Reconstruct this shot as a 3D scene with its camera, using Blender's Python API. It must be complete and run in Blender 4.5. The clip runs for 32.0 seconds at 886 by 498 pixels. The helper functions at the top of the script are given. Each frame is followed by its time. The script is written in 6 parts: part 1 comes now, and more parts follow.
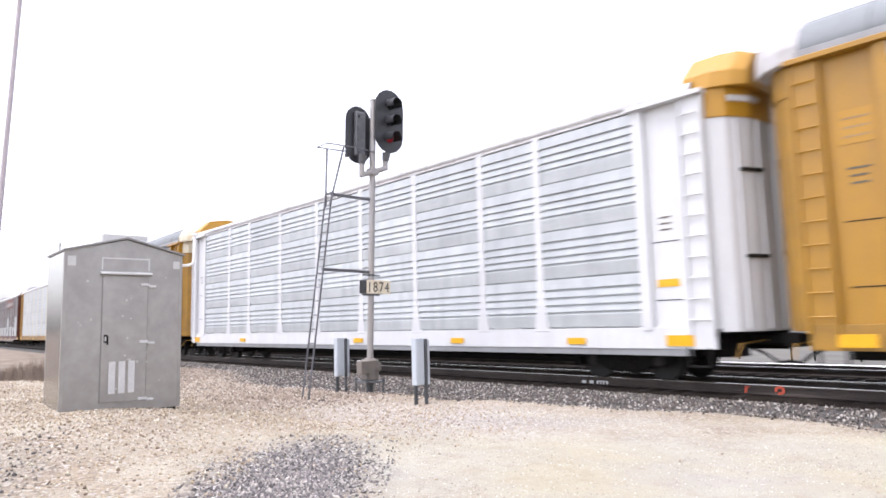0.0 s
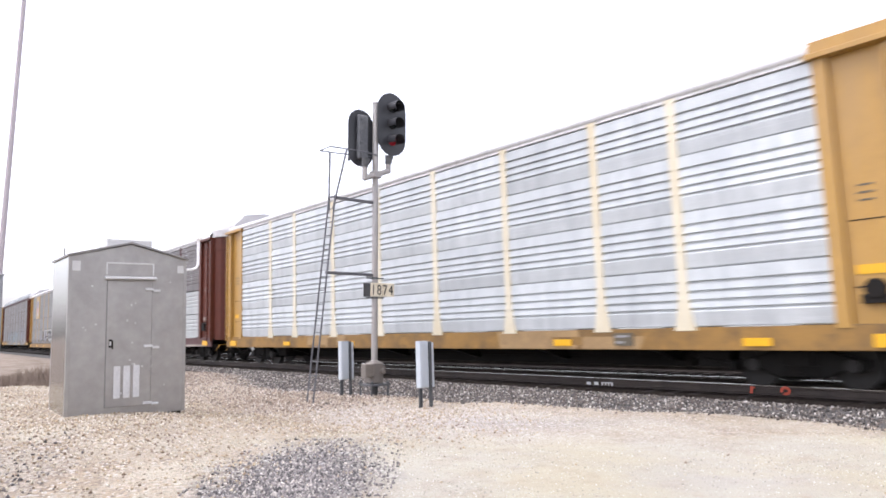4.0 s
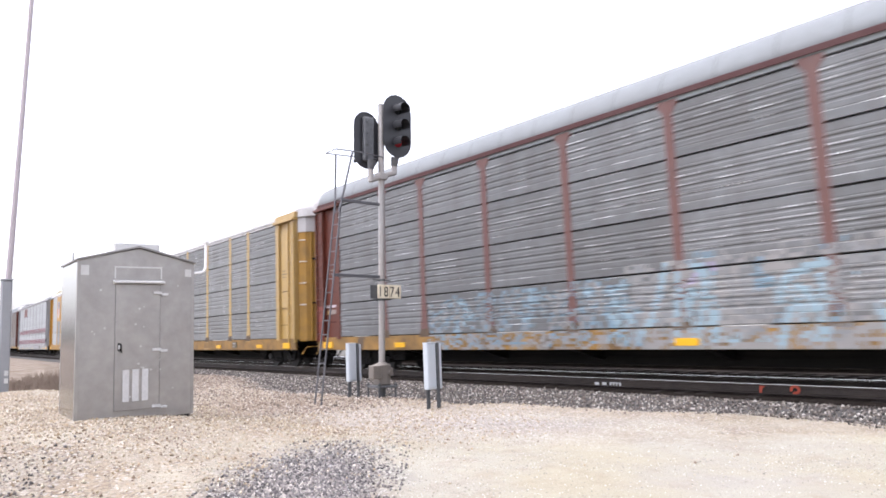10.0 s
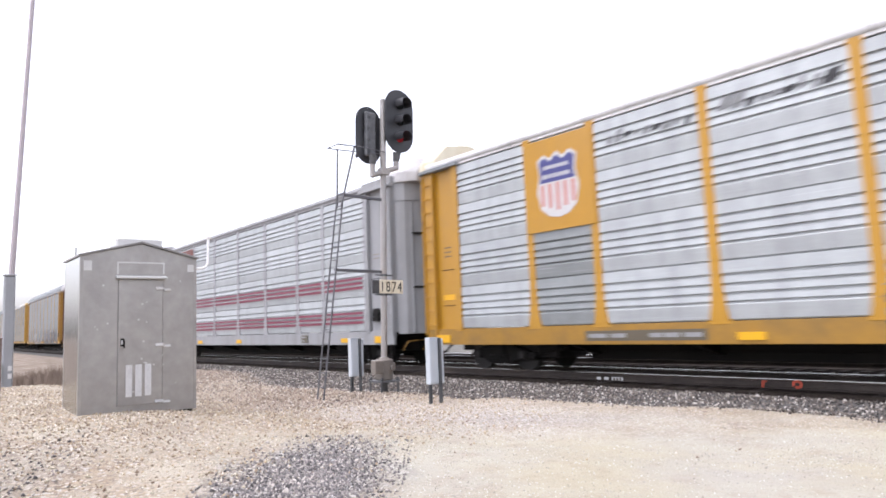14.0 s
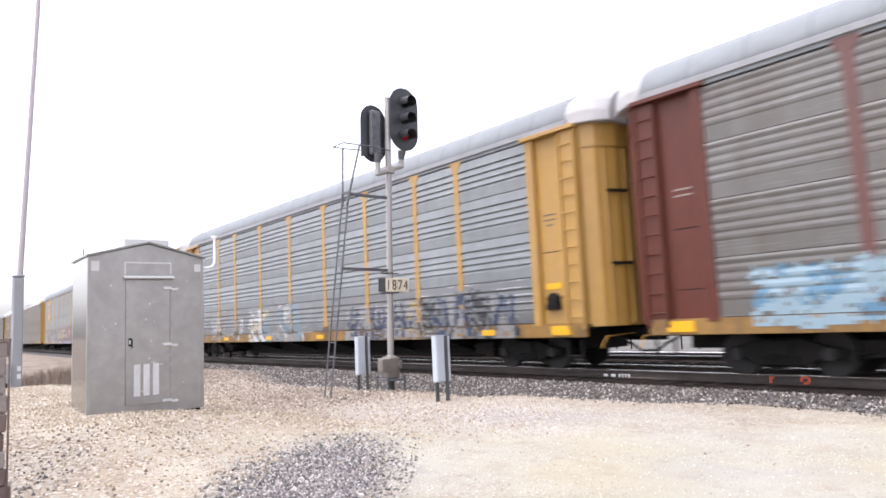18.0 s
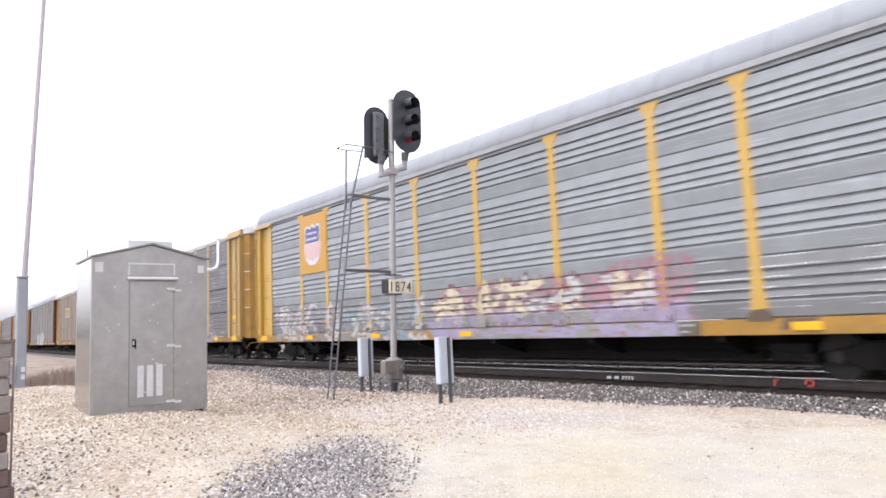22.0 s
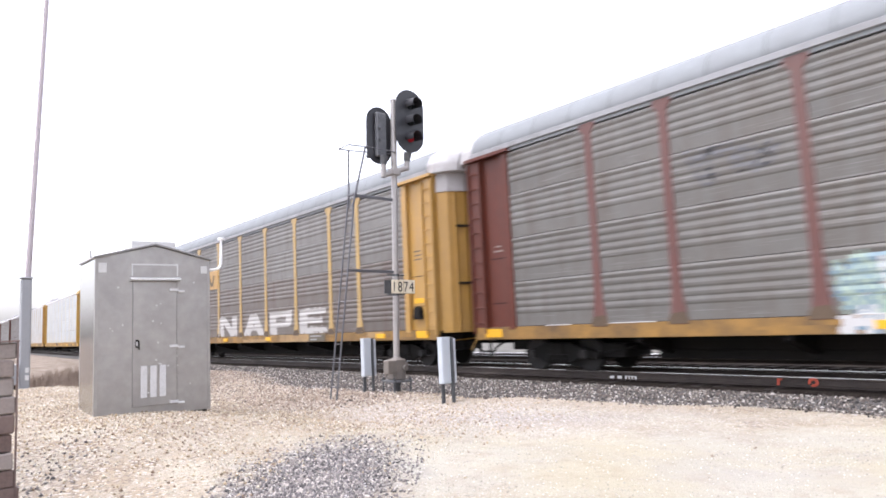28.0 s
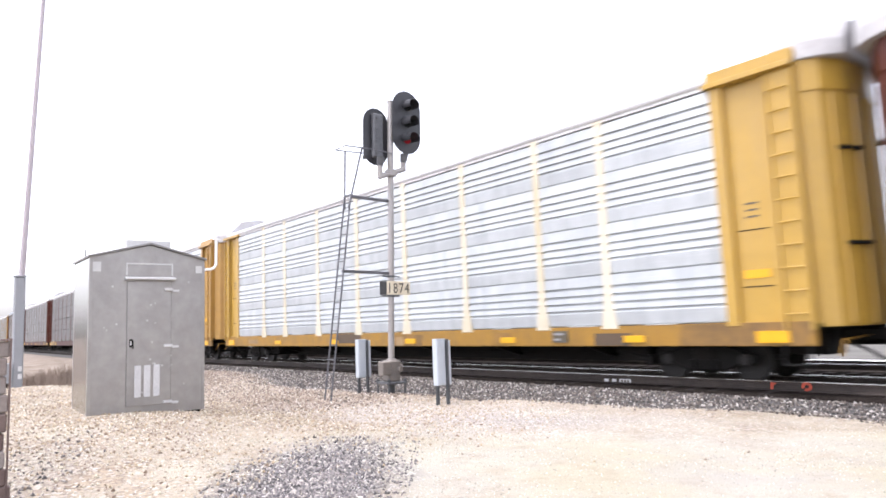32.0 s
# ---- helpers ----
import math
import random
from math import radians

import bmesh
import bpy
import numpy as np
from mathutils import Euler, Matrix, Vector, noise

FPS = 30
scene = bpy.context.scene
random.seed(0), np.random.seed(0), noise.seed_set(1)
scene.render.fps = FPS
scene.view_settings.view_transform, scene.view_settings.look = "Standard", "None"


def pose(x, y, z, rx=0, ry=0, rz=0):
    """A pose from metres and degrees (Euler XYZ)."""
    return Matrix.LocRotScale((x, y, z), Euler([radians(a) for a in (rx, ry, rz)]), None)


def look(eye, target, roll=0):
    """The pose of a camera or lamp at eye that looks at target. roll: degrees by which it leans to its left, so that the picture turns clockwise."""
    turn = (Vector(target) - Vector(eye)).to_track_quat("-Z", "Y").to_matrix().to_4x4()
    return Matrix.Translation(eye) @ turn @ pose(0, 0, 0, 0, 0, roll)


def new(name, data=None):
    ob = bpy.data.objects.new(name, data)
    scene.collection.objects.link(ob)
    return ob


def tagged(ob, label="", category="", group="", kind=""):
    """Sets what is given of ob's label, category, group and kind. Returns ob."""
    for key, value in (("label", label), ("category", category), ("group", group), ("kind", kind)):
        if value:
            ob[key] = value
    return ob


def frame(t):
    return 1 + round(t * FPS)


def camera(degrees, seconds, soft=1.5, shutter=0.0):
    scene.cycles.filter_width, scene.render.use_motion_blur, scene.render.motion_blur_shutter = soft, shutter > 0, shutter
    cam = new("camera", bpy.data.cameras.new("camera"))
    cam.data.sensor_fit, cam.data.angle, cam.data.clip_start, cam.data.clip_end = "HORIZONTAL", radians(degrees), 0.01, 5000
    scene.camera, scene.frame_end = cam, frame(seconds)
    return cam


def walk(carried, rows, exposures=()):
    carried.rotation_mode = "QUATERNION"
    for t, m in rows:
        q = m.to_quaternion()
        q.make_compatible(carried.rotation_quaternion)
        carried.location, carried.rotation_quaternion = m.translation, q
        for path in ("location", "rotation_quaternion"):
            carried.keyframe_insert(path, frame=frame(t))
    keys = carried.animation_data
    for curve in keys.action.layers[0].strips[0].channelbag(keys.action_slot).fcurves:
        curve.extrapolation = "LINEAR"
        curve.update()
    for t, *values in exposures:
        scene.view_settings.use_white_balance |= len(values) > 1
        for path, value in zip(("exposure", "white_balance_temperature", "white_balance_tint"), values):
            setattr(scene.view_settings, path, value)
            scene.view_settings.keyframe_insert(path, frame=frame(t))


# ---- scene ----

# Metres. x runs along the track the way the train goes, y away from the camera, z up from the rail heads.
EYE = (0.0, 0.0, 1.34)
cam = camera(67.4, 32.0, soft=1.7, shutter=0.3)
walk(cam, [
    (0, pose(*EYE, 96.45, 1.40, 48.66)), (0.5, pose(*EYE, 96.49, 1.62, 48.74)), (1, pose(*EYE, 96.69, 2.07, 48.71)),
    (1.5, pose(*EYE, 96.59, 1.95, 48.75)), (2, pose(*EYE, 96.41, 1.92, 48.73)),
    (2.5, pose(*EYE, 96.67, 1.91, 48.82)), (3, pose(*EYE, 96.81, 1.67, 48.94)),
    (3.5, pose(*EYE, 96.73, 1.72, 48.96)), (5.5, pose(*EYE, 96.61, 1.84, 49.14)),
    (6, pose(*EYE, 96.60, 1.68, 49.10)), (6.5, pose(*EYE, 96.70, 1.75, 49.18)), (7, pose(*EYE, 96.76, 1.77, 49.16)),
    (7.5, pose(*EYE, 96.65, 1.65, 49.01)), (8, pose(*EYE, 96.71, 1.96, 49.29)),
    (8.5, pose(*EYE, 96.90, 2.09, 49.47)), (9, pose(*EYE, 96.83, 1.92, 49.68)),
    (9.5, pose(*EYE, 96.76, 2.05, 49.63)), (10, pose(*EYE, 96.80, 2.22, 49.62)),
    (10.5, pose(*EYE, 96.84, 2.18, 49.54)), (11, pose(*EYE, 96.76, 2.18, 49.31)),
    (11.5, pose(*EYE, 96.40, 2.17, 48.95)), (12, pose(*EYE, 96.47, 2.29, 49.23)),
    (12.5, pose(*EYE, 96.55, 2.62, 49.67)), (13, pose(*EYE, 96.59, 2.24, 49.73)),
    (13.5, pose(*EYE, 96.36, 2.25, 49.61)), (14, pose(*EYE, 96.38, 2.27, 49.80)),
    (14.5, pose(*EYE, 96.45, 2.52, 50.25)), (16.5, pose(*EYE, 96.45, 2.71, 50.52)),
    (17, pose(*EYE, 96.55, 2.73, 50.56)), (17.5, pose(*EYE, 96.47, 2.69, 50.44)),
    (18, pose(*EYE, 96.22, 2.63, 50.34)), (18.5, pose(*EYE, 96.38, 2.60, 50.37)),
    (19, pose(*EYE, 96.45, 2.60, 50.45)), (19.5, pose(*EYE, 96.39, 2.55, 50.44)),
    (20, pose(*EYE, 96.25, 2.54, 50.44)), (20.5, pose(*EYE, 96.48, 2.47, 50.43)),
    (21, pose(*EYE, 96.54, 2.40, 50.52)), (21.5, pose(*EYE, 96.42, 2.42, 50.46)),
    (22, pose(*EYE, 96.38, 2.50, 50.60)), (22.5, pose(*EYE, 96.46, 2.53, 50.64)),
    (23, pose(*EYE, 96.38, 2.45, 50.62)), (23.5, pose(*EYE, 96.25, 2.53, 50.58)),
    (24, pose(*EYE, 96.38, 2.66, 50.68)), (24.5, pose(*EYE, 96.47, 2.69, 50.73)),
    (25, pose(*EYE, 96.38, 2.59, 50.66)), (25.5, pose(*EYE, 96.28, 2.69, 50.69)),
    (27.5, pose(*EYE, 96.26, 2.56, 50.74)), (28, pose(*EYE, 96.39, 2.62, 50.84)),
    (28.5, pose(*EYE, 96.28, 2.54, 50.80)), (29, pose(*EYE, 96.22, 2.46, 50.74)),
    (29.5, pose(*EYE, 96.35, 2.39, 50.74)), (30, pose(*EYE, 96.43, 2.23, 50.89)),
    (30.5, pose(*EYE, 96.21, 1.97, 50.75)), (31, pose(*EYE, 96.24, 1.91, 50.67)),
    (31.5, pose(*EYE, 96.54, 2.04, 50.57)), (32, pose(*EYE, 96.52, 2.18, 50.42)),
], exposures=[(t, e, 6250, 17) for t, e in
    ((0, 0.08), (1, -0.16), (2, -0.16), (3, 0.04), (6, -0.04), (7, 0.08), (9, 0.1), (13, 0.12), (14, -0.02), (17, 0.12), (20, 0.16), (22, 0.16), (25, 0.14), (28, 0.2), (32, 0.28))])

# ---- daylight: a bright overcast sky, sun soft behind it ----
SUN_UP, SUN_TURN = radians(70), radians(200)
world = bpy.data.worlds.new("overcast")
scene.world = world
world.use_nodes = True
wn = world.node_tree.nodes
sky = wn.new("ShaderNodeTexSky")
sky.sky_type, sky.sun_disc = "NISHITA", False
sky.sun_elevation, sky.sun_rotation = SUN_UP, SUN_TURN
sky.air_density, sky.dust_density = 1.0, 4.0
pale = wn.new("ShaderNodeHueSaturation")
pale.inputs["Saturation"].default_value, pale.inputs["Value"].default_value = 0.25, 3.2
world.node_tree.links.new(sky.outputs[0], pale.inputs["Color"])
world.node_tree.links.new(pale.outputs[0], wn["Background"].inputs["Color"])
wn["Background"].inputs["Strength"].default_value = 0.15
sun = new("sun", bpy.data.lights.new("sun", "SUN"))
sun.data.energy, sun.data.angle, sun.data.color = 0.5, radians(25), (1.0, 0.98, 0.95)
sun.matrix_world = look((-14, -1.5, 22), (-11, 6, 0))


# ---- materials ----
def mat(name, base, rough=0.6, metal=0.0, vary=0.18, scale=3.0, fine=40.0, bump=0.15, streak=0.0, dirt=None, dirt_amount=0.0,
        gloss=0.5, dirt_scale=0.8, glint=0.0, seam=0.0, lit_holes=0.0):
    """A painted, metal or stone surface: broad stains, fine grain, optional streaks and a second dirt colour."""
    m = bpy.data.materials.new(name)
    m.use_nodes = True
    n, l = m.node_tree.nodes, m.node_tree.links
    b = n["Principled BSDF"]
    tc, info = n.new("ShaderNodeTexCoord"), n.new("ShaderNodeObjectInfo")
    shift = n.new("ShaderNodeVectorMath")
    shift.operation = "MULTIPLY_ADD"
    shift.inputs[1].default_value = (1, 1, 1)
    ten = n.new("ShaderNodeMath")
    ten.operation, ten.inputs[1].default_value = "MULTIPLY", 37.0
    l.new(info.outputs["Random"], ten.inputs[0])
    l.new(tc.outputs["Object"], shift.inputs[0])
    l.new(ten.outputs[0], shift.inputs[2])
    broad = n.new("ShaderNodeTexNoise")
    broad.inputs["Scale"].default_value, broad.inputs["Detail"].default_value = scale, 5
    grain = n.new("ShaderNodeTexNoise")
    grain.inputs["Scale"].default_value, grain.inputs["Detail"].default_value = fine, 3
    l.new(shift.outputs[0], broad.inputs["Vector"])
    l.new(shift.outputs[0], grain.inputs["Vector"])
    add = n.new("ShaderNodeMath")
    add.operation = "ADD"
    l.new(broad.outputs["Fac"], add.inputs[0])
    l.new(grain.outputs["Fac"], add.inputs[1])
    ramp = n.new("ShaderNodeMapRange")
    ramp.inputs["From Min"].default_value, ramp.inputs["From Max"].default_value = 0.6, 1.4
    ramp.inputs["To Min"].default_value, ramp.inputs["To Max"].default_value = 1 - vary, 1 + vary
    l.new(add.outputs[0], ramp.inputs["Value"])
    hsv = n.new("ShaderNodeHueSaturation")
    hsv.inputs["Color"].default_value = (*base, 1)
    l.new(ramp.outputs[0], hsv.inputs["Value"])
    if glint:
        lot, both = n.new("ShaderNodeMapRange"), n.new("ShaderNodeMath")
        lot.inputs["To Min"].default_value, lot.inputs["To Max"].default_value = (0.8, 1.14) if lit_holes else (0.92, 1.07)
        l.new(info.outputs["Random"], lot.inputs["Value"])
        both.operation = "MULTIPLY"
        l.new(ramp.outputs[0], both.inputs[0])
        l.new(lot.outputs[0], both.inputs[1])
        l.new(both.outputs[0], hsv.inputs["Value"])
    out = hsv.outputs[0]
    if dirt:
        sp = n.new("ShaderNodeVectorMath")
        sp.operation = "MULTIPLY"
        sp.inputs[1].default_value = (3.0, 3.0, 0.35) if streak else (1, 1, 1)
        l.new(shift.outputs[0], sp.inputs[0])
        dn = n.new("ShaderNodeTexNoise")
        dn.inputs["Scale"].default_value, dn.inputs["Detail"].default_value, dn.inputs["Roughness"].default_value = dirt_scale, 6, 0.65
        l.new(sp.outputs[0], dn.inputs["Vector"])
        dr = n.new("ShaderNodeMapRange")
        dr.inputs["From Min"].default_value, dr.inputs["From Max"].default_value = 0.42, 0.72
        dr.inputs["To Max"].default_value = dirt_amount
        l.new(dn.outputs["Fac"], dr.inputs["Value"])
        mx = n.new("ShaderNodeMix")
        mx.data_type = "RGBA"
        l.new(dr.outputs[0], mx.inputs[0])
        l.new(out, mx.inputs[6])
        mx.inputs[7].default_value = (*dirt, 1)
        out = mx.outputs[2]
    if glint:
        # metal glints painted into the colour as pale long streaks, with dark ones between
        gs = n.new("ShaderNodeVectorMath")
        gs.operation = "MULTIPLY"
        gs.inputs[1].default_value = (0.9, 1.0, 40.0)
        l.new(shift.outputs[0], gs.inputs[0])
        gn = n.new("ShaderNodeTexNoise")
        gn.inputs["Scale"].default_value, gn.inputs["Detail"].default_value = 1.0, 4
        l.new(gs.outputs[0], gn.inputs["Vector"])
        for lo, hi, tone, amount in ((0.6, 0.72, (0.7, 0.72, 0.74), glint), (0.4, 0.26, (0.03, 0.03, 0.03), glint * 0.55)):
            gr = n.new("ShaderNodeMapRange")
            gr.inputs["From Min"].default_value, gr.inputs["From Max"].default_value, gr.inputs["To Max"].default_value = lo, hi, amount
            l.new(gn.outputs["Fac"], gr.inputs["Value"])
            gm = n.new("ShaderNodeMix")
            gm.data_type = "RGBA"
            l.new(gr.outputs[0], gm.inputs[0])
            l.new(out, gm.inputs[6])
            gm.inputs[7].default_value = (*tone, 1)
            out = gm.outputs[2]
    if lit_holes:
        # rows of punched perforations, painted pale in patches for sky light showing through
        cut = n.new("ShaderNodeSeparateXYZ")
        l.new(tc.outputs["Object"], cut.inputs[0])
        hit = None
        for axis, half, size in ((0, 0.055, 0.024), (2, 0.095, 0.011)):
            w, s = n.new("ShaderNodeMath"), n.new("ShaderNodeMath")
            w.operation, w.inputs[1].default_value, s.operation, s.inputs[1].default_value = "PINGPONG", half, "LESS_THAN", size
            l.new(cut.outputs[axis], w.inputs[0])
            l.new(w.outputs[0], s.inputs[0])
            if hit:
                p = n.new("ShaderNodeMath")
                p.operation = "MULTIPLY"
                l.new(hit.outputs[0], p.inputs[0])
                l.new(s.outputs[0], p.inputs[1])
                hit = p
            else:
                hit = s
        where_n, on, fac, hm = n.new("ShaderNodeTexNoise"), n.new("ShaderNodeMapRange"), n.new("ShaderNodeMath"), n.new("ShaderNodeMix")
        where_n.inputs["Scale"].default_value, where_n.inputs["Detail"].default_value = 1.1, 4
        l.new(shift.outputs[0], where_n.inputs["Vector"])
        on.inputs["From Min"].default_value, on.inputs["From Max"].default_value, on.inputs["To Max"].default_value = 0.5, 0.62, lit_holes
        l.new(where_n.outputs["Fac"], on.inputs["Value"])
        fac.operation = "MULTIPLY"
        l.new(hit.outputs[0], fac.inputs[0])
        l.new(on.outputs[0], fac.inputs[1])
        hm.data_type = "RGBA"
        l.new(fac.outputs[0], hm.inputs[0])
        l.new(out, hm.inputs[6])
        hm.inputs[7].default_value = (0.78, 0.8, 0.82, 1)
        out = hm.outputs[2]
    if seam:
        sx, wrap, line, dark = n.new("ShaderNodeSeparateXYZ"), n.new("ShaderNodeMath"), n.new("ShaderNodeMath"), n.new("ShaderNodeMix")
        wrap.operation, wrap.inputs[1].default_value, line.operation, line.inputs[1].default_value = "PINGPONG", seam / 2, "LESS_THAN", 0.02
        l.new(tc.outputs["Object"], sx.inputs[0])
        l.new(sx.outputs[0], wrap.inputs[0])
        l.new(wrap.outputs[0], line.inputs[0])
        l.new(line.outputs[0], dark.inputs[0])
        dark.data_type, dark.blend_type = "RGBA", "MULTIPLY"
        l.new(out, dark.inputs[6])
        dark.inputs[7].default_value = (0.72, 0.72, 0.72, 1)
        out = dark.outputs[2]
    l.new(out, b.inputs["Base Color"])
    rr = n.new("ShaderNodeMapRange")
    rr.inputs["To Min"].default_value, rr.inputs["To Max"].default_value = max(0.05, rough - 0.12), min(1, rough + 0.12)
    l.new(broad.outputs["Fac"], rr.inputs["Value"])
    l.new(rr.outputs[0], b.inputs["Roughness"])
    b.inputs["Metallic"].default_value = metal
    b.inputs["Specular IOR Level"].default_value = gloss
    if bump:
        bp = n.new("ShaderNodeBump")
        bp.inputs["Strength"].default_value, bp.inputs["Distance"].default_value = bump, 0.01
        l.new(grain.outputs["Fac"], bp.inputs["Height"])
        l.new(bp.outputs[0], b.inputs["Normal"])
    return m


YELLOW = mat("yellow_paint", (0.35, 0.2, 0.045), 0.38, vary=0.14, dirt=(0.29, 0.18, 0.075), dirt_amount=0.6, streak=1)
FRESH_YELLOW = mat("fresh_yellow_paint", (0.37, 0.19, 0.012), 0.42, vary=0.08, dirt=(0.33, 0.18, 0.035), dirt_amount=0.4, streak=1)
LEMON = mat("lemon_yellow_paint", (0.385, 0.238, 0.04), 0.38, vary=0.12, dirt=(0.36, 0.24, 0.085), dirt_amount=0.5, streak=1)
GOLD = mat("golden_yellow_paint", (0.325, 0.17, 0.014), 0.38, vary=0.12, dirt=(0.26, 0.14, 0.03), dirt_amount=0.5, streak=1)
PALE_YELLOW = mat("faded_yellow_paint", (0.345, 0.226, 0.07), 0.4, vary=0.14, dirt=(0.33, 0.24, 0.13), dirt_amount=0.6, streak=1)
BROWN = mat("oxide_brown_paint", (0.086, 0.022, 0.013), 0.42, vary=0.2, dirt=(0.082, 0.031, 0.022), dirt_amount=0.6, streak=1, gloss=0.3)
FADED_BROWN = mat("faded_oxide_paint", (0.096, 0.036, 0.03), 0.45, vary=0.2, dirt=(0.125, 0.074, 0.062), dirt_amount=0.6, streak=1)
WHITE = mat("white_paint", (0.54, 0.55, 0.56), 0.45, vary=0.05, dirt=(0.38, 0.38, 0.38), dirt_amount=0.35, streak=1)
GREY_TRIM = mat("grey_paint", (0.25, 0.255, 0.265), 0.5, vary=0.1, dirt=(0.14, 0.135, 0.13), dirt_amount=0.5, streak=1)
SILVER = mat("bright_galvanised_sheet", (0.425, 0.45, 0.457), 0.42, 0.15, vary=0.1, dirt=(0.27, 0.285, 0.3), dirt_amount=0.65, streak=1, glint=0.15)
GALV = mat("galvanised_sheet", (0.152, 0.158, 0.158), 0.47, 0.15, vary=0.16, dirt=(0.115, 0.112, 0.108), dirt_amount=0.65, streak=1, glint=0.13, lit_holes=0.9)
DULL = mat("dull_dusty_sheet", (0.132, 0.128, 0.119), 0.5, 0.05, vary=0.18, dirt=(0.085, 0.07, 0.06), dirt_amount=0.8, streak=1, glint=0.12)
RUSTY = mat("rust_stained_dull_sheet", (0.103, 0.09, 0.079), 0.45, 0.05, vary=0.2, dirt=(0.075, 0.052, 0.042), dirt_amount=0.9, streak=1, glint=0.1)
GALV_DIM = mat("dim_galvanised_sheet", (0.118, 0.123, 0.126), 0.42, 0.1, vary=0.18, dirt=(0.085, 0.08, 0.078), dirt_amount=0.7, streak=1, glint=0.11, lit_holes=0.9)
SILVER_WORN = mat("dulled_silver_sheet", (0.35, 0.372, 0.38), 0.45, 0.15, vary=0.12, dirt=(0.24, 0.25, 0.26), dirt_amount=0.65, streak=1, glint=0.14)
PATCH = mat("bright_replacement_sheet", (0.3, 0.318, 0.315), 0.5, 0.1, vary=0.12, dirt=(0.22, 0.225, 0.22), dirt_amount=0.6, streak=1, glint=0.25, lit_holes=0.5)
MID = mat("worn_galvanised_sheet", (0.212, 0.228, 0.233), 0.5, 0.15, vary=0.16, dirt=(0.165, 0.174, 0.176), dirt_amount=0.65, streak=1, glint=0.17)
DARK = mat("weathered_dark_sheet", (0.09, 0.091, 0.091), 0.42, 0.1, vary=0.2, dirt=(0.05, 0.046, 0.046), dirt_amount=0.6, streak=1, glint=0.08, lit_holes=0.9)
UMBER = mat("brownish_grimy_sheet", (0.092, 0.083, 0.082), 0.45, 0.05, vary=0.2, dirt=(0.062, 0.054, 0.054), dirt_amount=0.6, streak=1, glint=0.06, lit_holes=0.9)
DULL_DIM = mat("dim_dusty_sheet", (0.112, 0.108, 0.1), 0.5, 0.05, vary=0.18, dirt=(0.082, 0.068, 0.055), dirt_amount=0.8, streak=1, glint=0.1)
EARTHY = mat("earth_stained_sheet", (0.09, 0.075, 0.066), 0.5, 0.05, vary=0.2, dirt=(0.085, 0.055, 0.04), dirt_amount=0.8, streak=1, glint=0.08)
ROOF = mat("galvanised_roof_sheet", (0.203, 0.218, 0.228), 0.75, 0.0, vary=0.12, dirt=(0.175, 0.182, 0.188), dirt_amount=0.6, gloss=0.15, seam=1.21)
ROOF_WHITE = mat("white_roof_coating", (0.58, 0.58, 0.59), 0.75, vary=0.08, dirt=(0.34, 0.335, 0.33), dirt_amount=0.6, gloss=0.15, seam=1.21)
HOOD_WHITE = mat("white_end_cap", (0.41, 0.405, 0.41), 0.7, vary=0.12, dirt=(0.27, 0.255, 0.245), dirt_amount=0.6, dirt_scale=1.6, gloss=0.2)
GRIMY_YELLOW = mat("grimy_yellow_sill", (0.225, 0.122, 0.026), 0.6, vary=0.22, dirt=(0.06, 0.038, 0.02), dirt_amount=0.9, dirt_scale=1.3)
GRIMY_FRESH = mat("dusty_yellow_sill", (0.275, 0.145, 0.015), 0.55, vary=0.14, dirt=(0.15, 0.09, 0.025), dirt_amount=0.7, dirt_scale=1.6)
MAROON_PAINT = mat("dark_maroon_paint", (0.058, 0.02, 0.02), 0.65, vary=0.2, dirt=(0.085, 0.045, 0.043), dirt_amount=0.6, streak=1, gloss=0.3)
GRIMY_BROWN = mat("grimy_brown_sill", (0.06, 0.02, 0.02), 0.65, vary=0.2, dirt=(0.1, 0.06, 0.058), dirt_amount=0.7, dirt_scale=1.6)
OILY = mat("oily_brown_grime", (0.075, 0.05, 0.03), 0.7, vary=0.3, dirt=(0.09, 0.06, 0.035), dirt_amount=0.7, dirt_scale=2.5)
OCHRE = mat("dusty_ochre_patch", (0.29, 0.19, 0.085), 0.7, vary=0.2, dirt=(0.16, 0.1, 0.05), dirt_amount=0.7, dirt_scale=2.0)
CREAM = mat("cream_paint", (0.54, 0.5, 0.39), 0.5, vary=0.1, dirt=(0.42, 0.33, 0.17), dirt_amount=0.6, streak=1)
BLACK = mat("black_steel", (0.006, 0.0057, 0.0055), 0.75, vary=0.3, dirt=(0.014, 0.011, 0.009), dirt_amount=0.6, gloss=0.2)
WHEEL = mat("worn_wheel_steel", (0.009, 0.008, 0.0075), 0.6, 0.2, vary=0.3)
MARK_YELLOW = mat("reflective_yellow", (0.62, 0.33, 0.004), 0.35, vary=0.06, bump=0)
MARK_WHITE = mat("white_marking", (0.45, 0.45, 0.45), 0.5, vary=0.08, bump=0)
MARK_DARK = mat("dark_marking", (0.09, 0.075, 0.05), 0.6, vary=0.1, bump=0)
BLUE = mat("blue_marking", (0.045, 0.048, 0.17), 0.45, vary=0.08, bump=0)
SKY_BLUE = mat("light_blue_marking", (0.08, 0.27, 0.5), 0.45, vary=0.08, bump=0)
PINK = mat("faded_red_marking", (0.42, 0.155, 0.13), 0.5, vary=0.08, bump=0)
MAROON = mat("maroon_stripe_paint", (0.17, 0.02, 0.045), 0.45, vary=0.1, bump=0)
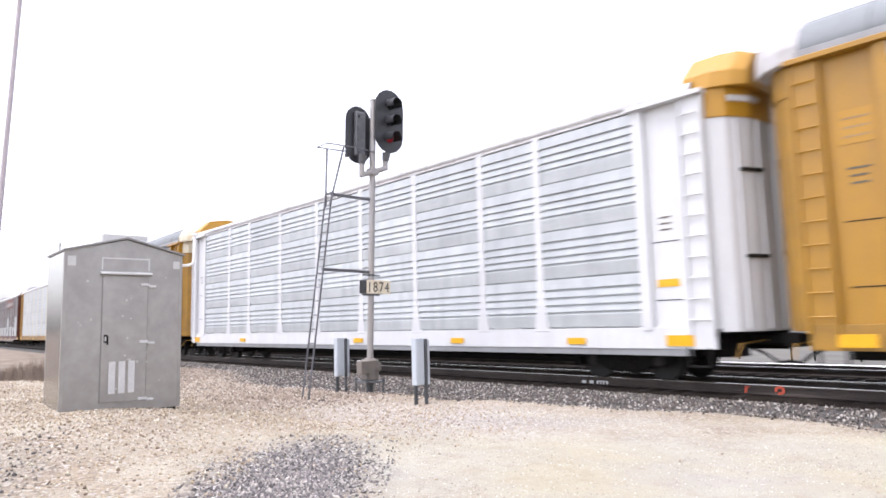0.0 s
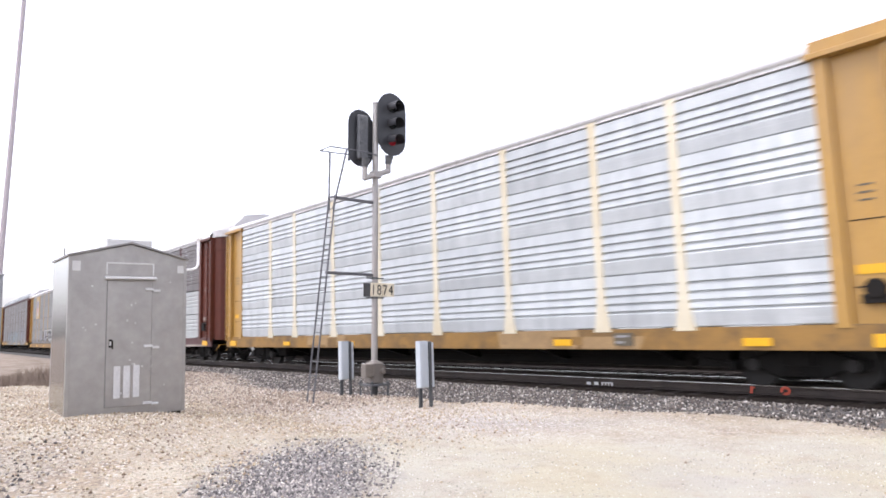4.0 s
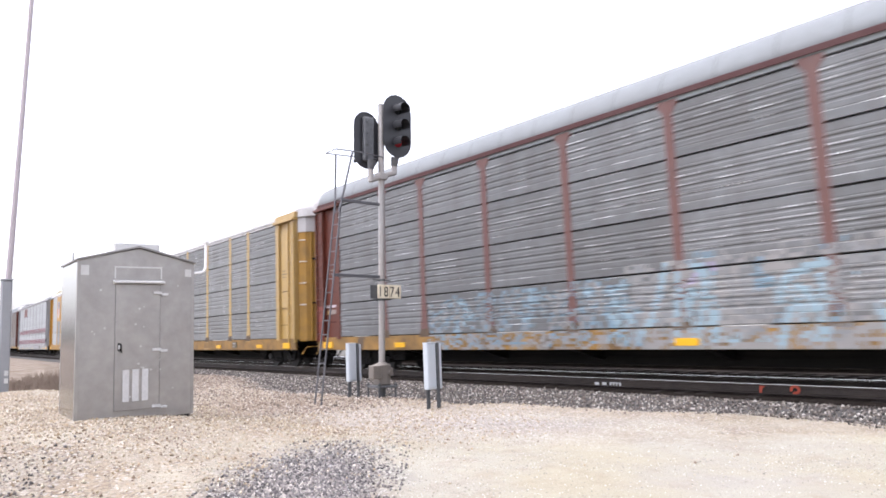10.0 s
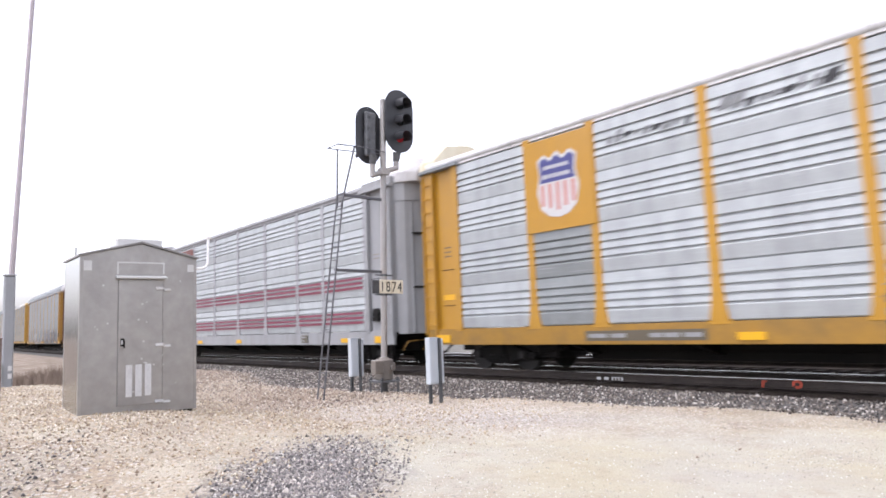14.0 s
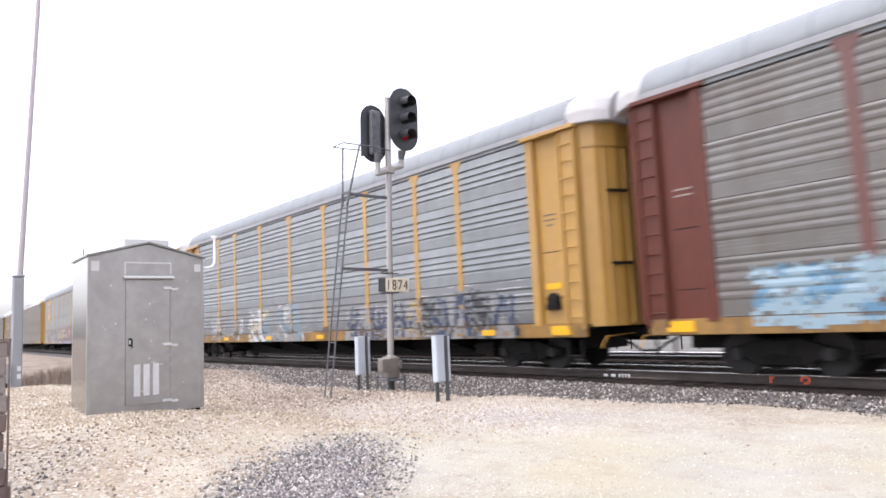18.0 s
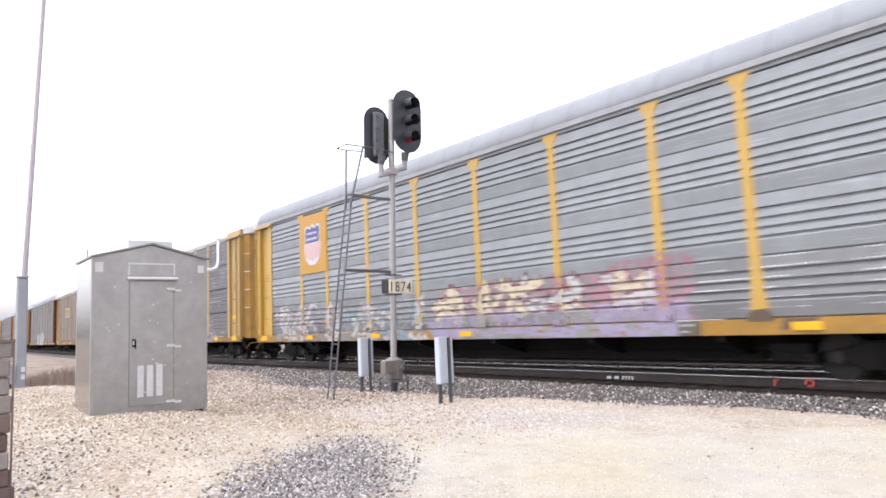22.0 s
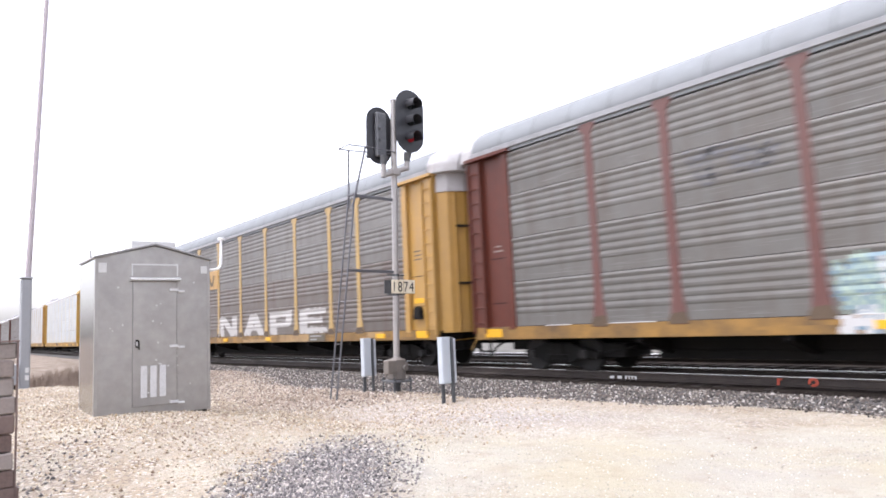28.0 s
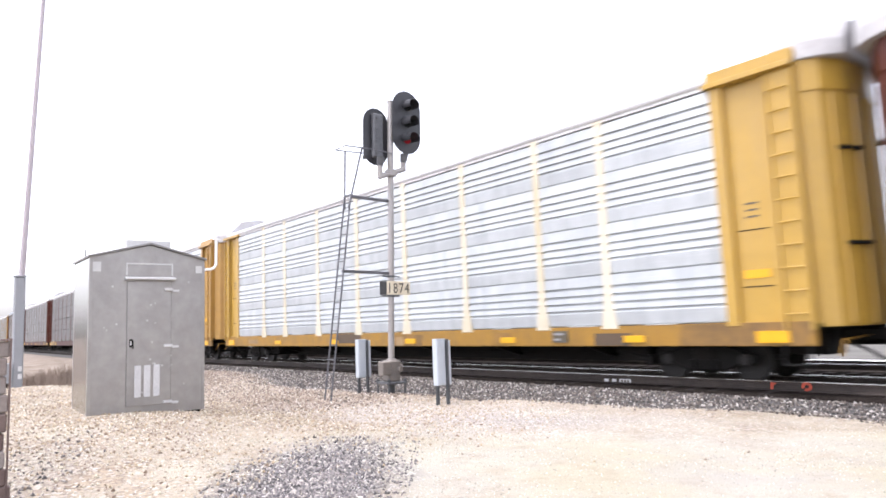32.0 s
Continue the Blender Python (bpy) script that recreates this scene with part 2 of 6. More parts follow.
SIGN_RED = mat("red_brown_board", (0.11, 0.025, 0.015), 0.5, vary=0.12)
SPRAY = {k: mat("spray_" + k, c, 0.55, vary=0.12, bump=0) for k, c in {
    "red": (0.121, 0.011, 0.0193), "white": (0.42, 0.42, 0.42), "black": (0.0165, 0.0165, 0.0193), "blue": (0.0715, 0.165, 0.248),
    "pale_blue": (0.193, 0.275, 0.319), "teal": (0.055, 0.198, 0.22), "navy": (0.022, 0.033, 0.066), "cream": (0.341, 0.275, 0.182),
    "grey": (0.165, 0.171, 0.176), "violet": (0.0715, 0.033, 0.165), "brick": (0.165, 0.0385, 0.0275),
    "mint": (0.231, 0.303, 0.259), "lavender": (0.235, 0.21, 0.29), "orange": (0.33, 0.1, 0.035), "pale_teal": (0.16, 0.31, 0.33), "maroon": (0.11, 0.028, 0.05),
    "slate": (0.085, 0.085, 0.092), "rose": (0.25, 0.13, 0.15), "chalk": (0.36, 0.35, 0.335), "haze_blue": (0.13, 0.2, 0.25), "bone": (0.42, 0.36, 0.25), "ash": (0.2, 0.195, 0.19), "yellow": (0.303, 0.22, 0.0165)}.items()}
DUSTY = mat("dusty_beige_flange", (0.26, 0.225, 0.2), 0.8, vary=0.2, dirt=(0.12, 0.085, 0.075), dirt_amount=0.8, dirt_scale=1.5)
RAIL = mat("rail_side_steel", (0.032, 0.025, 0.022), 0.7, 0.2, vary=0.25, dirt=(0.075, 0.058, 0.048), dirt_amount=0.7)
RAIL_TOP = mat("polished_rail_head", (0.85, 0.85, 0.85), 0.13, 0.95, vary=0.05, bump=0)
TIMBER = mat("creosoted_timber", (0.02, 0.017, 0.015), 0.9, vary=0.35, scale=2, fine=25, bump=0.5, dirt=(0.045, 0.038, 0.034), dirt_amount=0.6, gloss=0.1)
TIE_LIGHT = mat("weathered_tie_timber", (0.21, 0.175, 0.16), 0.85, vary=0.25, bump=0.5, dirt=(0.32, 0.29, 0.27), dirt_amount=0.7)
TIE_DARK = mat("dark_tie_timber", (0.125, 0.085, 0.075), 0.8, vary=0.3, bump=0.5, dirt=(0.2, 0.15, 0.135), dirt_amount=0.6)
SHED = mat("grey_aluminium_sheet", (0.395, 0.385, 0.37), 0.4, 0.7, vary=0.15, scale=1.1, fine=6.0, dirt=(0.27, 0.258, 0.248), dirt_amount=0.75, bump=0.06, dirt_scale=1.1)
SHED_PALE = mat("pale_aluminium", (0.55, 0.55, 0.54), 0.5, 0.3, vary=0.1)
SHED_SIDE = mat("bright_aluminium_sheet", (0.44, 0.44, 0.435), 0.17, 0.97, vary=0.05, scale=1.2, bump=0.02)
SHED_TRIM = mat("aluminium_trim", (0.22, 0.215, 0.21), 0.45, 0.4, vary=0.08)
MAST = mat("aluminium_mast", (0.33, 0.32, 0.315), 0.45, 0.3, vary=0.12, dirt=(0.3, 0.26, 0.22), dirt_amount=0.5)
CAST = mat("weathered_cast_base", (0.17, 0.152, 0.135), 0.6, 0.2, vary=0.2, dirt=(0.24, 0.2, 0.16), dirt_amount=0.5)
LADDER = mat("galvanised_ladder", (0.11, 0.11, 0.12), 0.5, 0.4, vary=0.15)
SIGNAL_BLACK = mat("signal_black_paint", (0.021, 0.022, 0.026), 0.45, vary=0.3, dirt=(0.045, 0.045, 0.05), dirt_amount=0.6)
SIGNAL_GREY = mat("signal_case_paint", (0.075, 0.078, 0.086), 0.5, vary=0.3, scale=7, dirt=(0.14, 0.145, 0.15), dirt_amount=0.7, dirt_scale=5)
CABINET = mat("white_cabinet_paint", (0.42, 0.46, 0.5), 0.4, vary=0.05, dirt=(0.5, 0.52, 0.54), dirt_amount=0.4)
STEEL = mat("galvanised_channel", (0.075, 0.08, 0.085), 0.5, 0.3, vary=0.15)
POLE = mat("grey_pole_paint", (0.27, 0.28, 0.295), 0.5, 0.1, vary=0.1)
PALE_POLE = mat("pale_pole_paint", (0.4, 0.36, 0.38), 0.5, vary=0.08)
PLATE = mat("cream_number_plate", (0.72, 0.66, 0.52), 0.5, vary=0.08, dirt=(0.4, 0.28, 0.15), dirt_amount=0.5, dirt_scale=6)
DIGIT = mat("black_numerals", (0.012, 0.012, 0.012), 0.5, vary=0.1, bump=0)
ORANGE = mat("orange_spray", (0.38, 0.06, 0.03), 0.6, vary=0.3, bump=0)
LABEL = mat("white_label", (0.55, 0.55, 0.55), 0.5, vary=0.15, bump=0)
PVC = mat("white_pipe", (0.78, 0.78, 0.78), 0.4, vary=0.04, bump=0)
SCRUB = mat("dry_brown_scrub", (0.17, 0.125, 0.096), 0.9, vary=0.4, dirt=(0.22, 0.18, 0.14), dirt_amount=0.7, dirt_scale=3)
CONCRETE = mat("pale_concrete", (0.14, 0.136, 0.126), 0.95, vary=0.25, scale=0.6, gloss=0.0)


def glass(name, tint, deep):
    m = bpy.data.materials.new(name)
    m.use_nodes = True
    b = m.node_tree.nodes["Principled BSDF"]
    b.inputs["Base Color"].default_value = (*tint, 1)
    b.inputs["Roughness"].default_value, b.inputs["Coat Weight"].default_value = deep, 0.5
    return m


LENS_DARK = glass("dark_signal_lens", (0.01, 0.012, 0.012), 0.15)
LENS_RED = glass("red_signal_lens", (0.3, 0.012, 0.02), 0.2)


def stone_mat(name, tones, rough=0.85):
    """Loose stones: every stone takes its own tone."""
    m = bpy.data.materials.new(name)
    m.use_nodes = True
    n, l = m.node_tree.nodes, m.node_tree.links
    geo, ramp, tc, noise_n = n.new("ShaderNodeNewGeometry"), n.new("ShaderNodeValToRGB"), n.new("ShaderNodeTexCoord"), n.new("ShaderNodeTexNoise")
    ramp.color_ramp.interpolation = "CONSTANT"
    el = ramp.color_ramp.elements
    while len(el) < len(tones):
        el.new(0.5)
    for i, c in enumerate(tones):
        el[i].position, el[i].color = i / len(tones), (*c, 1)
    l.new(geo.outputs["Random Per Island"], ramp.inputs[0])
    noise_n.inputs["Scale"].default_value = 60
    l.new(tc.outputs["Object"], noise_n.inputs["Vector"])
    mr = n.new("ShaderNodeMapRange")
    mr.inputs["To Min"].default_value, mr.inputs["To Max"].default_value = 0.7, 1.25
    l.new(noise_n.outputs["Fac"], mr.inputs["Value"])
    hsv = n.new("ShaderNodeHueSaturation")
    l.new(ramp.outputs[0], hsv.inputs["Color"])
    l.new(mr.outputs[0], hsv.inputs["Value"])
    b = n["Principled BSDF"]
    l.new(hsv.outputs[0], b.inputs["Base Color"])
    b.inputs["Roughness"].default_value = rough
    return m


BALLAST_STONE = stone_mat("ballast_stone", [(0.049, 0.042, 0.037), (0.099, 0.085, 0.074), (0.151, 0.130, 0.114), (0.067, 0.056, 0.049), (0.267, 0.240, 0.215), (0.116, 0.094, 0.078), (0.032, 0.028, 0.026), (0.168, 0.147, 0.130), (0.441, 0.412, 0.381)])
# stones under the train: shade is put into their dark tones
SHADED_STONE = stone_mat("shaded_ballast_stone", [(0.021, 0.019, 0.018), (0.036, 0.033, 0.030), (0.054, 0.048, 0.045), (0.027, 0.024, 0.022), (0.084, 0.078, 0.072)])
GRAVEL_STONE = stone_mat("pale_gravel_stone", [(0.408, 0.334, 0.229), (0.341, 0.270, 0.179), (0.463, 0.412, 0.315), (0.286, 0.219, 0.147), (0.509, 0.464, 0.370), (0.374, 0.284, 0.185), (0.245, 0.195, 0.140), (0.189, 0.137, 0.098), (0.592, 0.536, 0.465), (0.255, 0.195, 0.149)])
TAN_STONE = stone_mat("tan_gravel_stone", [(0.236, 0.178, 0.136), (0.330, 0.265, 0.203), (0.153, 0.115, 0.090), (0.401, 0.333, 0.271), (0.201, 0.161, 0.130), (0.496, 0.448, 0.395), (0.106, 0.086, 0.073)])
GRIT_STONE = stone_mat("sandy_grit_stone", [(0.47, 0.46, 0.4), (0.31, 0.285, 0.22), (0.24, 0.215, 0.18), (0.54, 0.53, 0.49), (0.38, 0.355, 0.28), (0.3, 0.285, 0.26)])
DARK_STONE = stone_mat("dark_gravel_stone", [(0.104, 0.094, 0.097), (0.160, 0.149, 0.149), (0.240, 0.220, 0.208), (0.072, 0.067, 0.067), (0.400, 0.368, 0.335), (0.192, 0.172, 0.164)])


def ground_mat():
    """Pale crushed gravel: sand between stones, greyer spills, and browner earth away from the yard."""
    m = bpy.data.materials.new("pale_crushed_gravel")
    m.use_nodes = True
    n, l = m.node_tree.nodes, m.node_tree.links
    b, tc = n["Principled BSDF"], n.new("ShaderNodeTexCoord")
    co = tc.outputs["Object"]

    def noise_tex(scale, detail=5, rough=0.6):
        t = n.new("ShaderNodeTexNoise")
        t.inputs["Scale"].default_value, t.inputs["Detail"].default_value, t.inputs["Roughness"].default_value = scale, detail, rough
        l.new(co, t.inputs["Vector"])
        return t.outputs["Fac"]

    def span(v, a, c, lo=0.0, hi=1.0):
        r = n.new("ShaderNodeMapRange")
        r.inputs["From Min"].default_value, r.inputs["From Max"].default_value = a, c
        r.inputs["To Min"].default_value, r.inputs["To Max"].default_value = lo, hi
        l.new(v, r.inputs["Value"])
        return r.outputs[0]

    def mix(f, a, c, blend="MIX"):
        x = n.new("ShaderNodeMix")
        x.data_type, x.blend_type = "RGBA", blend
        l.new(f, x.inputs[0])
        for s, v in ((6, a), (7, c)):
            if isinstance(v, tuple):
                x.inputs[s].default_value = (*v, 1)
            else:
                l.new(v, x.inputs[s])
        return x.outputs[2]

    def calc(op, a, c):
        x = n.new("ShaderNodeMath")
        x.operation = op
        for s, v in ((0, a), (1, c)):
            if isinstance(v, (int, float)):
                x.inputs[s].default_value = v
            else:
                l.new(v, x.inputs[s])
        return x.outputs[0]

    def patch(cx, cy, rx, ry, turn, soft):
        """1 inside a ragged oval spill, 0 outside."""
        mp = n.new("ShaderNodeMapping")
        mp.vector_type = "TEXTURE"
        mp.inputs["Location"].default_value, mp.inputs["Rotation"].default_value = (cx, cy, 0), (0, 0, turn)
        mp.inputs["Scale"].default_value = (rx, ry, 1e4)
        l.new(co, mp.inputs["Vector"])
        ln = n.new("ShaderNodeVectorMath")
        ln.operation = "LENGTH"
        l.new(mp.outputs[0], ln.inputs[0])
        return span(calc("ADD", ln.outputs["Value"], calc("MULTIPLY", calc("SUBTRACT", noise_tex(2.2), 0.5), 1.6)), 1.0 + soft, 1.0 - soft)

    def cells(scale):
        v = n.new("ShaderNodeTexVoronoi")
        v.inputs["Scale"].default_value, v.inputs["Randomness"].default_value = scale, 1.0
        l.new(co, v.inputs["Vector"])
        s = n.new("ShaderNodeSeparateColor")
        l.new(v.outputs["Color"], s.inputs[0])
        return v, s.outputs

    vor, cell = cells(30)
    _, grit = cells(85)
    # fine sand, browner and creamier in drifts
    sand = mix(span(noise_tex(0.7, 6), 0.36, 0.64), (0.288, 0.242, 0.186), (0.408, 0.37, 0.298))
    sand = mix(span(grit[0], 0.7, 0.95, 0.0, 0.6), sand, (0.13, 0.105, 0.082))
    sand = mix(span(grit[1], 0.8, 0.95, 0.0, 0.7), sand, (0.45, 0.42, 0.37))
    # stones: most tan, some brown, some white
    stones = mix(span(cell[0], 0.0, 1.0), (0.18, 0.13, 0.094), (0.395, 0.32, 0.232))
    stones = mix(span(cell[1], 0.78, 0.84), stones, (0.5, 0.48, 0.45))
    stones = mix(span(cell[2], 0.82, 0.88), stones, (0.085, 0.07, 0.062))
    rocky = span(noise_tex(0.9, 7, 0.7), 0.4, 0.62, 0.05, 0.75)
    smooth = patch(-3.6, 6.6, 4.6, 2.6, 0.55, 0.3)
    base = mix(calc("MULTIPLY", rocky, calc("SUBTRACT", 1.0, calc("MULTIPLY", smooth, 0.85))), sand, stones)
    base = mix(calc("MULTIPLY", smooth, 0.6), base, mix(span(noise_tex(0.42, 5), 0.42, 0.58), (0.4, 0.375, 0.285), (0.385, 0.38, 0.335)))
    # grey limestone dust in streaks, brown earth in drifts
    base = mix(calc("MULTIPLY", span(noise_tex(0.55, 7, 0.7), 0.5, 0.66, 0.0, 0.6), patch(-4.2, 8.2, 6.5, 3.2, 0.5, 0.5)), base, (0.335, 0.32, 0.305))
    base = mix(calc("MULTIPLY", span(noise_tex(1.9, 7, 0.7), 0.52, 0.7, 0.0, 0.5), smooth), base, (0.26, 0.205, 0.15))
    base = mix(calc("MULTIPLY", patch(-14.2, 6.9, 3.4, 1.9, 0.2, 0.6), 0.7), base, mix(span(cell[2], 0.0, 1.0), (0.12, 0.09, 0.07), (0.3, 0.24, 0.19)))
    pinkish = mix(span(cell[2], 0.0, 1.0), (0.25, 0.222, 0.195), (0.45, 0.42, 0.38))
    pinkish = mix(span(cell[1], 0.75, 0.82), pinkish, (0.5, 0.48, 0.47))
    base = mix(calc("MULTIPLY", patch(-9.0, 7.9, 3.4, 1.4, 0.2, 0.6), 0.75), base, pinkish)
    grey = mix(span(cell[1], 0.0, 1.0), (0.055, 0.053, 0.06), (0.22, 0.21, 0.22))
    grey = mix(span(cell[0], 0.82, 0.87), grey, (0.55, 0.55, 0.55))
    spill = calc("MAXIMUM", patch(-6.1, 3.3, 1.9, 0.75, 2.45, 0.4), calc("MULTIPLY", patch(-8.2, 1.0, 1.5, 0.6, 2.6, 0.5), 0.2))
    spill = calc("MAXIMUM", spill, calc("MULTIPLY", patch(-2.9, 5.0, 0.55, 0.12, 0.9, 0.6), 0.6))
    spill = calc("MAXIMUM", spill, calc("MULTIPLY", patch(-7.6, 8.2, 1.9, 0.6, 0.7, 0.7), 0.25))
    spill = calc("MAXIMUM", spill, calc("MULTIPLY", patch(-1.3, 6.3, 1.1, 0.5, 0.9, 0.7), 0.3))
    base = mix(calc("MULTIPLY", spill, 0.85), base, grey)
    # browner earth in the field beyond the pad
    split = n.new("ShaderNodeSeparateXYZ")
    l.new(co, split.inputs[0])
    field = span(calc("ADD", split.outputs[0], calc("MULTIPLY", noise_tex(0.5), 3.0)), -19.5, -22.5, 0.0, 0.85)
    # unseen dark ground added out of view, to darken the house wall's reflection
    side = calc("MULTIPLY", span(calc("ADD", split.outputs[1], calc("MULTIPLY", split.outputs[0], 0.1)), -0.3, -1.6), span(split.outputs[0], -9.0, -12.0))
    field = calc("MAXIMUM", field, side)
    base = mix(field, base, mix(span(noise_tex(0.8, 6, 0.7), 0.4, 0.62), (0.13, 0.1, 0.08), (0.24, 0.205, 0.17)))
    l.new(base, b.inputs["Base Color"])
    b.inputs["Roughness"].default_value, b.inputs["Specular IOR Level"].default_value = 0.95, 0.1
    bp = n.new("ShaderNodeBump")
    bp.inputs["Strength"].default_value, bp.inputs["Distance"].default_value = 0.7, 0.03
    l.new(calc("ADD", calc("MULTIPLY", vor.outputs["Distance"], -0.8), noise_tex(90, 3)), bp.inputs["Height"])
    l.new(bp.outputs[0], b.inputs["Normal"])
    return m


GROUND = ground_mat()
# near-black bed colour holds the shade under train and rails
SHADED_BED = mat("shaded_track_bed", (0.02, 0.0165, 0.0145), 0.95, vary=0.5, scale=9, fine=28, bump=1.0, gloss=0.02)
BALLAST = mat("ballast_bed", (0.085, 0.082, 0.08), 0.95, vary=0.5, scale=9, fine=28, bump=1.0, gloss=0.05)


# ---- building blocks ----
class Shape:
    """Collects boxes, prisms, tubes and plates for one mesh."""

    def __init__(self):
        self.v, self.f = [], []

    def add(self, verts, faces):
        k = len(self.v)
        self.v += [tuple(p) for p in verts]
        self.f += [tuple(i + k for i in q) for q in faces]
        return self

    def box(self, x0, x1, y0, y1, z0, z1):
        return self.add([(x, y, z) for x in (x0, x1) for y in (y0, y1) for z in (z0, z1)],
                        [(0, 1, 3, 2), (4, 6, 7, 5), (0, 4, 5, 1), (2, 3, 7, 6), (0, 2, 6, 4), (1, 5, 7, 3)])

    def prism(self, outline, axis, lo, hi, caps=True):
        """A closed outline of (a, b) pairs drawn out along an axis."""
        put = {"x": lambda a, b, h: (h, a, b), "y": lambda a, b, h: (a, h, b), "z": lambda a, b, h: (a, b, h)}[axis]
        n = len(outline)
        faces = [(i, (i + 1) % n, n + (i + 1) % n, n + i) for i in range(n)]
        if caps:
            faces += [tuple(range(n))[::-1], tuple(range(n, 2 * n))]
        return self.add([put(a, b, h) for h in (lo, hi) for a, b in outline], faces)

    def sweep(self, outline, xs):
        """A closed outline of (y, z) drawn along the line of the track."""
        n, m = len(outline), len(xs)
        faces = [(k * n + i, k * n + (i + 1) % n, (k + 1) * n + (i + 1) % n, (k + 1) * n + i) for k in range(m - 1) for i in range(n)]
        return self.add([(x, y + float(bend(x)), z) for x in xs for y, z in outline], faces + [tuple(range(n))[::-1], tuple(range((m - 1) * n, m * n))])

    def strip(self, line, lo, hi):
        """An open profile of (y, z) drawn out along x."""
        n = len(line)
        return self.add([(h, a, b) for h in (lo, hi) for a, b in line], [(i, i + 1, n + i + 1, n + i) for i in range(n - 1)])

    def tube(self, path, r, n=8, caps=True):
        pts = [Vector(p) for p in path]
        rings, k = [], len(self.v)
        for i, p in enumerate(pts):
            d = (pts[min(i + 1, len(pts) - 1)] - pts[max(i - 1, 0)]).normalized()
            a = d.orthogonal().normalized() if i == 0 else (a - d * a.dot(d)).normalized()
            c = d.cross(a)
            rad = r[i] if isinstance(r, (list, tuple)) else r
            rings += [p + (a * math.cos(t) + c * math.sin(t)) * rad for t in (2 * math.pi * j / n for j in range(n))]
        m = len(pts)
        faces = [(i * n + j, i * n + (j + 1) % n, (i + 1) * n + (j + 1) % n, (i + 1) * n + j) for i in range(m - 1) for j in range(n)]
        if caps:
            faces += [tuple(range(n))[::-1], tuple(range((m - 1) * n, m * n))]
        return self.add(rings, faces)

    def plate(self, outline, y, thick):
        """A flat cut-out of (x, z) points standing across y."""
        return self.prism(outline, "y", y - thick, y)

    def mesh(self, name, material, bevel=0.0, smooth=False):
        me = bpy.data.meshes.new(name)
        me.from_pydata(self.v, [], self.f)
        bm = bmesh.new()
        bm.from_mesh(me)
        bmesh.ops.recalc_face_normals(bm, faces=bm.faces)
        if bevel:
            bmesh.ops.bevel(bm, geom=bm.edges[:], offset=bevel, segments=1, affect="EDGES", clamp_overlap=True)
        bm.to_mesh(me)
        bm.free()
        if smooth:
            for p in me.polygons:
                p.use_smooth = True
        me.materials.append(material)
        return me


def part(name, me, parent, at=(0, 0, 0), label=""):
    """One mesh object under a thing or a part."""
    ob = new(name, me)
    ob.parent, ob.location = parent, at
    return tagged(ob, label=label)


KEPT = {}


def kept(key, make):
    """Alike parts share one mesh."""
    if key not in KEPT:
        KEPT[key] = make()
    return KEPT[key]


def thing(name, at, label, category, group="", kind="", turn=0.0):
    ob = new(name)
    ob.empty_display_size = 0.2
    ob.location, ob.rotation_euler = at, (0, 0, turn)
    return tagged(ob, label, category, group, kind)


def ease(a, b, v):
    t = np.clip((v - a) / (b - a), 0, 1)
    return t * t * (3 - 2 * t)


def toe(x):
    """Where the stone shoulder meets the gravel."""
    x = np.asarray(x, float)
    y = np.interp(x, [-60, -27, -21, -18, -16.3, -11.7, -9.5, -7.8, -6.7, -5.9, -5.2, -4.7, -4.2, -3.5, 0, 20], [11.9, 11.7, 9.6, 8.9, 9.5, 9.85, 10.3, 10.6, 10.9, 11.25, 11.6, 11.6, 11.35, 10.9, 10.6, 10.8])
    return y + 0.12 * np.sin(x * 1.3) + 0.08 * np.sin(x * 3.1 + 1)


def height(x, y):
    """The ground: a gravel pad by the equipment house, falling to the ballast and to the field behind it."""
    x, y = np.asarray(x, float), np.asarray(y, float)
    pad = ease(6.5, 2.6, y) * ease(-6.5, -10.5, x) * ease(-22.5, -20.5, x)
    near = ease(8.0, 4.0, y) * ease(-14, -6, x)
    wave = 0.018 * np.sin(x * 1.9 + y * 0.7) + 0.014 * np.sin(x * 0.8 - y * 2.3 + 1)
    z = -0.27 + 0.42 * pad + 0.12 * near * (1 - pad) + wave * ease(40, 20, np.abs(x)) * ease(12, 10, y)
    z = z - 0.16 * ease(-21, -23, x) * ease(9.5, 7, y)
    return z - 0.14 * ease(-0.35, 0.5, y - np.minimum(toe(x), 11.5))


def g(x, y):
    return float(height(x, y))


def bend(x):
    """The line runs straight past the signal and swings away in the distance."""
    u = np.clip(-35.0 - np.asarray(x, float), 0, 25)
    return 0.00086 * u * u + 0.043 * np.clip(-60.0 - np.asarray(x, float), 0, None)


# ---- ground ----
def sheet(name, xs, ys, z, material, shift=None):
    nx, ny = len(xs), len(ys)
    gx, gy = np.meshgrid(xs, ys, indexing="ij")
    co = np.stack([gx, gy + (shift(gx) if shift else 0), z(gx, gy)], -1).reshape(-1, 3)
    i = np.arange(nx * ny).reshape(nx, ny)
    quads = np.stack([i[:-1, :-1], i[1:, :-1], i[1:, 1:], i[:-1, 1:]], -1).reshape(-1, 4)
    me = bpy.data.meshes.new(name)
    me.from_pydata(co.tolist(), [], quads.tolist())
    for p in me.polygons:
        p.use_smooth = True
    me.materials.append(material)
    return new(name, me)


far = [40, 60, 100, 180, 350, 800, 1800, 3500]
gx = np.concatenate([[-v for v in far[::-1]], np.arange(-34, -24, 1.0), np.arange(-24, 6, 0.2), np.arange(6, 20, 1.0), [24, 30], far])
gy = np.concatenate([[-v for v in far[::-1]], [-25, -15, -8, -4], np.arange(-2, 11, 0.2), np.arange(11, 24, 1.0), [26, 30, 35], far])
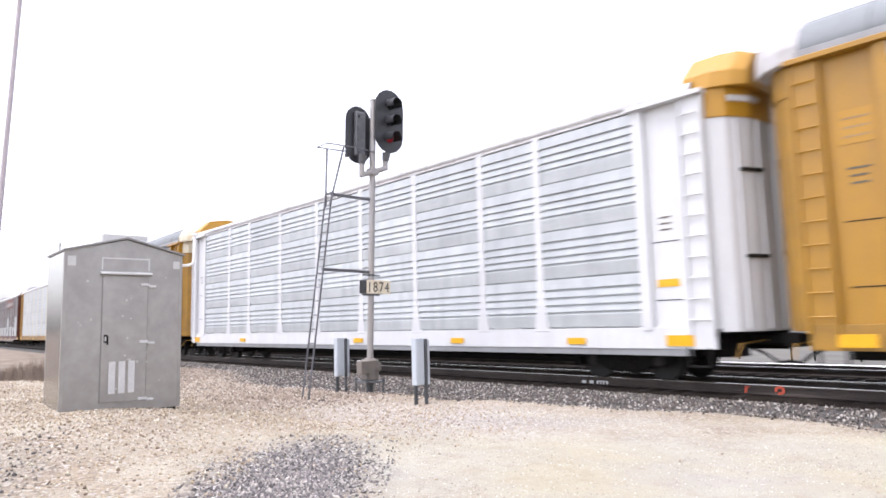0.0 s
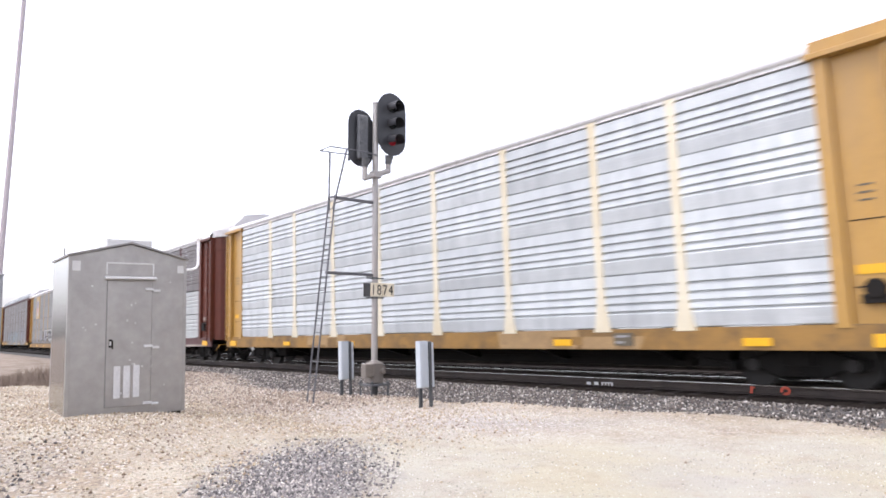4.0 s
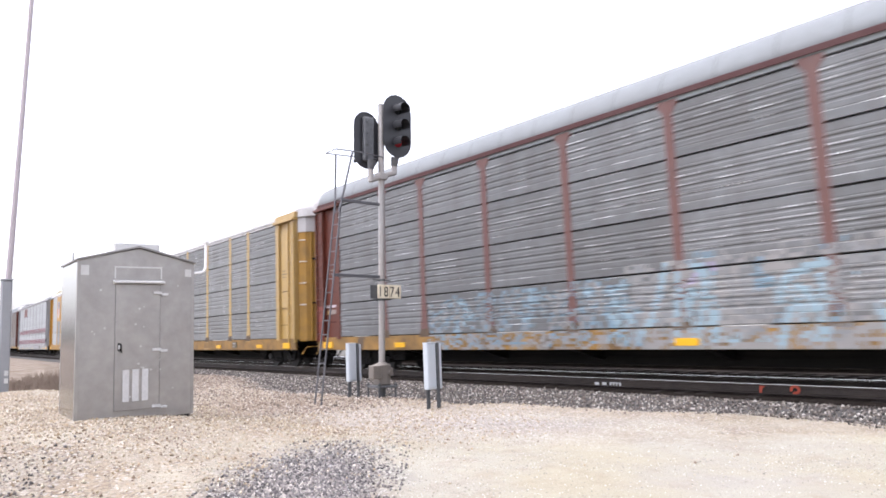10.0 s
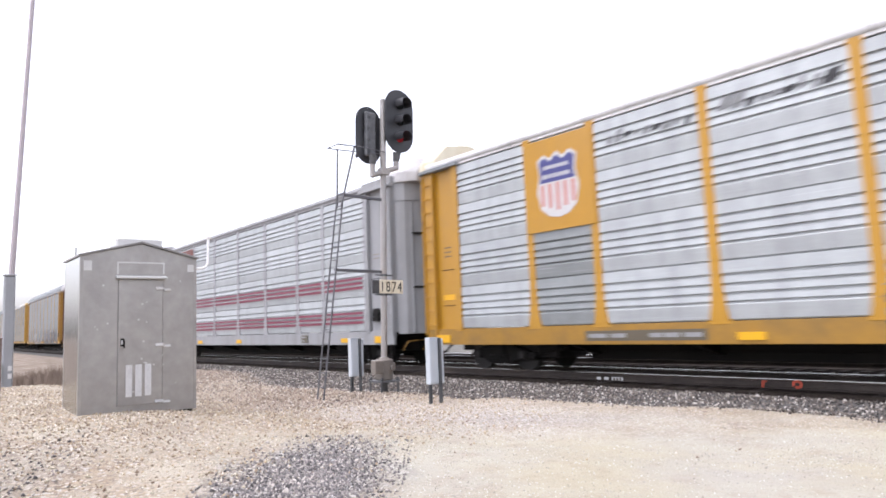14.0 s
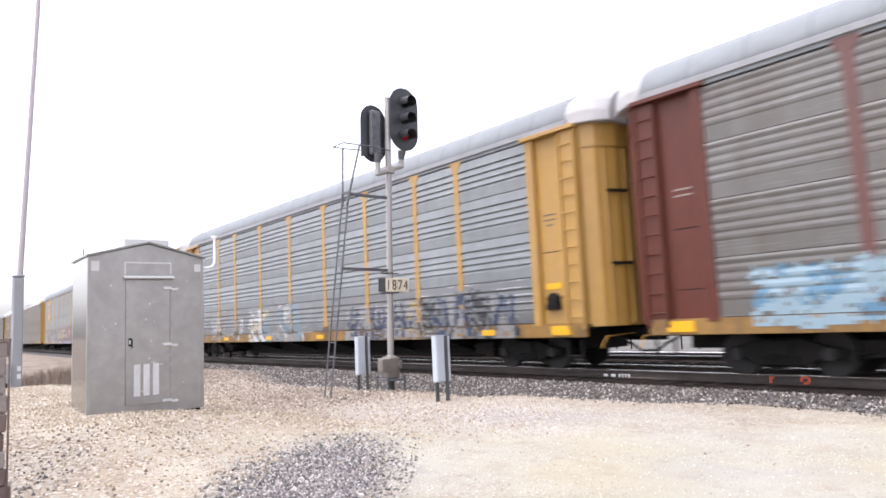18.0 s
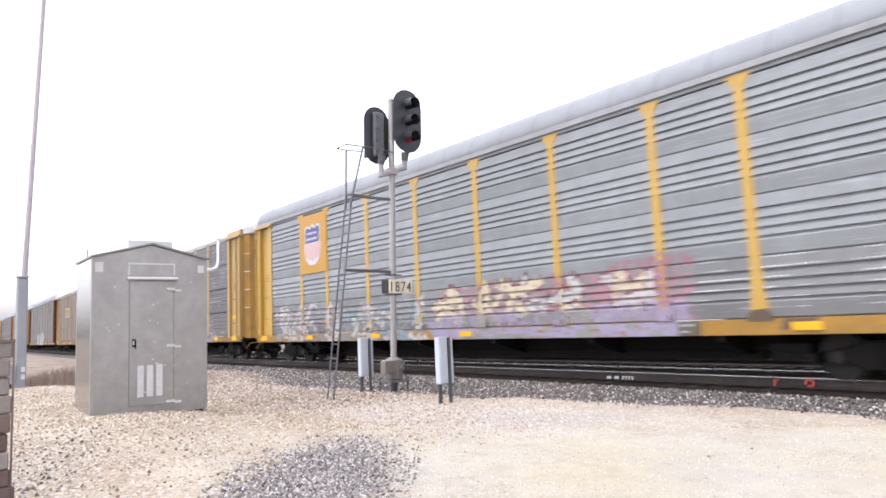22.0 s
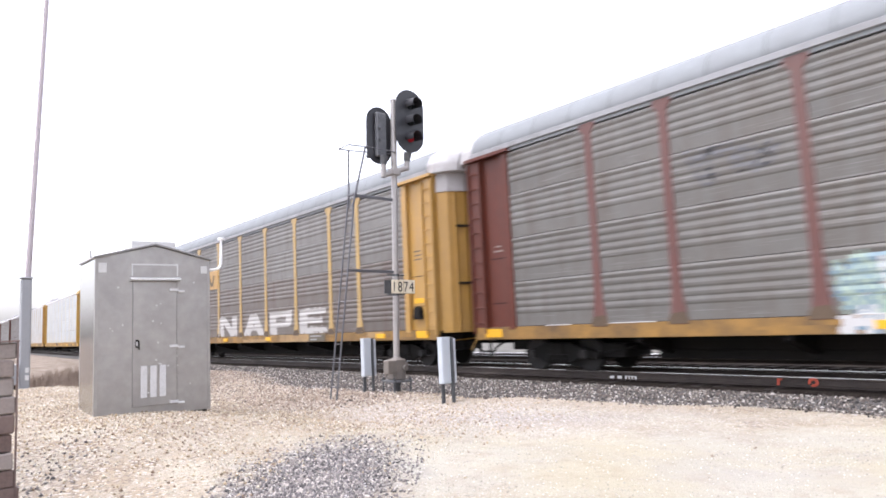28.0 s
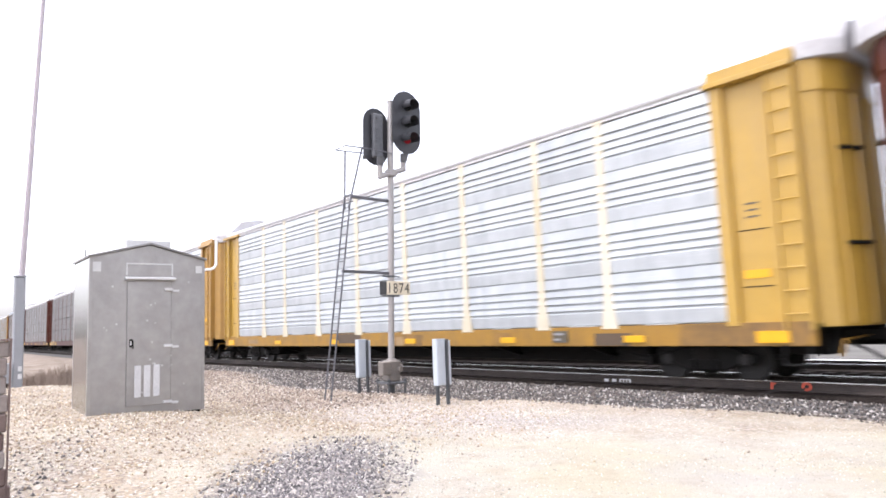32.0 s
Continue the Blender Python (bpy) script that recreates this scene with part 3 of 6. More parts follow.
tagged(sheet("ground", gx, gy, height, GROUND), "pale crushed gravel and sandy earth beside the railway", "ground", kind="structure")


def bed(x, y):
    """The stone bed under both tracks: flat on top, sloping to the toe."""
    foot = toe(x)
    top = -0.43 + 0.165 * np.clip((y - foot) / (12.6 - foot), 0, 1) ** 0.8
    back = ease(22.6, 21.2, y)
    return np.where(y > 20.5, -0.43 + 0.165 * back, top) - 0.03 * ease(16.2, 16.8, y) * ease(18, 17, y)


bx = np.concatenate([[-900, -500, -300, -200, -140, -100, -80], np.arange(-66, 12, 0.5), [16, 24, 40, 80, 200, 500, 900]])
by = np.concatenate([np.arange(8.2, 13, 0.2), np.arange(13, 23.2, 0.4)])
tagged(sheet("ballast_bed", bx, by, bed, BALLAST, bend), "grey crushed stone ballast under the tracks", "ballast", kind="structure")


# dark sheet laid over the ballast, coloured for the shade below rails and wagons
darkened = sheet("track_bed", bx, np.array([12.81, 12.87, 13.3, 13.4, 13.5, 13.56, 14.84, 14.9, 15.5, 16.0, 17.6]), lambda a, b: bed(a, b) + 0.014 + 0.062 * ease(12.81, 12.87, b) * ease(13.4, 13.3, b) + 0.085 * ease(13.5, 13.56, b) * ease(14.9, 14.84, b), SHADED_BED, bend)
tagged(darkened, "ballast under the train with shade put into its dark colour", "ballast", kind="structure")


def stones(name, n, where, size, material, label, seed, sink=0.3):
    """Many small loose stones, each its own lump."""
    rng = np.random.default_rng(seed)
    x, y = where(rng, n)
    n = len(x)
    z = np.maximum(height(x, y), np.where((y > 8.2) & (y < 23), bed(x, y), -9))
    octa = np.array([(1, 0, 0), (-1, 0, 0), (0, 1, 0), (0, -1, 0), (0, 0, 1), (0, 0, -1)], float)
    tri = np.array([(0, 2, 4), (2, 1, 4), (1, 3, 4), (3, 0, 4), (2, 0, 5), (1, 2, 5), (3, 1, 5), (0, 3, 5)])
    s = rng.uniform(*size, n)[:, None, None] * rng.uniform(0.6, 1.3, (n, 6, 1)) * rng.uniform(0.6, 1.2, (n, 1, 3))
    p = octa[None] * s + rng.normal(0, 0.25, (n, 6, 3)) * s
    a = rng.uniform(0, 6.28, n)
    ca, sa = np.cos(a)[:, None], np.sin(a)[:, None]
    px, py = p[..., 0] * ca - p[..., 1] * sa, p[..., 0] * sa + p[..., 1] * ca
    co = np.stack([px + x[:, None], py + y[:, None], p[..., 2] + z[:, None] + s[:, 0, :1].reshape(n, 1) * sink], -1).reshape(-1, 3)
    fc = (tri[None] + 6 * np.arange(n)[:, None, None]).reshape(-1, 3)
    me = bpy.data.meshes.new(name)
    me.vertices.add(len(co))
    me.vertices.foreach_set("co", co.ravel())
    me.loops.add(fc.size)
    me.loops.foreach_set("vertex_index", fc.ravel().astype(np.int32))
    me.polygons.add(len(fc))
    me.polygons.foreach_set("loop_start", np.arange(0, fc.size, 3, dtype=np.int32))
    me.update(calc_edges=True)
    me.materials.append(material)
    return tagged(new(name, me), label, name.replace("_", " "), kind="stuff")


def on_bed(rng, n):
    x = 6 - 62 * rng.random(n) ** 1.6
    y = rng.uniform(8.4, 12.95, n)
    ok = y > toe(x) + 0.25 - 0.9 * rng.random(n) ** 1.5
    return x[ok], y[ok]


def on_pad(rng, n):
    x, y = -0.5 - 20.5 * rng.random(n) ** 1.15, rng.uniform(0.6, 10.2, n)
    drift = 0.5 + 0.5 * np.sin(0.9 * x + 1.7 * np.sin(0.8 * y)) * np.sin(1.3 * y + 0.6 * x + 1)
    ok = (rng.random(n) < 0.3 + 0.7 * drift) & (rng.random(n) < 1.0 - 0.995 * ease(-8.6, -4.6, x + 0.2 * y)) & (np.hypot(x, y) > 3.5) & ((x > -12.2 + rng.normal(0, 0.5, n)) | (y < 6.2 + rng.normal(0, 0.5, n)))
    return x[ok], y[ok]


def on_strip(rng, n):
    """The browner strip between the pad and the stone shoulder."""
    x, y = -11.5 - 17 * rng.random(n), rng.uniform(5.0, 11.2, n)
    ok = (x < -12.0 + rng.normal(0, 0.5, n)) & (y > 6.2 + rng.normal(0, 0.5, n)) & (y < toe(x) + 0.2)
    return x[ok], y[ok]


def on_spill(rng, n):
    k = rng.random(n) < 0.95
    u, w = np.clip(rng.normal(0, 0.5, n), -1.25, 1.25), np.clip(rng.normal(0, 0.5, n), -1.3, 1.3)
    cx, cy, rx, ry, t = np.where(k, -6.1, -8.2), np.where(k, 3.3, 1.0), np.where(k, 1.9, 1.5), np.where(k, 0.75, 0.6), np.where(k, 2.45, 2.6)
    return cx + u * rx * np.cos(t) - w * ry * np.sin(t), cy + u * rx * np.sin(t) + w * ry * np.cos(t)


def on_sand(rng, n):
    """Fine grit, thinner where the sand is worn smooth."""
    x, y = -8.5 + 10 * rng.random(n), rng.uniform(2.6, 11.6, n)
    drift = 0.5 + 0.5 * np.sin(x * 1.1 + 2.0 * np.sin(y * 0.7)) * np.sin(y * 1.6 - 0.5 * x)
    ok = (rng.random(n) < 0.25 + 0.75 * drift) & (y < toe(x) + 0.1) & (np.hypot(x, y) > 3.5) & (rng.random(n) < ease(-8.5, -6.0, x + 0.2 * y))
    return x[ok], y[ok]


def between_rails(rng, n):
    x, y = 6 - 60 * rng.random(n) ** 1.4, rng.uniform(12.86, 17.6, n)
    ok = (np.abs(y - 13.435) > 0.12) & ((y < 13.4) | (y > 14.95))
    return x[ok], y[ok]


stones("ballast_stones", 80000, on_bed, (0.014, 0.036), BALLAST_STONE, "grey and white crushed ballast stones on the shoulder", 3)
stones("bed_stones", 6000, between_rails, (0.02, 0.045), SHADED_STONE, "ballast stones between the rails, toned dark for the shade there", 4)
stones("gravel_stones", 64000, on_pad, (0.007, 0.022), GRAVEL_STONE, "pale tan and pinkish gravel stones on the pad", 5)
stones("tan_gravel", 20000, on_strip, (0.011, 0.03), TAN_STONE, "tan and brown gravel stones below the ballast shoulder", 7)
stones("sandy_grit", 42000, on_sand, (0.003, 0.01), GRIT_STONE, "fine pale grit scattered on the sandy ground", 8)
stones("dark_gravel", 7000, on_spill, (0.008, 0.024), DARK_STONE, "spilled dark grey gravel on the pale pad", 6)


# ---- tracks ----
TRACK_Y, SECOND_Y = 14.19, 19.0
RUN = [-900, -300] + list(range(-64, -32, 4)) + [900]


def rail_outline(y):
    half = [(0.075, -0.186), (0.075, -0.172), (0.03, -0.158), (0.01, -0.14), (0.01, -0.05), (0.036, -0.04), (0.036, -0.006)]
    return [(y + a, b) for a, b in half] + [(y - a, b) for a, b in half[::-1]]


def tie_mesh():
    return Shape().box(-0.115, 0.115, -1.3, 1.3, -0.37, -0.19).mesh("tie", TIMBER, 0.012)


def track(name, y, label, loose):
    t = thing(name, (0, y, 0), label, "railway track", kind="structure")
    for s in (-0.755, 0.755):
        r = part("rail", Shape().sweep(rail_outline(s), RUN).mesh("rail", RAIL), t)
        part("rail_head", Shape().sweep([(s - 0.0375, -0.036), (s + 0.0375, -0.036), (s + 0.0375, -0.008), (s + 0.03, 0), (s - 0.03, 0), (s - 0.0375, -0.008)] if s > 0 else
             [(s - 0.026, -0.007), (s + 0.0375, -0.007), (s + 0.0365, -0.001), (s + 0.03, 0.002), (s - 0.02, 0.002), (s - 0.026, -0.001)], RUN).mesh("rail_head", RAIL_TOP),
             r, label="polished rail head")
    spots = np.arange(-95, 25, 0.52)
    for x in spots if loose else ():
        part("tie", kept("tie", tie_mesh), t, (float(x) + random.uniform(-0.03, 0.03), float(bend(x)) + random.uniform(-0.05, 0.05), random.uniform(-0.004, 0.006)))
    rest = Shape()
    for x in np.arange(-260, 60, 0.52):
        if not (loose and -95.3 < x < 25.2):
            rest.box(x - 0.115, x + 0.115, float(bend(x)) - 1.3, float(bend(x)) + 1.3, -0.37, -0.19)
    tagged(part("far_ties", rest.mesh("far_ties", TIMBER), t), kind="stuff")
    return t


near_track = track("track", TRACK_Y, "railway track with rusty rails, bright heads and dark ties", True)
track("track", SECOND_Y, "second parallel railway track behind the train", False)
# sprayed marks and stickers on the web of the near rail
RING = [(0.1 * math.cos(a), 0.085 * math.sin(a)) for a in np.linspace(0, 6.28, 13)[:-1]]
for x, z, mark in ((-5.49, -0.082, "ring"), (-6.14, -0.09, "stroke"), (-9.55, -0.13, "sticker"), (-9.86, -0.135, "sticker"), (-10.08, -0.14, "sticker")):
    s_ = Shape()
    if mark == "ring":
        for k in range(12):
            if k != 7:
                (a, b), (c, d) = RING[k], RING[(k + 1) % 12]
                s_.plate([(x + a, z + b), (x + c, z + d), (x + c * 0.45, z + d * 0.4), (x + a * 0.45, z + b * 0.4)], -0.796, 0.004)
    elif mark == "stroke":
        s_.plate([(x - 0.035, z - 0.07), (x + 0.02, z - 0.075), (x + 0.045, z + 0.06), (x - 0.02, z + 0.065)], -0.796, 0.004)
        s_.plate([(x + 0.025, z + 0.02), (x + 0.08, z + 0.03), (x + 0.08, z + 0.06), (x + 0.03, z + 0.055)], -0.796, 0.004)
    else:
        w = 0.16 if x > -9.6 else 0.06
        s_.plate([(x - w, z - 0.05), (x + w, z - 0.05), (x + w, z + 0.04), (x - w, z + 0.04)], -0.796, 0.004)
    if mark == "sticker":
        tag = part("rail_sticker", s_.mesh("rail_sticker", LABEL), near_track, label="white sticker on the rail web")
        for k in range(3 if x > -9.6 else 1):
            part("sticker_bar", Shape().box(x - 0.11 + 0.085 * k, x - 0.06 + 0.085 * k, -0.803, -0.8005, z - 0.03, z + 0.02).mesh("sticker_bar", MARK_DARK), tag)
    else:
        part("paint_mark", s_.mesh("paint_mark", ORANGE), near_track, label="orange spray mark")


# ---- the equipment house ----
def equipment_house():
    x0, y0, y1, deep = -11.9, 2.45, 4.31, 1.22
    t = thing("equipment_house", (x0, y0, 0.0), "grey sheet-metal equipment house with gabled roof on gravel", "equipment house", turn=radians(-0.9))
    w = y1 - y0
    ym, eave, ridge = w / 2, 2.66, 2.885
    wall = Shape()
    wall.prism([(0, 0.04), (w, 0.04), (w, eave), (ym, ridge), (0, eave)], "x", -0.04, 0.0)
    back = Shape().prism([(0, 0.04), (w, 0.04), (w, eave), (ym, ridge), (0, eave)], "x", -deep, -deep + 0.04)
    part("end_wall", wall.mesh("end_wall", SHED, 0.004), t)
    part("end_wall", back.mesh("end_wall", SHED, 0.004), t)
    for y in (0.0, w - 0.04):
        part("side_wall", Shape().box(-deep + 0.04, -0.04, y, y + 0.04, 0.04, eave).mesh("side_wall", SHED_SIDE, 0.004), t)
    for s in (0, 1):
        e, r = (-0.025, eave - 0.01) if s == 0 else (w + 0.025, eave - 0.01), (ym, ridge + 0.01)
        part("roof_slope", Shape().prism([e, r, (r[0], r[1] + 0.035), (e[0], e[1] + 0.035)], "x", -deep - 0.05, 0.05).mesh("roof_slope", SHED_TRIM, 0.004), t)
    part("roof_box", Shape().box(-1.0, -0.5, 0.66, 1.42, ridge - 0.12, 3.05).mesh("roof_box", SHED_PALE, 0.02), t, label="pale metal ventilator box")
    # the door on the gable end
    d0, d1, top, low = 0.58, 1.28, 2.27, 0.2
    door = part("door", Shape().box(0.0, 0.022, d0, d1, low, top).mesh("door", SHED, 0.004), t, label="flush grey metal door, closed")
    for z in (0.23, 1.17, 2.13):
        part("hinge", Shape().box(0.022, 0.05, d1 - 0.12, d1 + 0.02, z - 0.022, z + 0.022).box(0.003, 0.035, d1 + 0.02, d1 + 0.13, z - 0.045, z - 0.005)
             .mesh("hinge", LABEL, 0.004), door, label="pale strap hinge")
    for y in (0.70, 0.85, 1.0):
        part("louvre", Shape().box(0.022, 0.034, y, y + 0.1, 0.34, 0.86).mesh("louvre", LABEL, 0.003), door, label="white filter strip")
    part("handle", Shape().box(0.022, 0.028, d0 + 0.035, d0 + 0.08, 1.17, 1.3).tube([(0.03, d0 + 0.078, 1.29), (0.06, d0 + 0.08, 1.27), (0.06, d0 + 0.085, 1.14)], 0.011)
         .mesh("handle", BLACK), door, label="black lever handle")
    part("lock_plate", Shape().box(0.028, 0.034, d0 + 0.044, d0 + 0.07, 1.2, 1.27).mesh("lock_plate", LABEL), door, label="small white lock plate")
    part("door_gap", Shape().box(0.001, 0.004, d0 - 0.012, d0, low, top).box(0.001, 0.004, d1, d1 + 0.01, low, top).mesh("door_gap", SHED_TRIM), t)
    part("drip_edge", Shape().prism([(0.0, top + 0.02), (0.1, top + 0.02), (0.1, top + 0.045), (0.0, top + 0.075)], "y", d0 - 0.05, d1 + 0.06).mesh("drip_edge", SHED_PALE, 0.003), t)
    for a, b, c, e in ((d0 - 0.03, d1 + 0.03, 2.55, 2.575), (d0 - 0.03, d0 - 0.005, 2.37, 2.55), (d1 + 0.005, d1 + 0.03, 2.37, 2.55), (0.05, 0.17, 2.42, 2.58), (w - 0.16, w - 0.03, 2.42, 2.55)):
        part("seam", Shape().box(0.001, 0.008, a, b, c, e).mesh("seam", SHED_PALE, 0.002), t)
    for y in (0.0, w - 0.05):
        part("corner_trim", Shape().box(0.001, 0.01, y, y + 0.05, 0.04, eave - 0.06).mesh("corner_trim", SHED, 0.002), t)
    # bolts and dents left by removed plates
    for i in range(30):
        y, z = random.choice((random.gauss(0.95, 0.22), random.uniform(0.15, w - 0.15))), random.uniform(0.4, 2.3)
        part("rivet", kept(("rivet", i % 3), lambda: Shape().tube([(0, 0, 0), (0.006, 0, 0)], (0.016, 0.011, 0.022)[i % 3], 8).mesh("rivet", (SHED_PALE, SHED_PALE, SHED)[i % 3])), t, (0.022 if d0 < y < d1 else 0.001, y, z))
    # set-in base; its black stands for the shadow line under the walls
    part("skirt", Shape().box(-deep + 0.05, -0.05, 0.05, w - 0.05, -0.3, 0.045).mesh("skirt", BLACK, 0.006), t, label="recessed base, black for the shade under the walls")
    # white gooseneck vent pipe on the far side wall
    part("vent_pipe", Shape().tube([(-0.08, w - 0.02, 2.49), (-0.08, w + 0.12, 2.5), (-0.08, w + 0.2, 2.53), (-0.08, w + 0.235, 2.6), (-0.08, w + 0.24, 3.05)], 0.024, 10)
         .tube([(-0.08, w + 0.24, 3.05), (-0.08, w + 0.24, 3.09)], 0.06, 10).mesh("vent_pipe", PVC, smooth=False), t, label="white bent plastic conduit")
    part("vent_pipe", Shape().tube([(-1.0, 0.12, 2.55), (-1.0, 0.12, 2.9)], 0.012, 8).mesh("antenna", SHED_TRIM), t, label="thin rod antenna")
    return t


equipment_house()


# ---- signal mast ----
def head_outline(w, h, n=10):
    r = w / 2
    up = [(r * math.cos(a), h / 2 - r + r * math.sin(a)) for a in np.linspace(0, math.pi, n)]
    return up + [(-a, -b) for a, b in up]


def signal_head(parent, y, facing, z, w, h):
    """An oval background with three hooded lamps."""
    bottom = z
    zc = bottom + h / 2
    o = [(y + a, zc + b) for a, b in head_outline(w, h)]
    head = part("signal_head", Shape().prism(o, "x", -0.012, 0.012).mesh("signal_head", SIGNAL_BLACK, 0.004), parent, (0.16 * facing, 0, 0), "black oval target plate with three lamps")
    part("case", Shape().box(-0.16 * facing - 0.02, -0.014 * facing, y - 0.15, y + 0.15, zc - 0.58, zc + 0.58).mesh("case", SIGNAL_GREY, 0.03), head, label="dark grey lamp case")
    for i, dz in enumerate((0.44, 0.0, -0.44)):
        f = facing
        part("lens", Shape().tube([(0.014 * f, y, zc + dz), (0.03 * f, y, zc + dz)], 0.125, 20).mesh("lens", LENS_RED if i == 2 else LENS_DARK), head,
             label="dull red lens" if i == 2 else "dark lens")
        hood = Shape()
        arc = [math.radians(a) for a in range(-30, 211, 20)]
        r0, r1 = 0.15, 0.158
        n = len(arc)
        vs = [(xx * f, y + r * math.cos(a), zc + dz + r * math.sin(a) - drop) for xx, drop in ((0.013, 0), (0.36, 0.04)) for r in (r0, r1) for a in arc]
        fs = []
        for j in range(n - 1):
            fs += [(j, j + 1, 2 * n + j + 1, 2 * n + j), (n + j, 3 * n + j, 3 * n + j + 1, n + j + 1), (2 * n + j, 2 * n + j + 1, 3 * n + j + 1, 3 * n + j), (j, n + j, n + j + 1, j + 1)]
        hood.add(vs, fs)
        part("visor", hood.mesh("visor", SIGNAL_BLACK), head)
    for dz in (-0.45, -0.15, 0.15, 0.45):
        part("case_bolt", Shape().tube([(-0.165 * facing, y - 0.07, zc + dz), (-0.2 * facing, y - 0.07, zc + dz)], 0.028, 8).mesh("case_bolt", SIGNAL_GREY), head)
    return head


def signal_mast():
    mx, my = -13.72, 9.62
    z0 = g(mx, my)
    t = thing("signal_mast", (mx, my, 0), "grey signal mast with two black lamp heads and a ladder", "railway signal")
    t.rotation_euler = (-0.0186, 0.0157, 0)
    part("mast", Shape().tube([(0, 0, 0.3), (0, 0, 7.12)], 0.08, 16).tube([(0, 0, 7.12), (0, 0, 7.16)], 0.085, 16).mesh("mast", MAST, smooth=False), t)
    base = part("base", Shape().prism([(-0.17, -0.17), (0.17, -0.17), (0.2, 0), (0.17, 0.17), (-0.17, 0.17), (-0.2, 0)], "z", z0 + 0.3, 0.52).mesh("base", CAST, 0.03), t, label="cast grey junction base")
    part("terminal_box", Shape().box(0.02, 0.24, -0.42, -0.16, 0.18, 0.5).mesh("terminal_box", CAST, 0.02), base)
    part("base_cap", Shape().tube([(0, 0, 0.52), (0, 0, 0.56)], [0.15, 0.1], 12).tube([(0.16, 0.1, 0.3), (0.24, 0.12, 0.3)], 0.07, 10).tube([(0.1, 0.17, 0.38), (0.1, 0.24, 0.38)], 0.05, 10).mesh("base_cap", CAST), base)
    part("flange", Shape().box(-0.28, 0.28, -0.28, 0.28, z0 + 0.25, z0 + 0.3).mesh("flange", SIGNAL_GREY, 0.01), base, label="dark base flange")
    for a, b in ((-0.24, -0.24), (0.24, -0.24), (0.24, 0.24), (-0.24, 0.24)):
        part("anchor_bolt", Shape().tube([(a, b, z0 - 0.1), (a, b, z0 + 0.37)], 0.022, 8).tube([(a, b, z0 + 0.3), (a, b, z0 + 0.34)], 0.045, 6).mesh("anchor_bolt", STEEL), base)
    part("footing", Shape().prism([(0.09 * math.cos(a), 0.09 * math.sin(a)) for a in np.linspace(0, 6.28, 13)[:-1]], "z", z0 - 0.3, z0 + 0.24).mesh("footing", STEEL), base)
    # crossarm with elbows up to both heads
    cross = part("crossarm", Shape().tube([(0.05, -0.38, 5.1), (0.05, 0.38, 5.4)], 0.07, 12).tube([(0.05, -0.36, 5.07), (0.05, -0.36, 5.5)], 0.07, 12)
                 .tube([(0.05, 0.37, 5.35), (0.05, 0.37, 5.7)], 0.07, 12).mesh("crossarm", MAST), t, label="pale pipe crossarm with elbows")
    part("clamp", Shape().box(-0.11, 0.13, -0.12, 0.12, 5.16, 5.34).mesh("clamp", MAST, 0.015), cross)
    for y, z in ((-0.36, 5.42), (0.37, 5.6)):
        part("neck", Shape().tube([(0.05, y, z - 0.02), (0.1, y, z + 0.2)], [0.085, 0.11], 12).mesh("neck", SIGNAL_GREY), cross)
    signal_head(t, -0.35, -1, 5.44, 0.76, 1.5)
    signal_head(t, 0.4, 1, 5.78, 0.9, 1.68)
    # number plate on two clamps
    plate = part("number_plate", Shape().box(0.1, 0.112, -0.2, 0.52, 2.14, 2.48).mesh("number_plate", PLATE, 0.003), t, label="cream plate with black numerals 1874")
    for z in (2.11, 2.6):
        part("plate_clamp", Shape().tube([(0, 0, z - 0.025), (0, 0, z + 0.025)], 0.09, 14).box(-0.02, 0.02, -0.26, 0.26, z - 0.015, z + 0.015).mesh("plate_clamp", STEEL), t)
    for i, ch in enumerate("1874"):
        c = bpy.data.curves.new("numeral", "FONT")
        c.body, c.size, c.align_x, c.extrude = ch, 0.36, "CENTER", 0.003
        c.materials.append(DIGIT)
        n = new("numeral", c)
        n.parent, n.location, n.rotation_euler, n.scale = plate, (0.116, -0.12 + 0.178 * i, 2.185), (radians(90), 0, radians(90)), (0.8, 1, 1)
    part("rust_streak", Shape().plate([(0.155, 2.16), (0.165, 2.16), (0.172, 2.46), (0.162, 2.46)], 0.0, 0.002).mesh("rust_streak", OCHRE), plate, (0.1135, 0, 0)).rotation_euler = (0, 0, radians(90))
    part("back_plate", Shape().box(-0.112, -0.1, -0.27, 0.4, 2.14, 2.48).mesh("back_plate", SIGNAL_GREY, 0.003), t, label="dark back of a second number plate")
    # ladder, platform and guard hoop on the side away from the track
    foot, knee = Vector((0.0, -1.79, z0 - 0.08)), Vector((0.0, -1.27, 4.55))
    lad = part("ladder", Shape().box(-0.15, 0.15, -1.3, -1.24, 4.5, 4.54).mesh("ladder", LADDER), t, label="grey steel ladder")
    for s in (-0.14, 0.14):
        off = Vector((s, 0, 0))
        part("stile", Shape().tube([foot + off, knee + off], 0.021, 6).mesh("stile", LADDER), lad)
    k = 15
    for i in range(1, k):
        p = foot.lerp(knee, i / k)
        part("rung", kept("rung", lambda: Shape().tube([(-0.14, 0, 0), (0.14, 0, 0)], 0.012, 6).mesh("rung", LADDER)), lad, p)
    for z, reach in ((4.52, -1.2), (2.68, -1.42)):
        part("stand_off", Shape().box(-0.03, 0.03, reach, -0.06, z - 0.035, z + 0.035).mesh("stand_off", LADDER, 0.005), t)
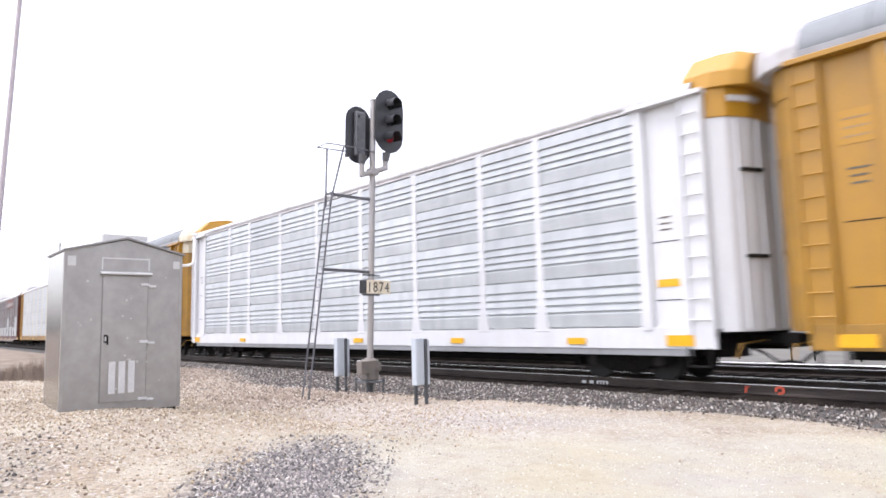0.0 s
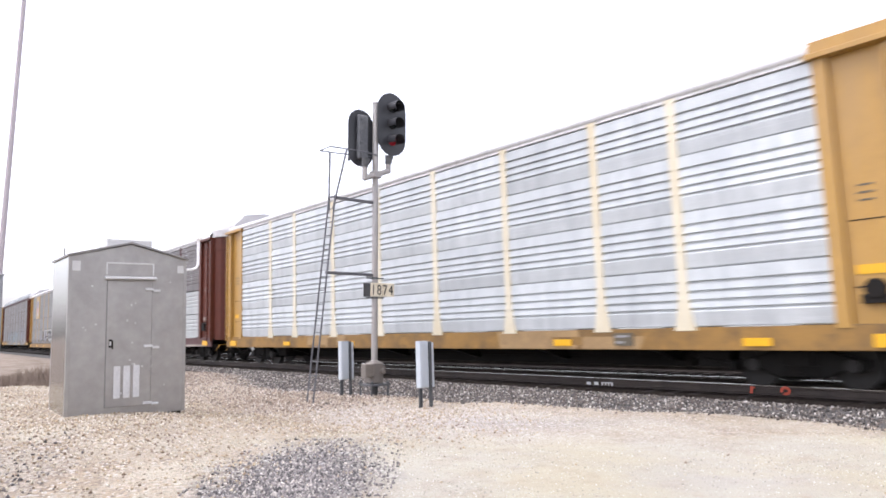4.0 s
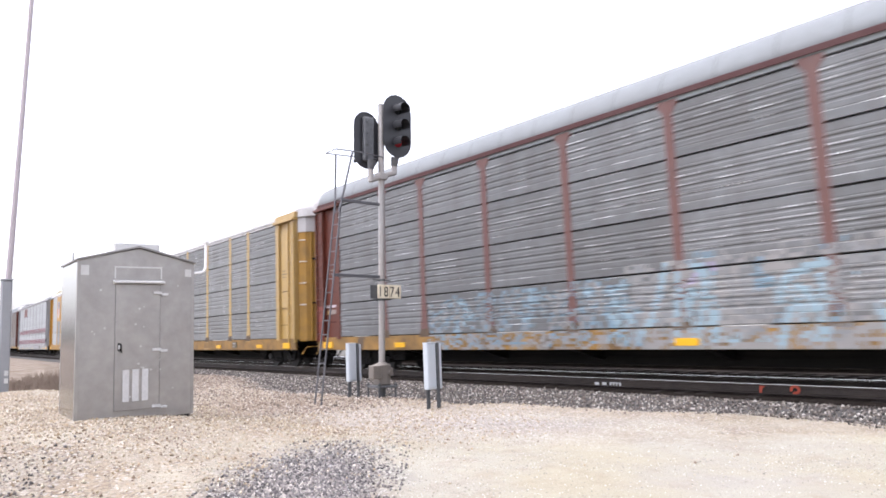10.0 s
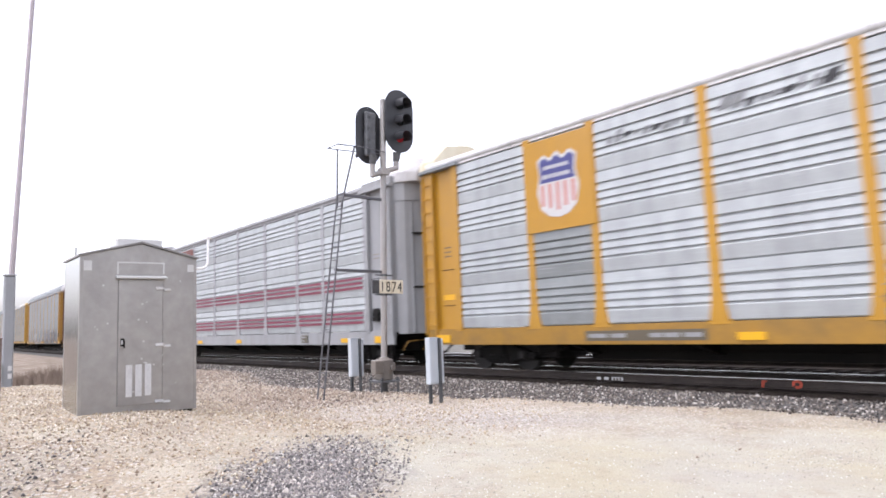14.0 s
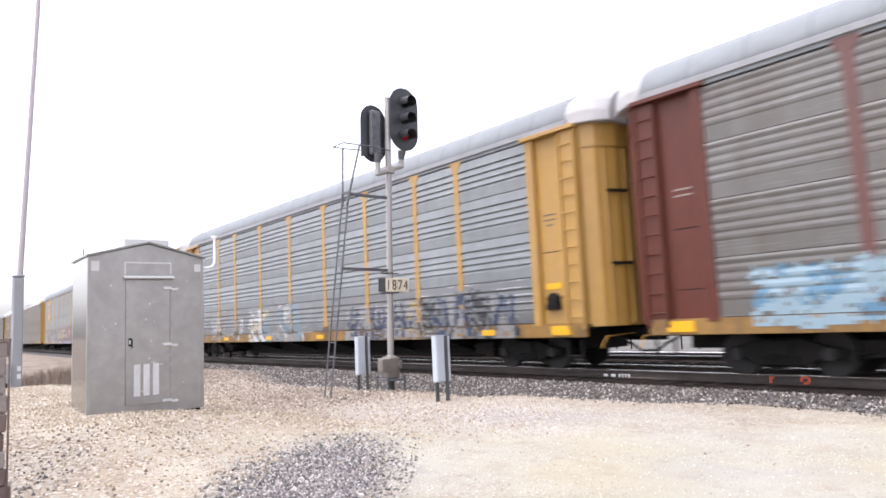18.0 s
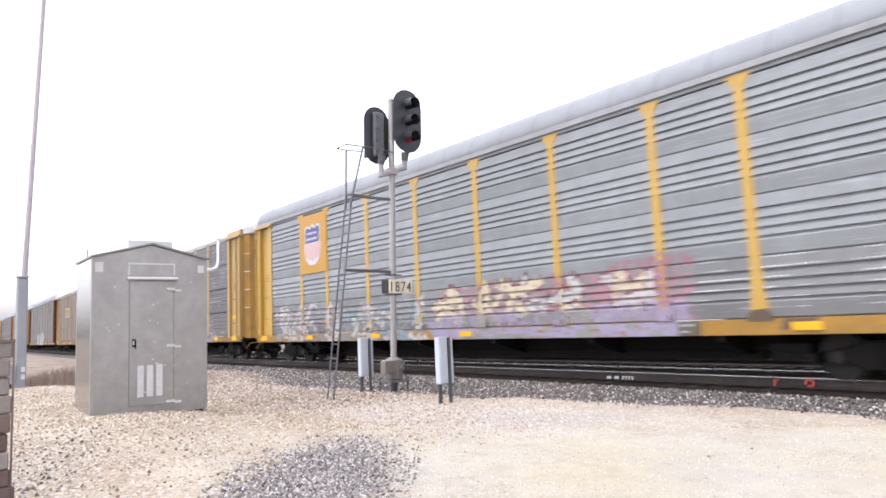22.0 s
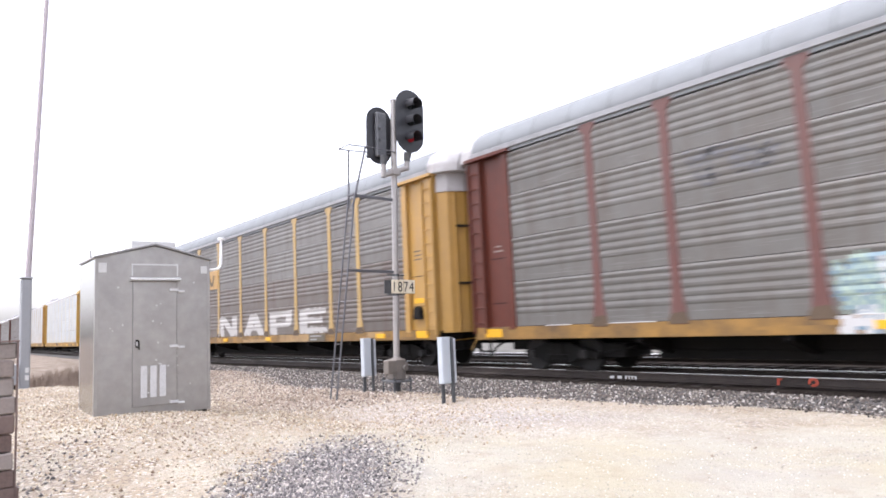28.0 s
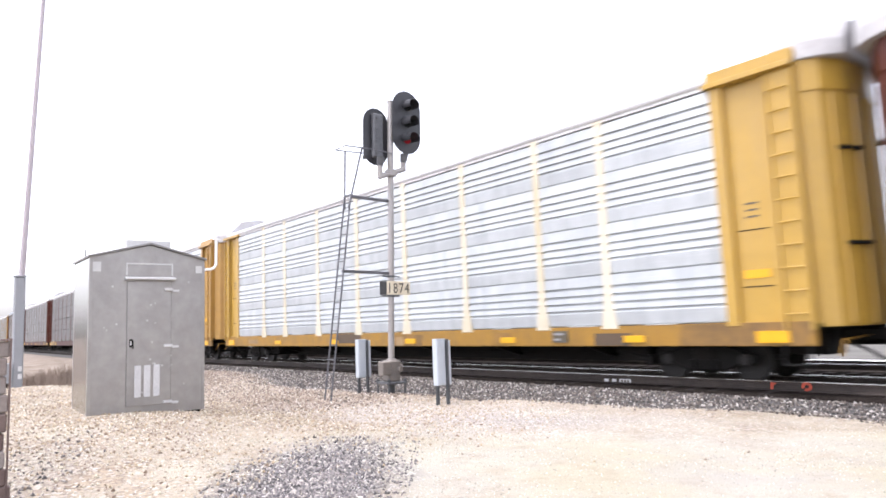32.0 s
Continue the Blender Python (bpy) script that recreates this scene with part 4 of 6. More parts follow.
    part("guard_hoop", Shape().tube([(-0.3, -1.0, 5.72), (-0.3, -1.45, 5.7), (0.26, -1.5, 5.68), (0.26, -0.6, 5.72), (0.1, 0.0, 5.74), (-0.1, 0.0, 5.74), (-0.3, -1.0, 5.72)], 0.016, 6)
         .mesh("guard_hoop", LADDER), t, label="thin steel guard rail")
    for a, b in (((-0.13, -1.28, 4.2), (-0.28, -1.18, 5.7)), ((0.14, -1.33, 4.2), (0.26, -1.03, 5.7))):
        part("guard_post", Shape().tube([a, b], 0.025, 6).mesh("guard_post", LADDER), t)
    return t


signal_mast()


def trackside_cabinet(x, y, label):
    z0 = g(x, y)
    t = thing("trackside_cabinet", (x, y, 0), label, "cabinet", "cabinets beside the signal")
    part("body", Shape().box(-0.15, 0.0, -0.17, 0.06, 0.1, 1.04).mesh("body", CABINET, 0.012), t)
    part("lid", Shape().box(-0.154, 0.004, -0.174, 0.064, 1.04, 1.055).mesh("lid", CABINET, 0.005), t)
    part("door", Shape().box(0.0, 0.012, -0.15, 0.04, 0.13, 1.01).mesh("door", CABINET, 0.004), t)
    part("side_cover", Shape().box(-0.12, 0.02, 0.105, 0.19, 0.1, 1.02).mesh("side_cover", CABINET, 0.012), t)
    part("post", Shape().box(-0.03, 0.05, 0.06, 0.105, z0 - 0.15, 1.045).mesh("post", STEEL, 0.006), t, label="dark steel channel post")
    for yy in (-0.14, -0.09):
        part("conduit", Shape().tube([(-0.08, yy, z0 - 0.1), (-0.08, yy, 0.12)], 0.022, 8).mesh("conduit", STEEL), t)
    return t


trackside_cabinet(-10.76, 8.87, "white metal trackside cabinet on a steel post")
trackside_cabinet(-14.4, 9.28, "white metal trackside cabinet on a steel post")


# ---- left of the pad: pole, tie stack, scrub ----
def tall_pole():
    x, y = -21.0, 2.62
    t = thing("tall_pole", (x, y, 0.1), "tall slim grey pole rising from a stout square base", "pole")
    part("base_tube", Shape().box(-0.13, 0.13, -0.1, 0.15, -0.3, 2.95).mesh("base_tube", POLE, 0.03), t, label="blue-grey square steel base")
    part("cap", Shape().box(-0.15, 0.15, -0.12, 0.17, 2.95, 2.99).mesh("cap", POLE, 0.01), t)
    part("shaft", Shape().tube([(0, 0.05, 2.6), (0.18, 0.27, 9), (0.36, 0.5, 16)], [0.075, 0.06, 0.05], 10).mesh("shaft", PALE_POLE), t, label="pale slim upper shaft")
    part("meter_box", Shape().box(0.1, 0.2, -0.34, -0.12, 0.15, 0.68).mesh("meter_box", POLE, 0.015), t)
    part("meter_foot", Shape().tube([(0.15, -0.22, -0.15), (0.15, -0.22, 0.15)], 0.03, 8).mesh("meter_foot", BLACK), t)
    for z in (0.45, 0.25):
        part("label", Shape().box(0.15, 0.156, 0.03, 0.12, z, z + 0.13).mesh("label", LABEL), t, label="small white label")


tall_pole()


def tie_stack():
    """Ties laid crosswise; their sawn ends face the yard."""
    x, y = -7.12, 0.83
    zs = [0.08, 0.235, 0.385, 0.545, 0.715, 0.875, 1.04, 1.2]
    look_of = [TIE_DARK, TIE_LIGHT, TIE_DARK, TIE_DARK, TIE_LIGHT, TIE_LIGHT, TIE_LIGHT, TIE_LIGHT]
    t = thing("tie_stack", (x, y, 0), "stack of weathered dark and pale railway ties beside the pad", "timber stack")
    for i, z in enumerate(zs):
        h = (zs[i + 1] if i < 7 else 1.35) - z - 0.008
        d = 0.012 * math.sin(i * 2.3)
        tie = part("tie", Shape().box(-0.235 + d, d, -2.4, 0.012 * math.cos(i * 1.7), z, z + h).mesh("stacked_tie", look_of[i], 0.012), t)
        if look_of[i] is TIE_DARK:
            part("spike", Shape().tube([(d, -0.14, z + h * 0.55), (d + 0.012, -0.14, z + h * 0.55)], 0.014, 8).mesh("spike", LABEL), tie)
    part("strap", Shape().box(0.0, 0.01, 0.008, 0.024, -0.05, 1.35).mesh("strap", TIE_DARK), t, label="dark corner batten")
    part("cap_board", Shape().box(-0.26, 0.03, -2.45, 0.025, 1.35, 1.365).mesh("cap_board", TIE_DARK, 0.004), t)
    part("tie", Shape().box(-0.24, 0.0, -2.4, 0.05, -0.05, 0.075).mesh("stacked_tie", TIE_DARK, 0.012), t)


tie_stack()


def scrub(x, y, size, seed):
    rng = random.Random(seed)
    s = Shape()
    for i in range(760):
        a, r = rng.uniform(0, 6.28), rng.random() ** 0.6
        bx_, by_ = x + size * r * math.cos(a) * 1.6, y + size * r * math.sin(a)
        h = rng.uniform(0.2, 0.62) * size * (1.1 - 0.6 * r)
        lean = (rng.uniform(-0.25, 0.25), rng.uniform(-0.25, 0.25))
        z = g(bx_, by_)
        w = rng.uniform(0.012, 0.03)
        s.add([(bx_ - w, by_, z - 0.05), (bx_ + w, by_ + w, z - 0.05), (bx_ + lean[0], by_ + lean[1], z + h)], [(0, 1, 2)])
        s.add([(bx_, by_ - w, z - 0.05), (bx_, by_ + w, z - 0.05), (bx_ + lean[1], by_ - lean[0], z + h * 0.8)], [(0, 1, 2)])
    return tagged(new("dry_scrub", s.mesh("dry_scrub", SCRUB)), "low dry brown scrub in the dip behind the pad", "bush")


scrub(-27.5, 5.2, 1.5, 1)
scrub(-30.5, 5.4, 1.6, 2)
scrub(-25.3, 4.6, 1.0, 3)
scrub(-24.2, 5.6, 0.9, 4)
scrub(-28.6, 4.0, 1.2, 5)


# ---- beyond the second track: low pipe fence and pale slab ----
slab = sheet("far_yard", np.array([-400.0, -60, -20, 20, 120]), np.array([23.0, 30, 60, 300]), lambda a, b: a * 0 - 0.39, CONCRETE)
tagged(slab, "pale concrete yard beyond the tracks", "yard", kind="structure")
for fx in (-19.5, -16.0, -13.2, -10.3, -7.9, -5.5, -2.0):
    t = thing("pipe_frame", (fx, 27.5, -0.39), "dark low pipe frame standing in the far yard", "pipe frame", "pipe frames in the far yard")
    for a in (-0.42, 0.42):
        part("post", kept("frame_post", lambda: Shape().tube([(0, 0, 0), (0, 0, 0.95)], 0.035, 8).mesh("frame_post", BLACK)), t, (a, 0, 0))
    part("bar", kept("frame_bar", lambda: Shape().tube([(-0.5, 0, 0), (0.5, 0, 0)], 0.03, 8).mesh("frame_bar", BLACK)), t, (0, 0, 0.6))


# ---- the train: auto-carrier wagons, all alike in frame, each with its own paint ----
PITCH, HALF = 28.6, 13.7
POSTS = (4.63, 6.64, 9.5, 12.37, 15.2, 18.02, 20.82, 22.84)
BAYS = list(zip((1.85,) + POSTS, POSTS + (25.55,)))
ROWS_Z = (4.69, 3.52, 2.35, 1.18)
ROW_H = 1.155
SIDE = -1.6


def lead(t):
    """How far the train has run by t seconds."""
    u = (t - 16) / 16
    return 272.49 + 258.367 * u + 8.168 * u * u - 0.2825 * u ** 3


def ribbed_line(kind):
    """The upright section of one side sheet, bottom to top: (out, up)."""
    lines = (0.35, 0.52, 0.7, 0.89)
    if kind == "groove":
        p = [(0.05, 0.0), (0.05, 0.012), (0.022, 0.02), (0.014, 0.12), (0.005, 0.22), (0.0, 0.3)]
        for z in lines:
            p += [(0.01, z - 0.034), (0.045, z - 0.024), (0.048, z + 0.014), (-0.006, z + 0.026)]
        p += [(-0.006, 0.93), (0.001, 1.04), (0.008, ROW_H)]
    elif kind == "rib":
        p = [(0.018, 0.0), (0.018, 0.3)]
        for z in lines:
            p += [(0.019, z - 0.035), (0.006, z + 0.004), (0.003, z + 0.06), (0.018, z + 0.125)]
        p += [(0.0, 1.08), (0.0, 1.11), (0.018, ROW_H)]
    else:
        p = [(0.04, 0.01), (0.0, 0.018), (0.0, 0.18), (0.005, 0.19), (0.005, 0.2), (0.0, 0.21)]
        for z in lines:
            p += [(0.0, z - 0.04), (0.017, z - 0.02), (0.018, z + 0.012), (0.0, z + 0.035), (-0.001, z + 0.07), (0.003, z + 0.078), (0.003, z + 0.09), (-0.001, z + 0.098)]
        p += [(0.0, 1.08), (0.0, ROW_H - 0.016), (0.04, ROW_H - 0.008)]
    return p


def sheet_mesh(kind, width, material):
    line = [(SIDE + a, b) for a, b in ribbed_line(kind)]
    s = Shape().strip(line, -width / 2, width / 2)
    back = [(SIDE + 0.09, b) for _, b in line]
    s.add([(h, *line[i]) for h in (-width / 2, width / 2) for i in (0, -1)] + [(h, *back[i]) for h in (-width / 2, width / 2) for i in (0, -1)],
          [(0, 2, 6, 4), (1, 5, 7, 3)])
    return s.mesh("side_sheet", material)


def post_mesh(material, cap):
    o = [(-0.24, 1.1), (0.24, 1.1), (0.19, 1.28), (0.125, 1.75), (0.11, 2.2), (0.11, 5.66), (cap * 0.8, 5.78), (cap, 5.84), (cap, 5.95), (-cap, 5.95), (-cap, 5.84), (-cap * 0.8, 5.78), (-0.11, 5.66), (-0.11, 2.2),
         (-0.125, 1.75), (-0.19, 1.28)]
    return Shape().plate(o, SIDE + 0.06, 0.074).mesh("post", material, 0.01)


def foot_mesh():
    o = [(-0.25, 1.115), (0.25, 1.115), (0.235, 1.22), (0.16, 1.36), (-0.15, 1.33), (-0.22, 1.24)]
    return Shape().plate(o, SIDE - 0.0145, 0.003).mesh("post_foot", OILY)


TALL = [(-1.62, 5.95), (-1.6, 6.25), (-1.45, 6.55), (-1.1, 6.8), (-0.55, 6.95), (0, 7.0)]
LOW = [(-1.62, 5.95), (-1.6, 6.14), (-1.2, 6.27), (-0.6, 6.4), (0, 6.48)]
HOOD = [(-1.5, 5.97), (-1.46, 6.32), (-0.95, 6.82), (0, 6.96)]


def arch(line, grow=0.0):
    o = [(y - grow if y < 0 else y, z + grow) for y, z in line]
    return o + [(-y, z) for y, z in o[-2::-1]]


def roof_mesh(line, material):
    return Shape().prism(arch(line), "x", -13.25, 13.25, caps=False).mesh("roof", material, smooth=True)


def hood_shape(o, x0, x1, x2):
    """An end cap of the roof: straight, then drawn in towards the swelling end doors."""
    n = len(o)
    rings = [(x0, 1.0, 1.0), (x1, 1.0, 1.0), (x1 + (x2 - x1) * 0.6, 0.88, 0.99), (x2, 0.72, 0.9)]
    s = Shape()
    faces = [(k * n + i, k * n + i + 1, (k + 1) * n + i + 1, (k + 1) * n + i) for k in range(3) for i in range(n - 1)]
    faces += [tuple(range(n)), tuple(range(3 * n, 4 * n))] + [(k * n, (k + 1) * n, (k + 2) * n - 1, (k + 1) * n - 1) for k in range(3)]
    return s.add([(x, y * w, 5.95 + (z - 5.95) * h) for x, w, h in rings for y, z in o], faces)


def truck(car, x, sides):
    t = part("truck", kept("bolster", lambda: Shape().box(-0.22, 0.22, -1.1, 1.1, 0.4, 0.7).box(-0.5, 0.5, -0.25, 0.25, 0.45, 0.62).mesh("bolster", BLACK, 0.02)), car, (x, 0, 0),
             "black two-axle truck")
    frame_o = [(-1.12, 0.52), (-1.12, 0.36), (-0.95, 0.3), (-0.72, 0.34), (-0.45, 0.2), (0.45, 0.2), (0.72, 0.34), (0.95, 0.3), (1.12, 0.36), (1.12, 0.52), (0.75, 0.6), (0.4, 0.72), (-0.4, 0.72), (-0.75, 0.6)]
    for s in (-1, 1):
        part("side_frame", kept(("side_frame", s), lambda: Shape().plate(frame_o, s * 0.98 + 0.06, 0.12).mesh("side_frame", BLACK, 0.02)), t)
    inward = -1 if x > 0 else 1
    part("brake_gear", kept(("brake_gear", inward), lambda: Shape().box(*sorted((inward * 1.2, inward * 1.36)), -1.15, 1.15, 0.3, 0.5).box(*sorted((inward * 1.36, inward * 2.05)), -1.0, -0.55, 0.36, 0.68).tube([(inward * 1.3, -1.1, 0.42), (inward * 2.3, -0.9, 0.6)], 0.03, 6)
         .mesh("brake_gear", BLACK, 0.01)), t)
    for i in range(5):
        part("spring", kept("spring", lambda: Shape().tube([(0, 0, 0.22), (0, 0, 0.42)], 0.055, 8).mesh("spring", BLACK)), t, (-0.26 + 0.13 * i, -1.06, 0))
    for a in (-0.86, 0.86):
        w = part("wheelset", kept("wheelset", wheel_mesh), t, (a, 0, 0.42), "steel wheels on their axle")
        sides.append(w)
        part("bearing_cap", kept("bearing", lambda: Shape().tube([(0, -1.09, 0), (0, -1.02, 0)], 0.12, 10).mesh("bearing", WHEEL)), t, (a, 0, 0.42))


def wheel_mesh():
    s = Shape()
    for y in (-0.755, 0.755):
        e = 0.07 if y < 0 else -0.07
        s.tube([(0, y - 0.065, 0), (0, y + 0.065, 0)], 0.42, 26)
        s.tube([(0, y + e * 0.7, 0), (0, y + e * 1.1, 0)], 0.455, 26)
        for k in range(3):
            a = 2 * math.pi * k / 3
            s.tube([(0.25 * math.cos(a), y - e * 0.9, 0.25 * math.sin(a)), (0.25 * math.cos(a), y - e * 1.02, 0.25 * math.sin(a))], 0.05, 8)
    s.tube([(0, -1.05, 0), (0, 1.05, 0)], 0.085, 10)
    return s.mesh("wheelset", WHEEL)


def wagon_end(car, s, c, front):
    """One end of a wagon: posts, plate, ladder, doors, roof hood, coupler and hoses."""
    trim, e = c["trim"], s * HALF
    face = SIDE + (0.044 if c["plate_low"] else 0.089)
    key = (s, trim.name)

    def bx(name, *b, m=trim, bev=0.008):
        x0, x1 = sorted((e - s * b[0], e - s * b[1]))
        return kept((name, key, m.name, b), lambda: Shape().box(x0, x1, *b[2:]).mesh(name, m, bev))

    part("end_post", bx("end_post", 1.85, 1.6, SIDE - 0.03, SIDE + 0.3, 1.1, 5.86), car)
    plate = part("end_plate", bx("end_plate", 1.6, 0.76, SIDE + 0.09, SIDE + 0.14, 1.12, 5.86), car)
    part("corner_post", bx("corner_post", 0.76, 0.24, SIDE + 0.0, SIDE + 0.3, 1.02, 5.86), car)
    lad = part("ladder", bx("ladder", 0.76, 0.71, SIDE - 0.06, SIDE + 0.0, 1.0, 5.8), car)
    part("stile", bx("stile", 0.3, 0.24, SIDE - 0.06, SIDE + 0.0, 1.0, 5.8), lad)
    for i in range(11):
        part("rung", kept(("wagon_rung", s, trim.name), lambda: Shape().tube([(e - s * 0.73, SIDE - 0.045, 0), (e - s * 0.27, SIDE - 0.045, 0)], 0.016, 6).mesh("rung", trim)), lad, (0, 0, 1.3 + 0.42 * i))
    swell = [(1.45, -0.4), (1.44, -0.2), (1.28, 0.08), (0.8, 0.34), (0.0, 0.44)]
    plan = [(e + s * b, -a) for a, b in swell] + [(e + s * b, a) for a, b in swell[-2::-1]]
    door = part("end_door", kept(("end_door", s, c["door"].name), lambda: Shape().prism(plan, "z", 1.05, 5.95).mesh("end_door", c["door"], 0.01)), car)
    for y in (-1.08, -0.55, 0.0, 0.55):
        out = s * float(np.interp(abs(y), [0, 0.8, 1.28, 1.44], [0.43, 0.33, 0.07, -0.2]))
        part("door_rib", kept(("door_rib", s, c["door"].name), lambda: Shape().box(*sorted((e, e + s * 0.055)), -0.035, 0.035, 1.1, 5.34).mesh("door_rib", c["door"], 0.006)), door, (out, y, 0))
    for z, y in ((4.25, -1.1), (2.5, -1.1)):
        part("door_bar", kept(("door_bar", s), lambda: Shape().prism([(e + s * 0.12, 0), (e + s * 0.26, 0), (e + s * 0.47, 0.55), (e + s * 0.36, 0.55)], "z", 0, 0.07).mesh("door_bar", BLACK, 0.008)), door, (0, y, z), "black lock bar")
    part("eave_end", bx("eave_end", 1.95, 0.2, SIDE - 0.12, SIDE + 0.25, 5.86, 5.96, m=c["eave"]), car)
    hood = TALL if c["roof"] == "tall" else HOOD
    h0 = 0.7
    part("roof_hood", kept(("hood", s, c["roof"], c["hood"].name), lambda: hood_shape(arch(hood, -0.01), e - s * h0, e - s * 0.1, e + s * 0.5).mesh("roof_hood", c["hood"], 0.02)), car,
         label="pale roof end cap" if c["hood"] is not FRESH_YELLOW else "yellow roof end cap")
    low = [(x + s * 0.03, y * 1.01) for x, y in plan]
    part("end_cap", kept(("end_cap", s, c["cap"].name), lambda: Shape().prism(low, "z", 5.36, 5.965).mesh("end_cap", c["cap"], 0.012)), car, label="painted panel above the end doors")
    part("coupler", kept(("coupler", s), lambda: Shape().box(*sorted((e - s * 0.4, e + s * 0.5)), -0.09, 0.09, 0.76, 0.98).box(*sorted((e + s * 0.42, e + s * 0.64)), -0.2, 0.16, 0.72, 1.0)
         .mesh("coupler", BLACK, 0.02)), car, label="black knuckle coupler")
    part("brake_hose", kept(("hose", s), lambda: Shape().tube([(e - s * 0.2, -0.4, 0.75), (e + s * 0.15, -0.4, 0.6), (e + s * 0.4, -0.36, 0.42), (e + s * 0.6, -0.3, 0.45)], 0.03, 6).mesh("hose", BLACK)), car)
    part("uncoupling_rod", kept(("rod", s), lambda: Shape().tube([(e + s * 0.08, -1.5, 0.55), (e + s * 0.1, -1.3, 0.82), (e + s * 0.12, -0.2, 0.86)], 0.018, 6).mesh("rod", c["sill"])), car)
    part("sill_step", kept(("step", s, c["sill"].name), lambda: Shape().box(*sorted((e - s * 0.85, e - s * 0.81)), SIDE - 0.02, SIDE + 0.03, 0.38, 0.75).box(*sorted((e - s * 0.41, e - s * 0.37)), SIDE - 0.02, SIDE + 0.03, 0.38, 0.75)
         .box(*sorted((e - s * 0.85, e - s * 0.37)), SIDE - 0.02, SIDE + 0.05, 0.36, 0.4).mesh("sill_step", BLACK, 0.004)), car)
    part("reflector", kept(("reflector", s), lambda: Shape().box(*sorted((e - s * 1.3, e - s * 0.7)), SIDE - 0.034, SIDE - 0.002, 0.0, 0.22).mesh("reflector", MARK_YELLOW)), car, (0, 0, c["low"] + 0.06), label="bright yellow reflective patch")
    if c["plate_low"]:
        part("plate_panel", bx("plate_panel", 1.5, 0.95, SIDE + 0.045, SIDE + 0.09, 2.4, 5.6), plate)
    # stencilled markings that cannot be read: plain bars
    ink = DUSTY if trim in (BROWN, GREY_TRIM) else MARK_DARK
    rng = random.Random(c["n"] * 2 + (s > 0))
    z = rng.uniform(3.3, 3.9)
    for k in range(3 if ink is MARK_DARK else 2):
        w = rng.uniform(0.2, 0.42)
        part("stencil", kept(("stencil", s, ink.name, round(w, 1)), lambda: Shape().box(*sorted((e - s * 1.23 - w / 2, e - s * 1.23 + w / 2)), -0.008, 0.0, 0, 0.035).mesh("stencil", ink)), plate,
             (0, face, z))
        z -= 0.13
    for zz in (rng.uniform(2.75, 3.05), rng.uniform(1.7, 1.9)):
        part("plate_seam", kept(("plate_seam", s), lambda: Shape().box(*sorted((e - s * 1.53, e - s * 0.94)), -0.006, 0, 0, 0.02).mesh("plate_seam", BLACK)), plate,
             (0, face, zz))
    if c["n"] in (0, 17) and not front:
        part("decal", kept(("decal", s), lambda: Shape().box(*sorted((e - s * 1.53, e - s * 0.95)), -0.008, 0, 4.25, 4.85).mesh("decal", FRESH_YELLOW)), plate, (0, face, 0), "amber warning decal")
        for k in range(3):
            part("decal_bar", kept(("decal_bar", s), lambda: Shape().box(*sorted((e - s * 1.46, e - s * 1.02)), -0.012, -0.009, 0, 0.035).mesh("decal_bar", OCHRE)), plate, (0, face, 4.36 + 0.16 * k))
    if rng.random() < 0.6:
        part("placard", kept(("placard", s, ink.name), lambda: Shape().box(*sorted((e - s * 1.48, e - s * 0.98)), -0.012, 0, 2.0, 2.16).mesh("placard", MARK_YELLOW if ink is MARK_DARK else DUSTY)), plate,
             (0, face, 0))
    if c["n"] == 6 and not front:
        part("data_stripe", Shape().box(e + 0.8, e + 1.55, SIDE + 0.082, SIDE + 0.089, 2.24, 2.33).mesh("data_stripe", PALE_POLE), plate, label="pale stencil bar")
        part("data_stripe", Shape().box(e + 0.8, e + 1.57, SIDE + 0.082, SIDE + 0.089, 2.0, 2.13).mesh("data_stripe", OCHRE), plate, label="ochre stencil bar")
        part("repainted_corner", Shape().box(e + 0.3, e + 0.7, SIDE - 0.006, SIDE - 0.001, 1.06, 2.3).mesh("repainted_corner", SPRAY["brick"]), car, label="orange-red repainted lower corner")
    if front and c["n"] in (5, 7, 14):
        # end ladder rungs, their highlight put into a pale colour
        for z in (5.02, 4.17, 3.32, 2.47):
            part("end_rung", kept(("end_rung", s), lambda: Shape().tube([(e - s * 0.1, -1.47, 0), (e + s * 0.13, -1.3, 0)], 0.016, 6).mesh("end_rung", SHED_PALE)), door, (0, 0, z), "rung coloured pale for the light it catches")
        part("end_rung", kept(("door_rung", s), lambda: Shape().tube([(e + s * 0.3, -0.98, 0), (e + s * 0.45, -0.55, 0)], 0.016, 6).mesh("door_rung", SHED_PALE)), door, (0, 0, 5.02), "rung coloured pale for the light it catches")
    if front and c["roof"] == "low" and trim not in (WHITE, BROWN):
        part("cornice", bx("cornice", 1.9, 0.2, SIDE - 0.02, SIDE + 0.3, 5.962, 6.2), car, label="painted cornice below the roof end")
    if front and c["brake"]:
        part("hand_brake", kept("hand_brake", lambda: Shape().tube([(HALF - 1.2, SIDE - 0.06, 1.75), (HALF - 1.2, SIDE + 0.09, 1.75)], 0.17, 16).box(HALF - 1.42, HALF - 1.02, SIDE - 0.04, SIDE + 0.09, 1.5, 1.66)
             .mesh("hand_brake", BLACK, 0.01)), car, label="dark hand brake gear")


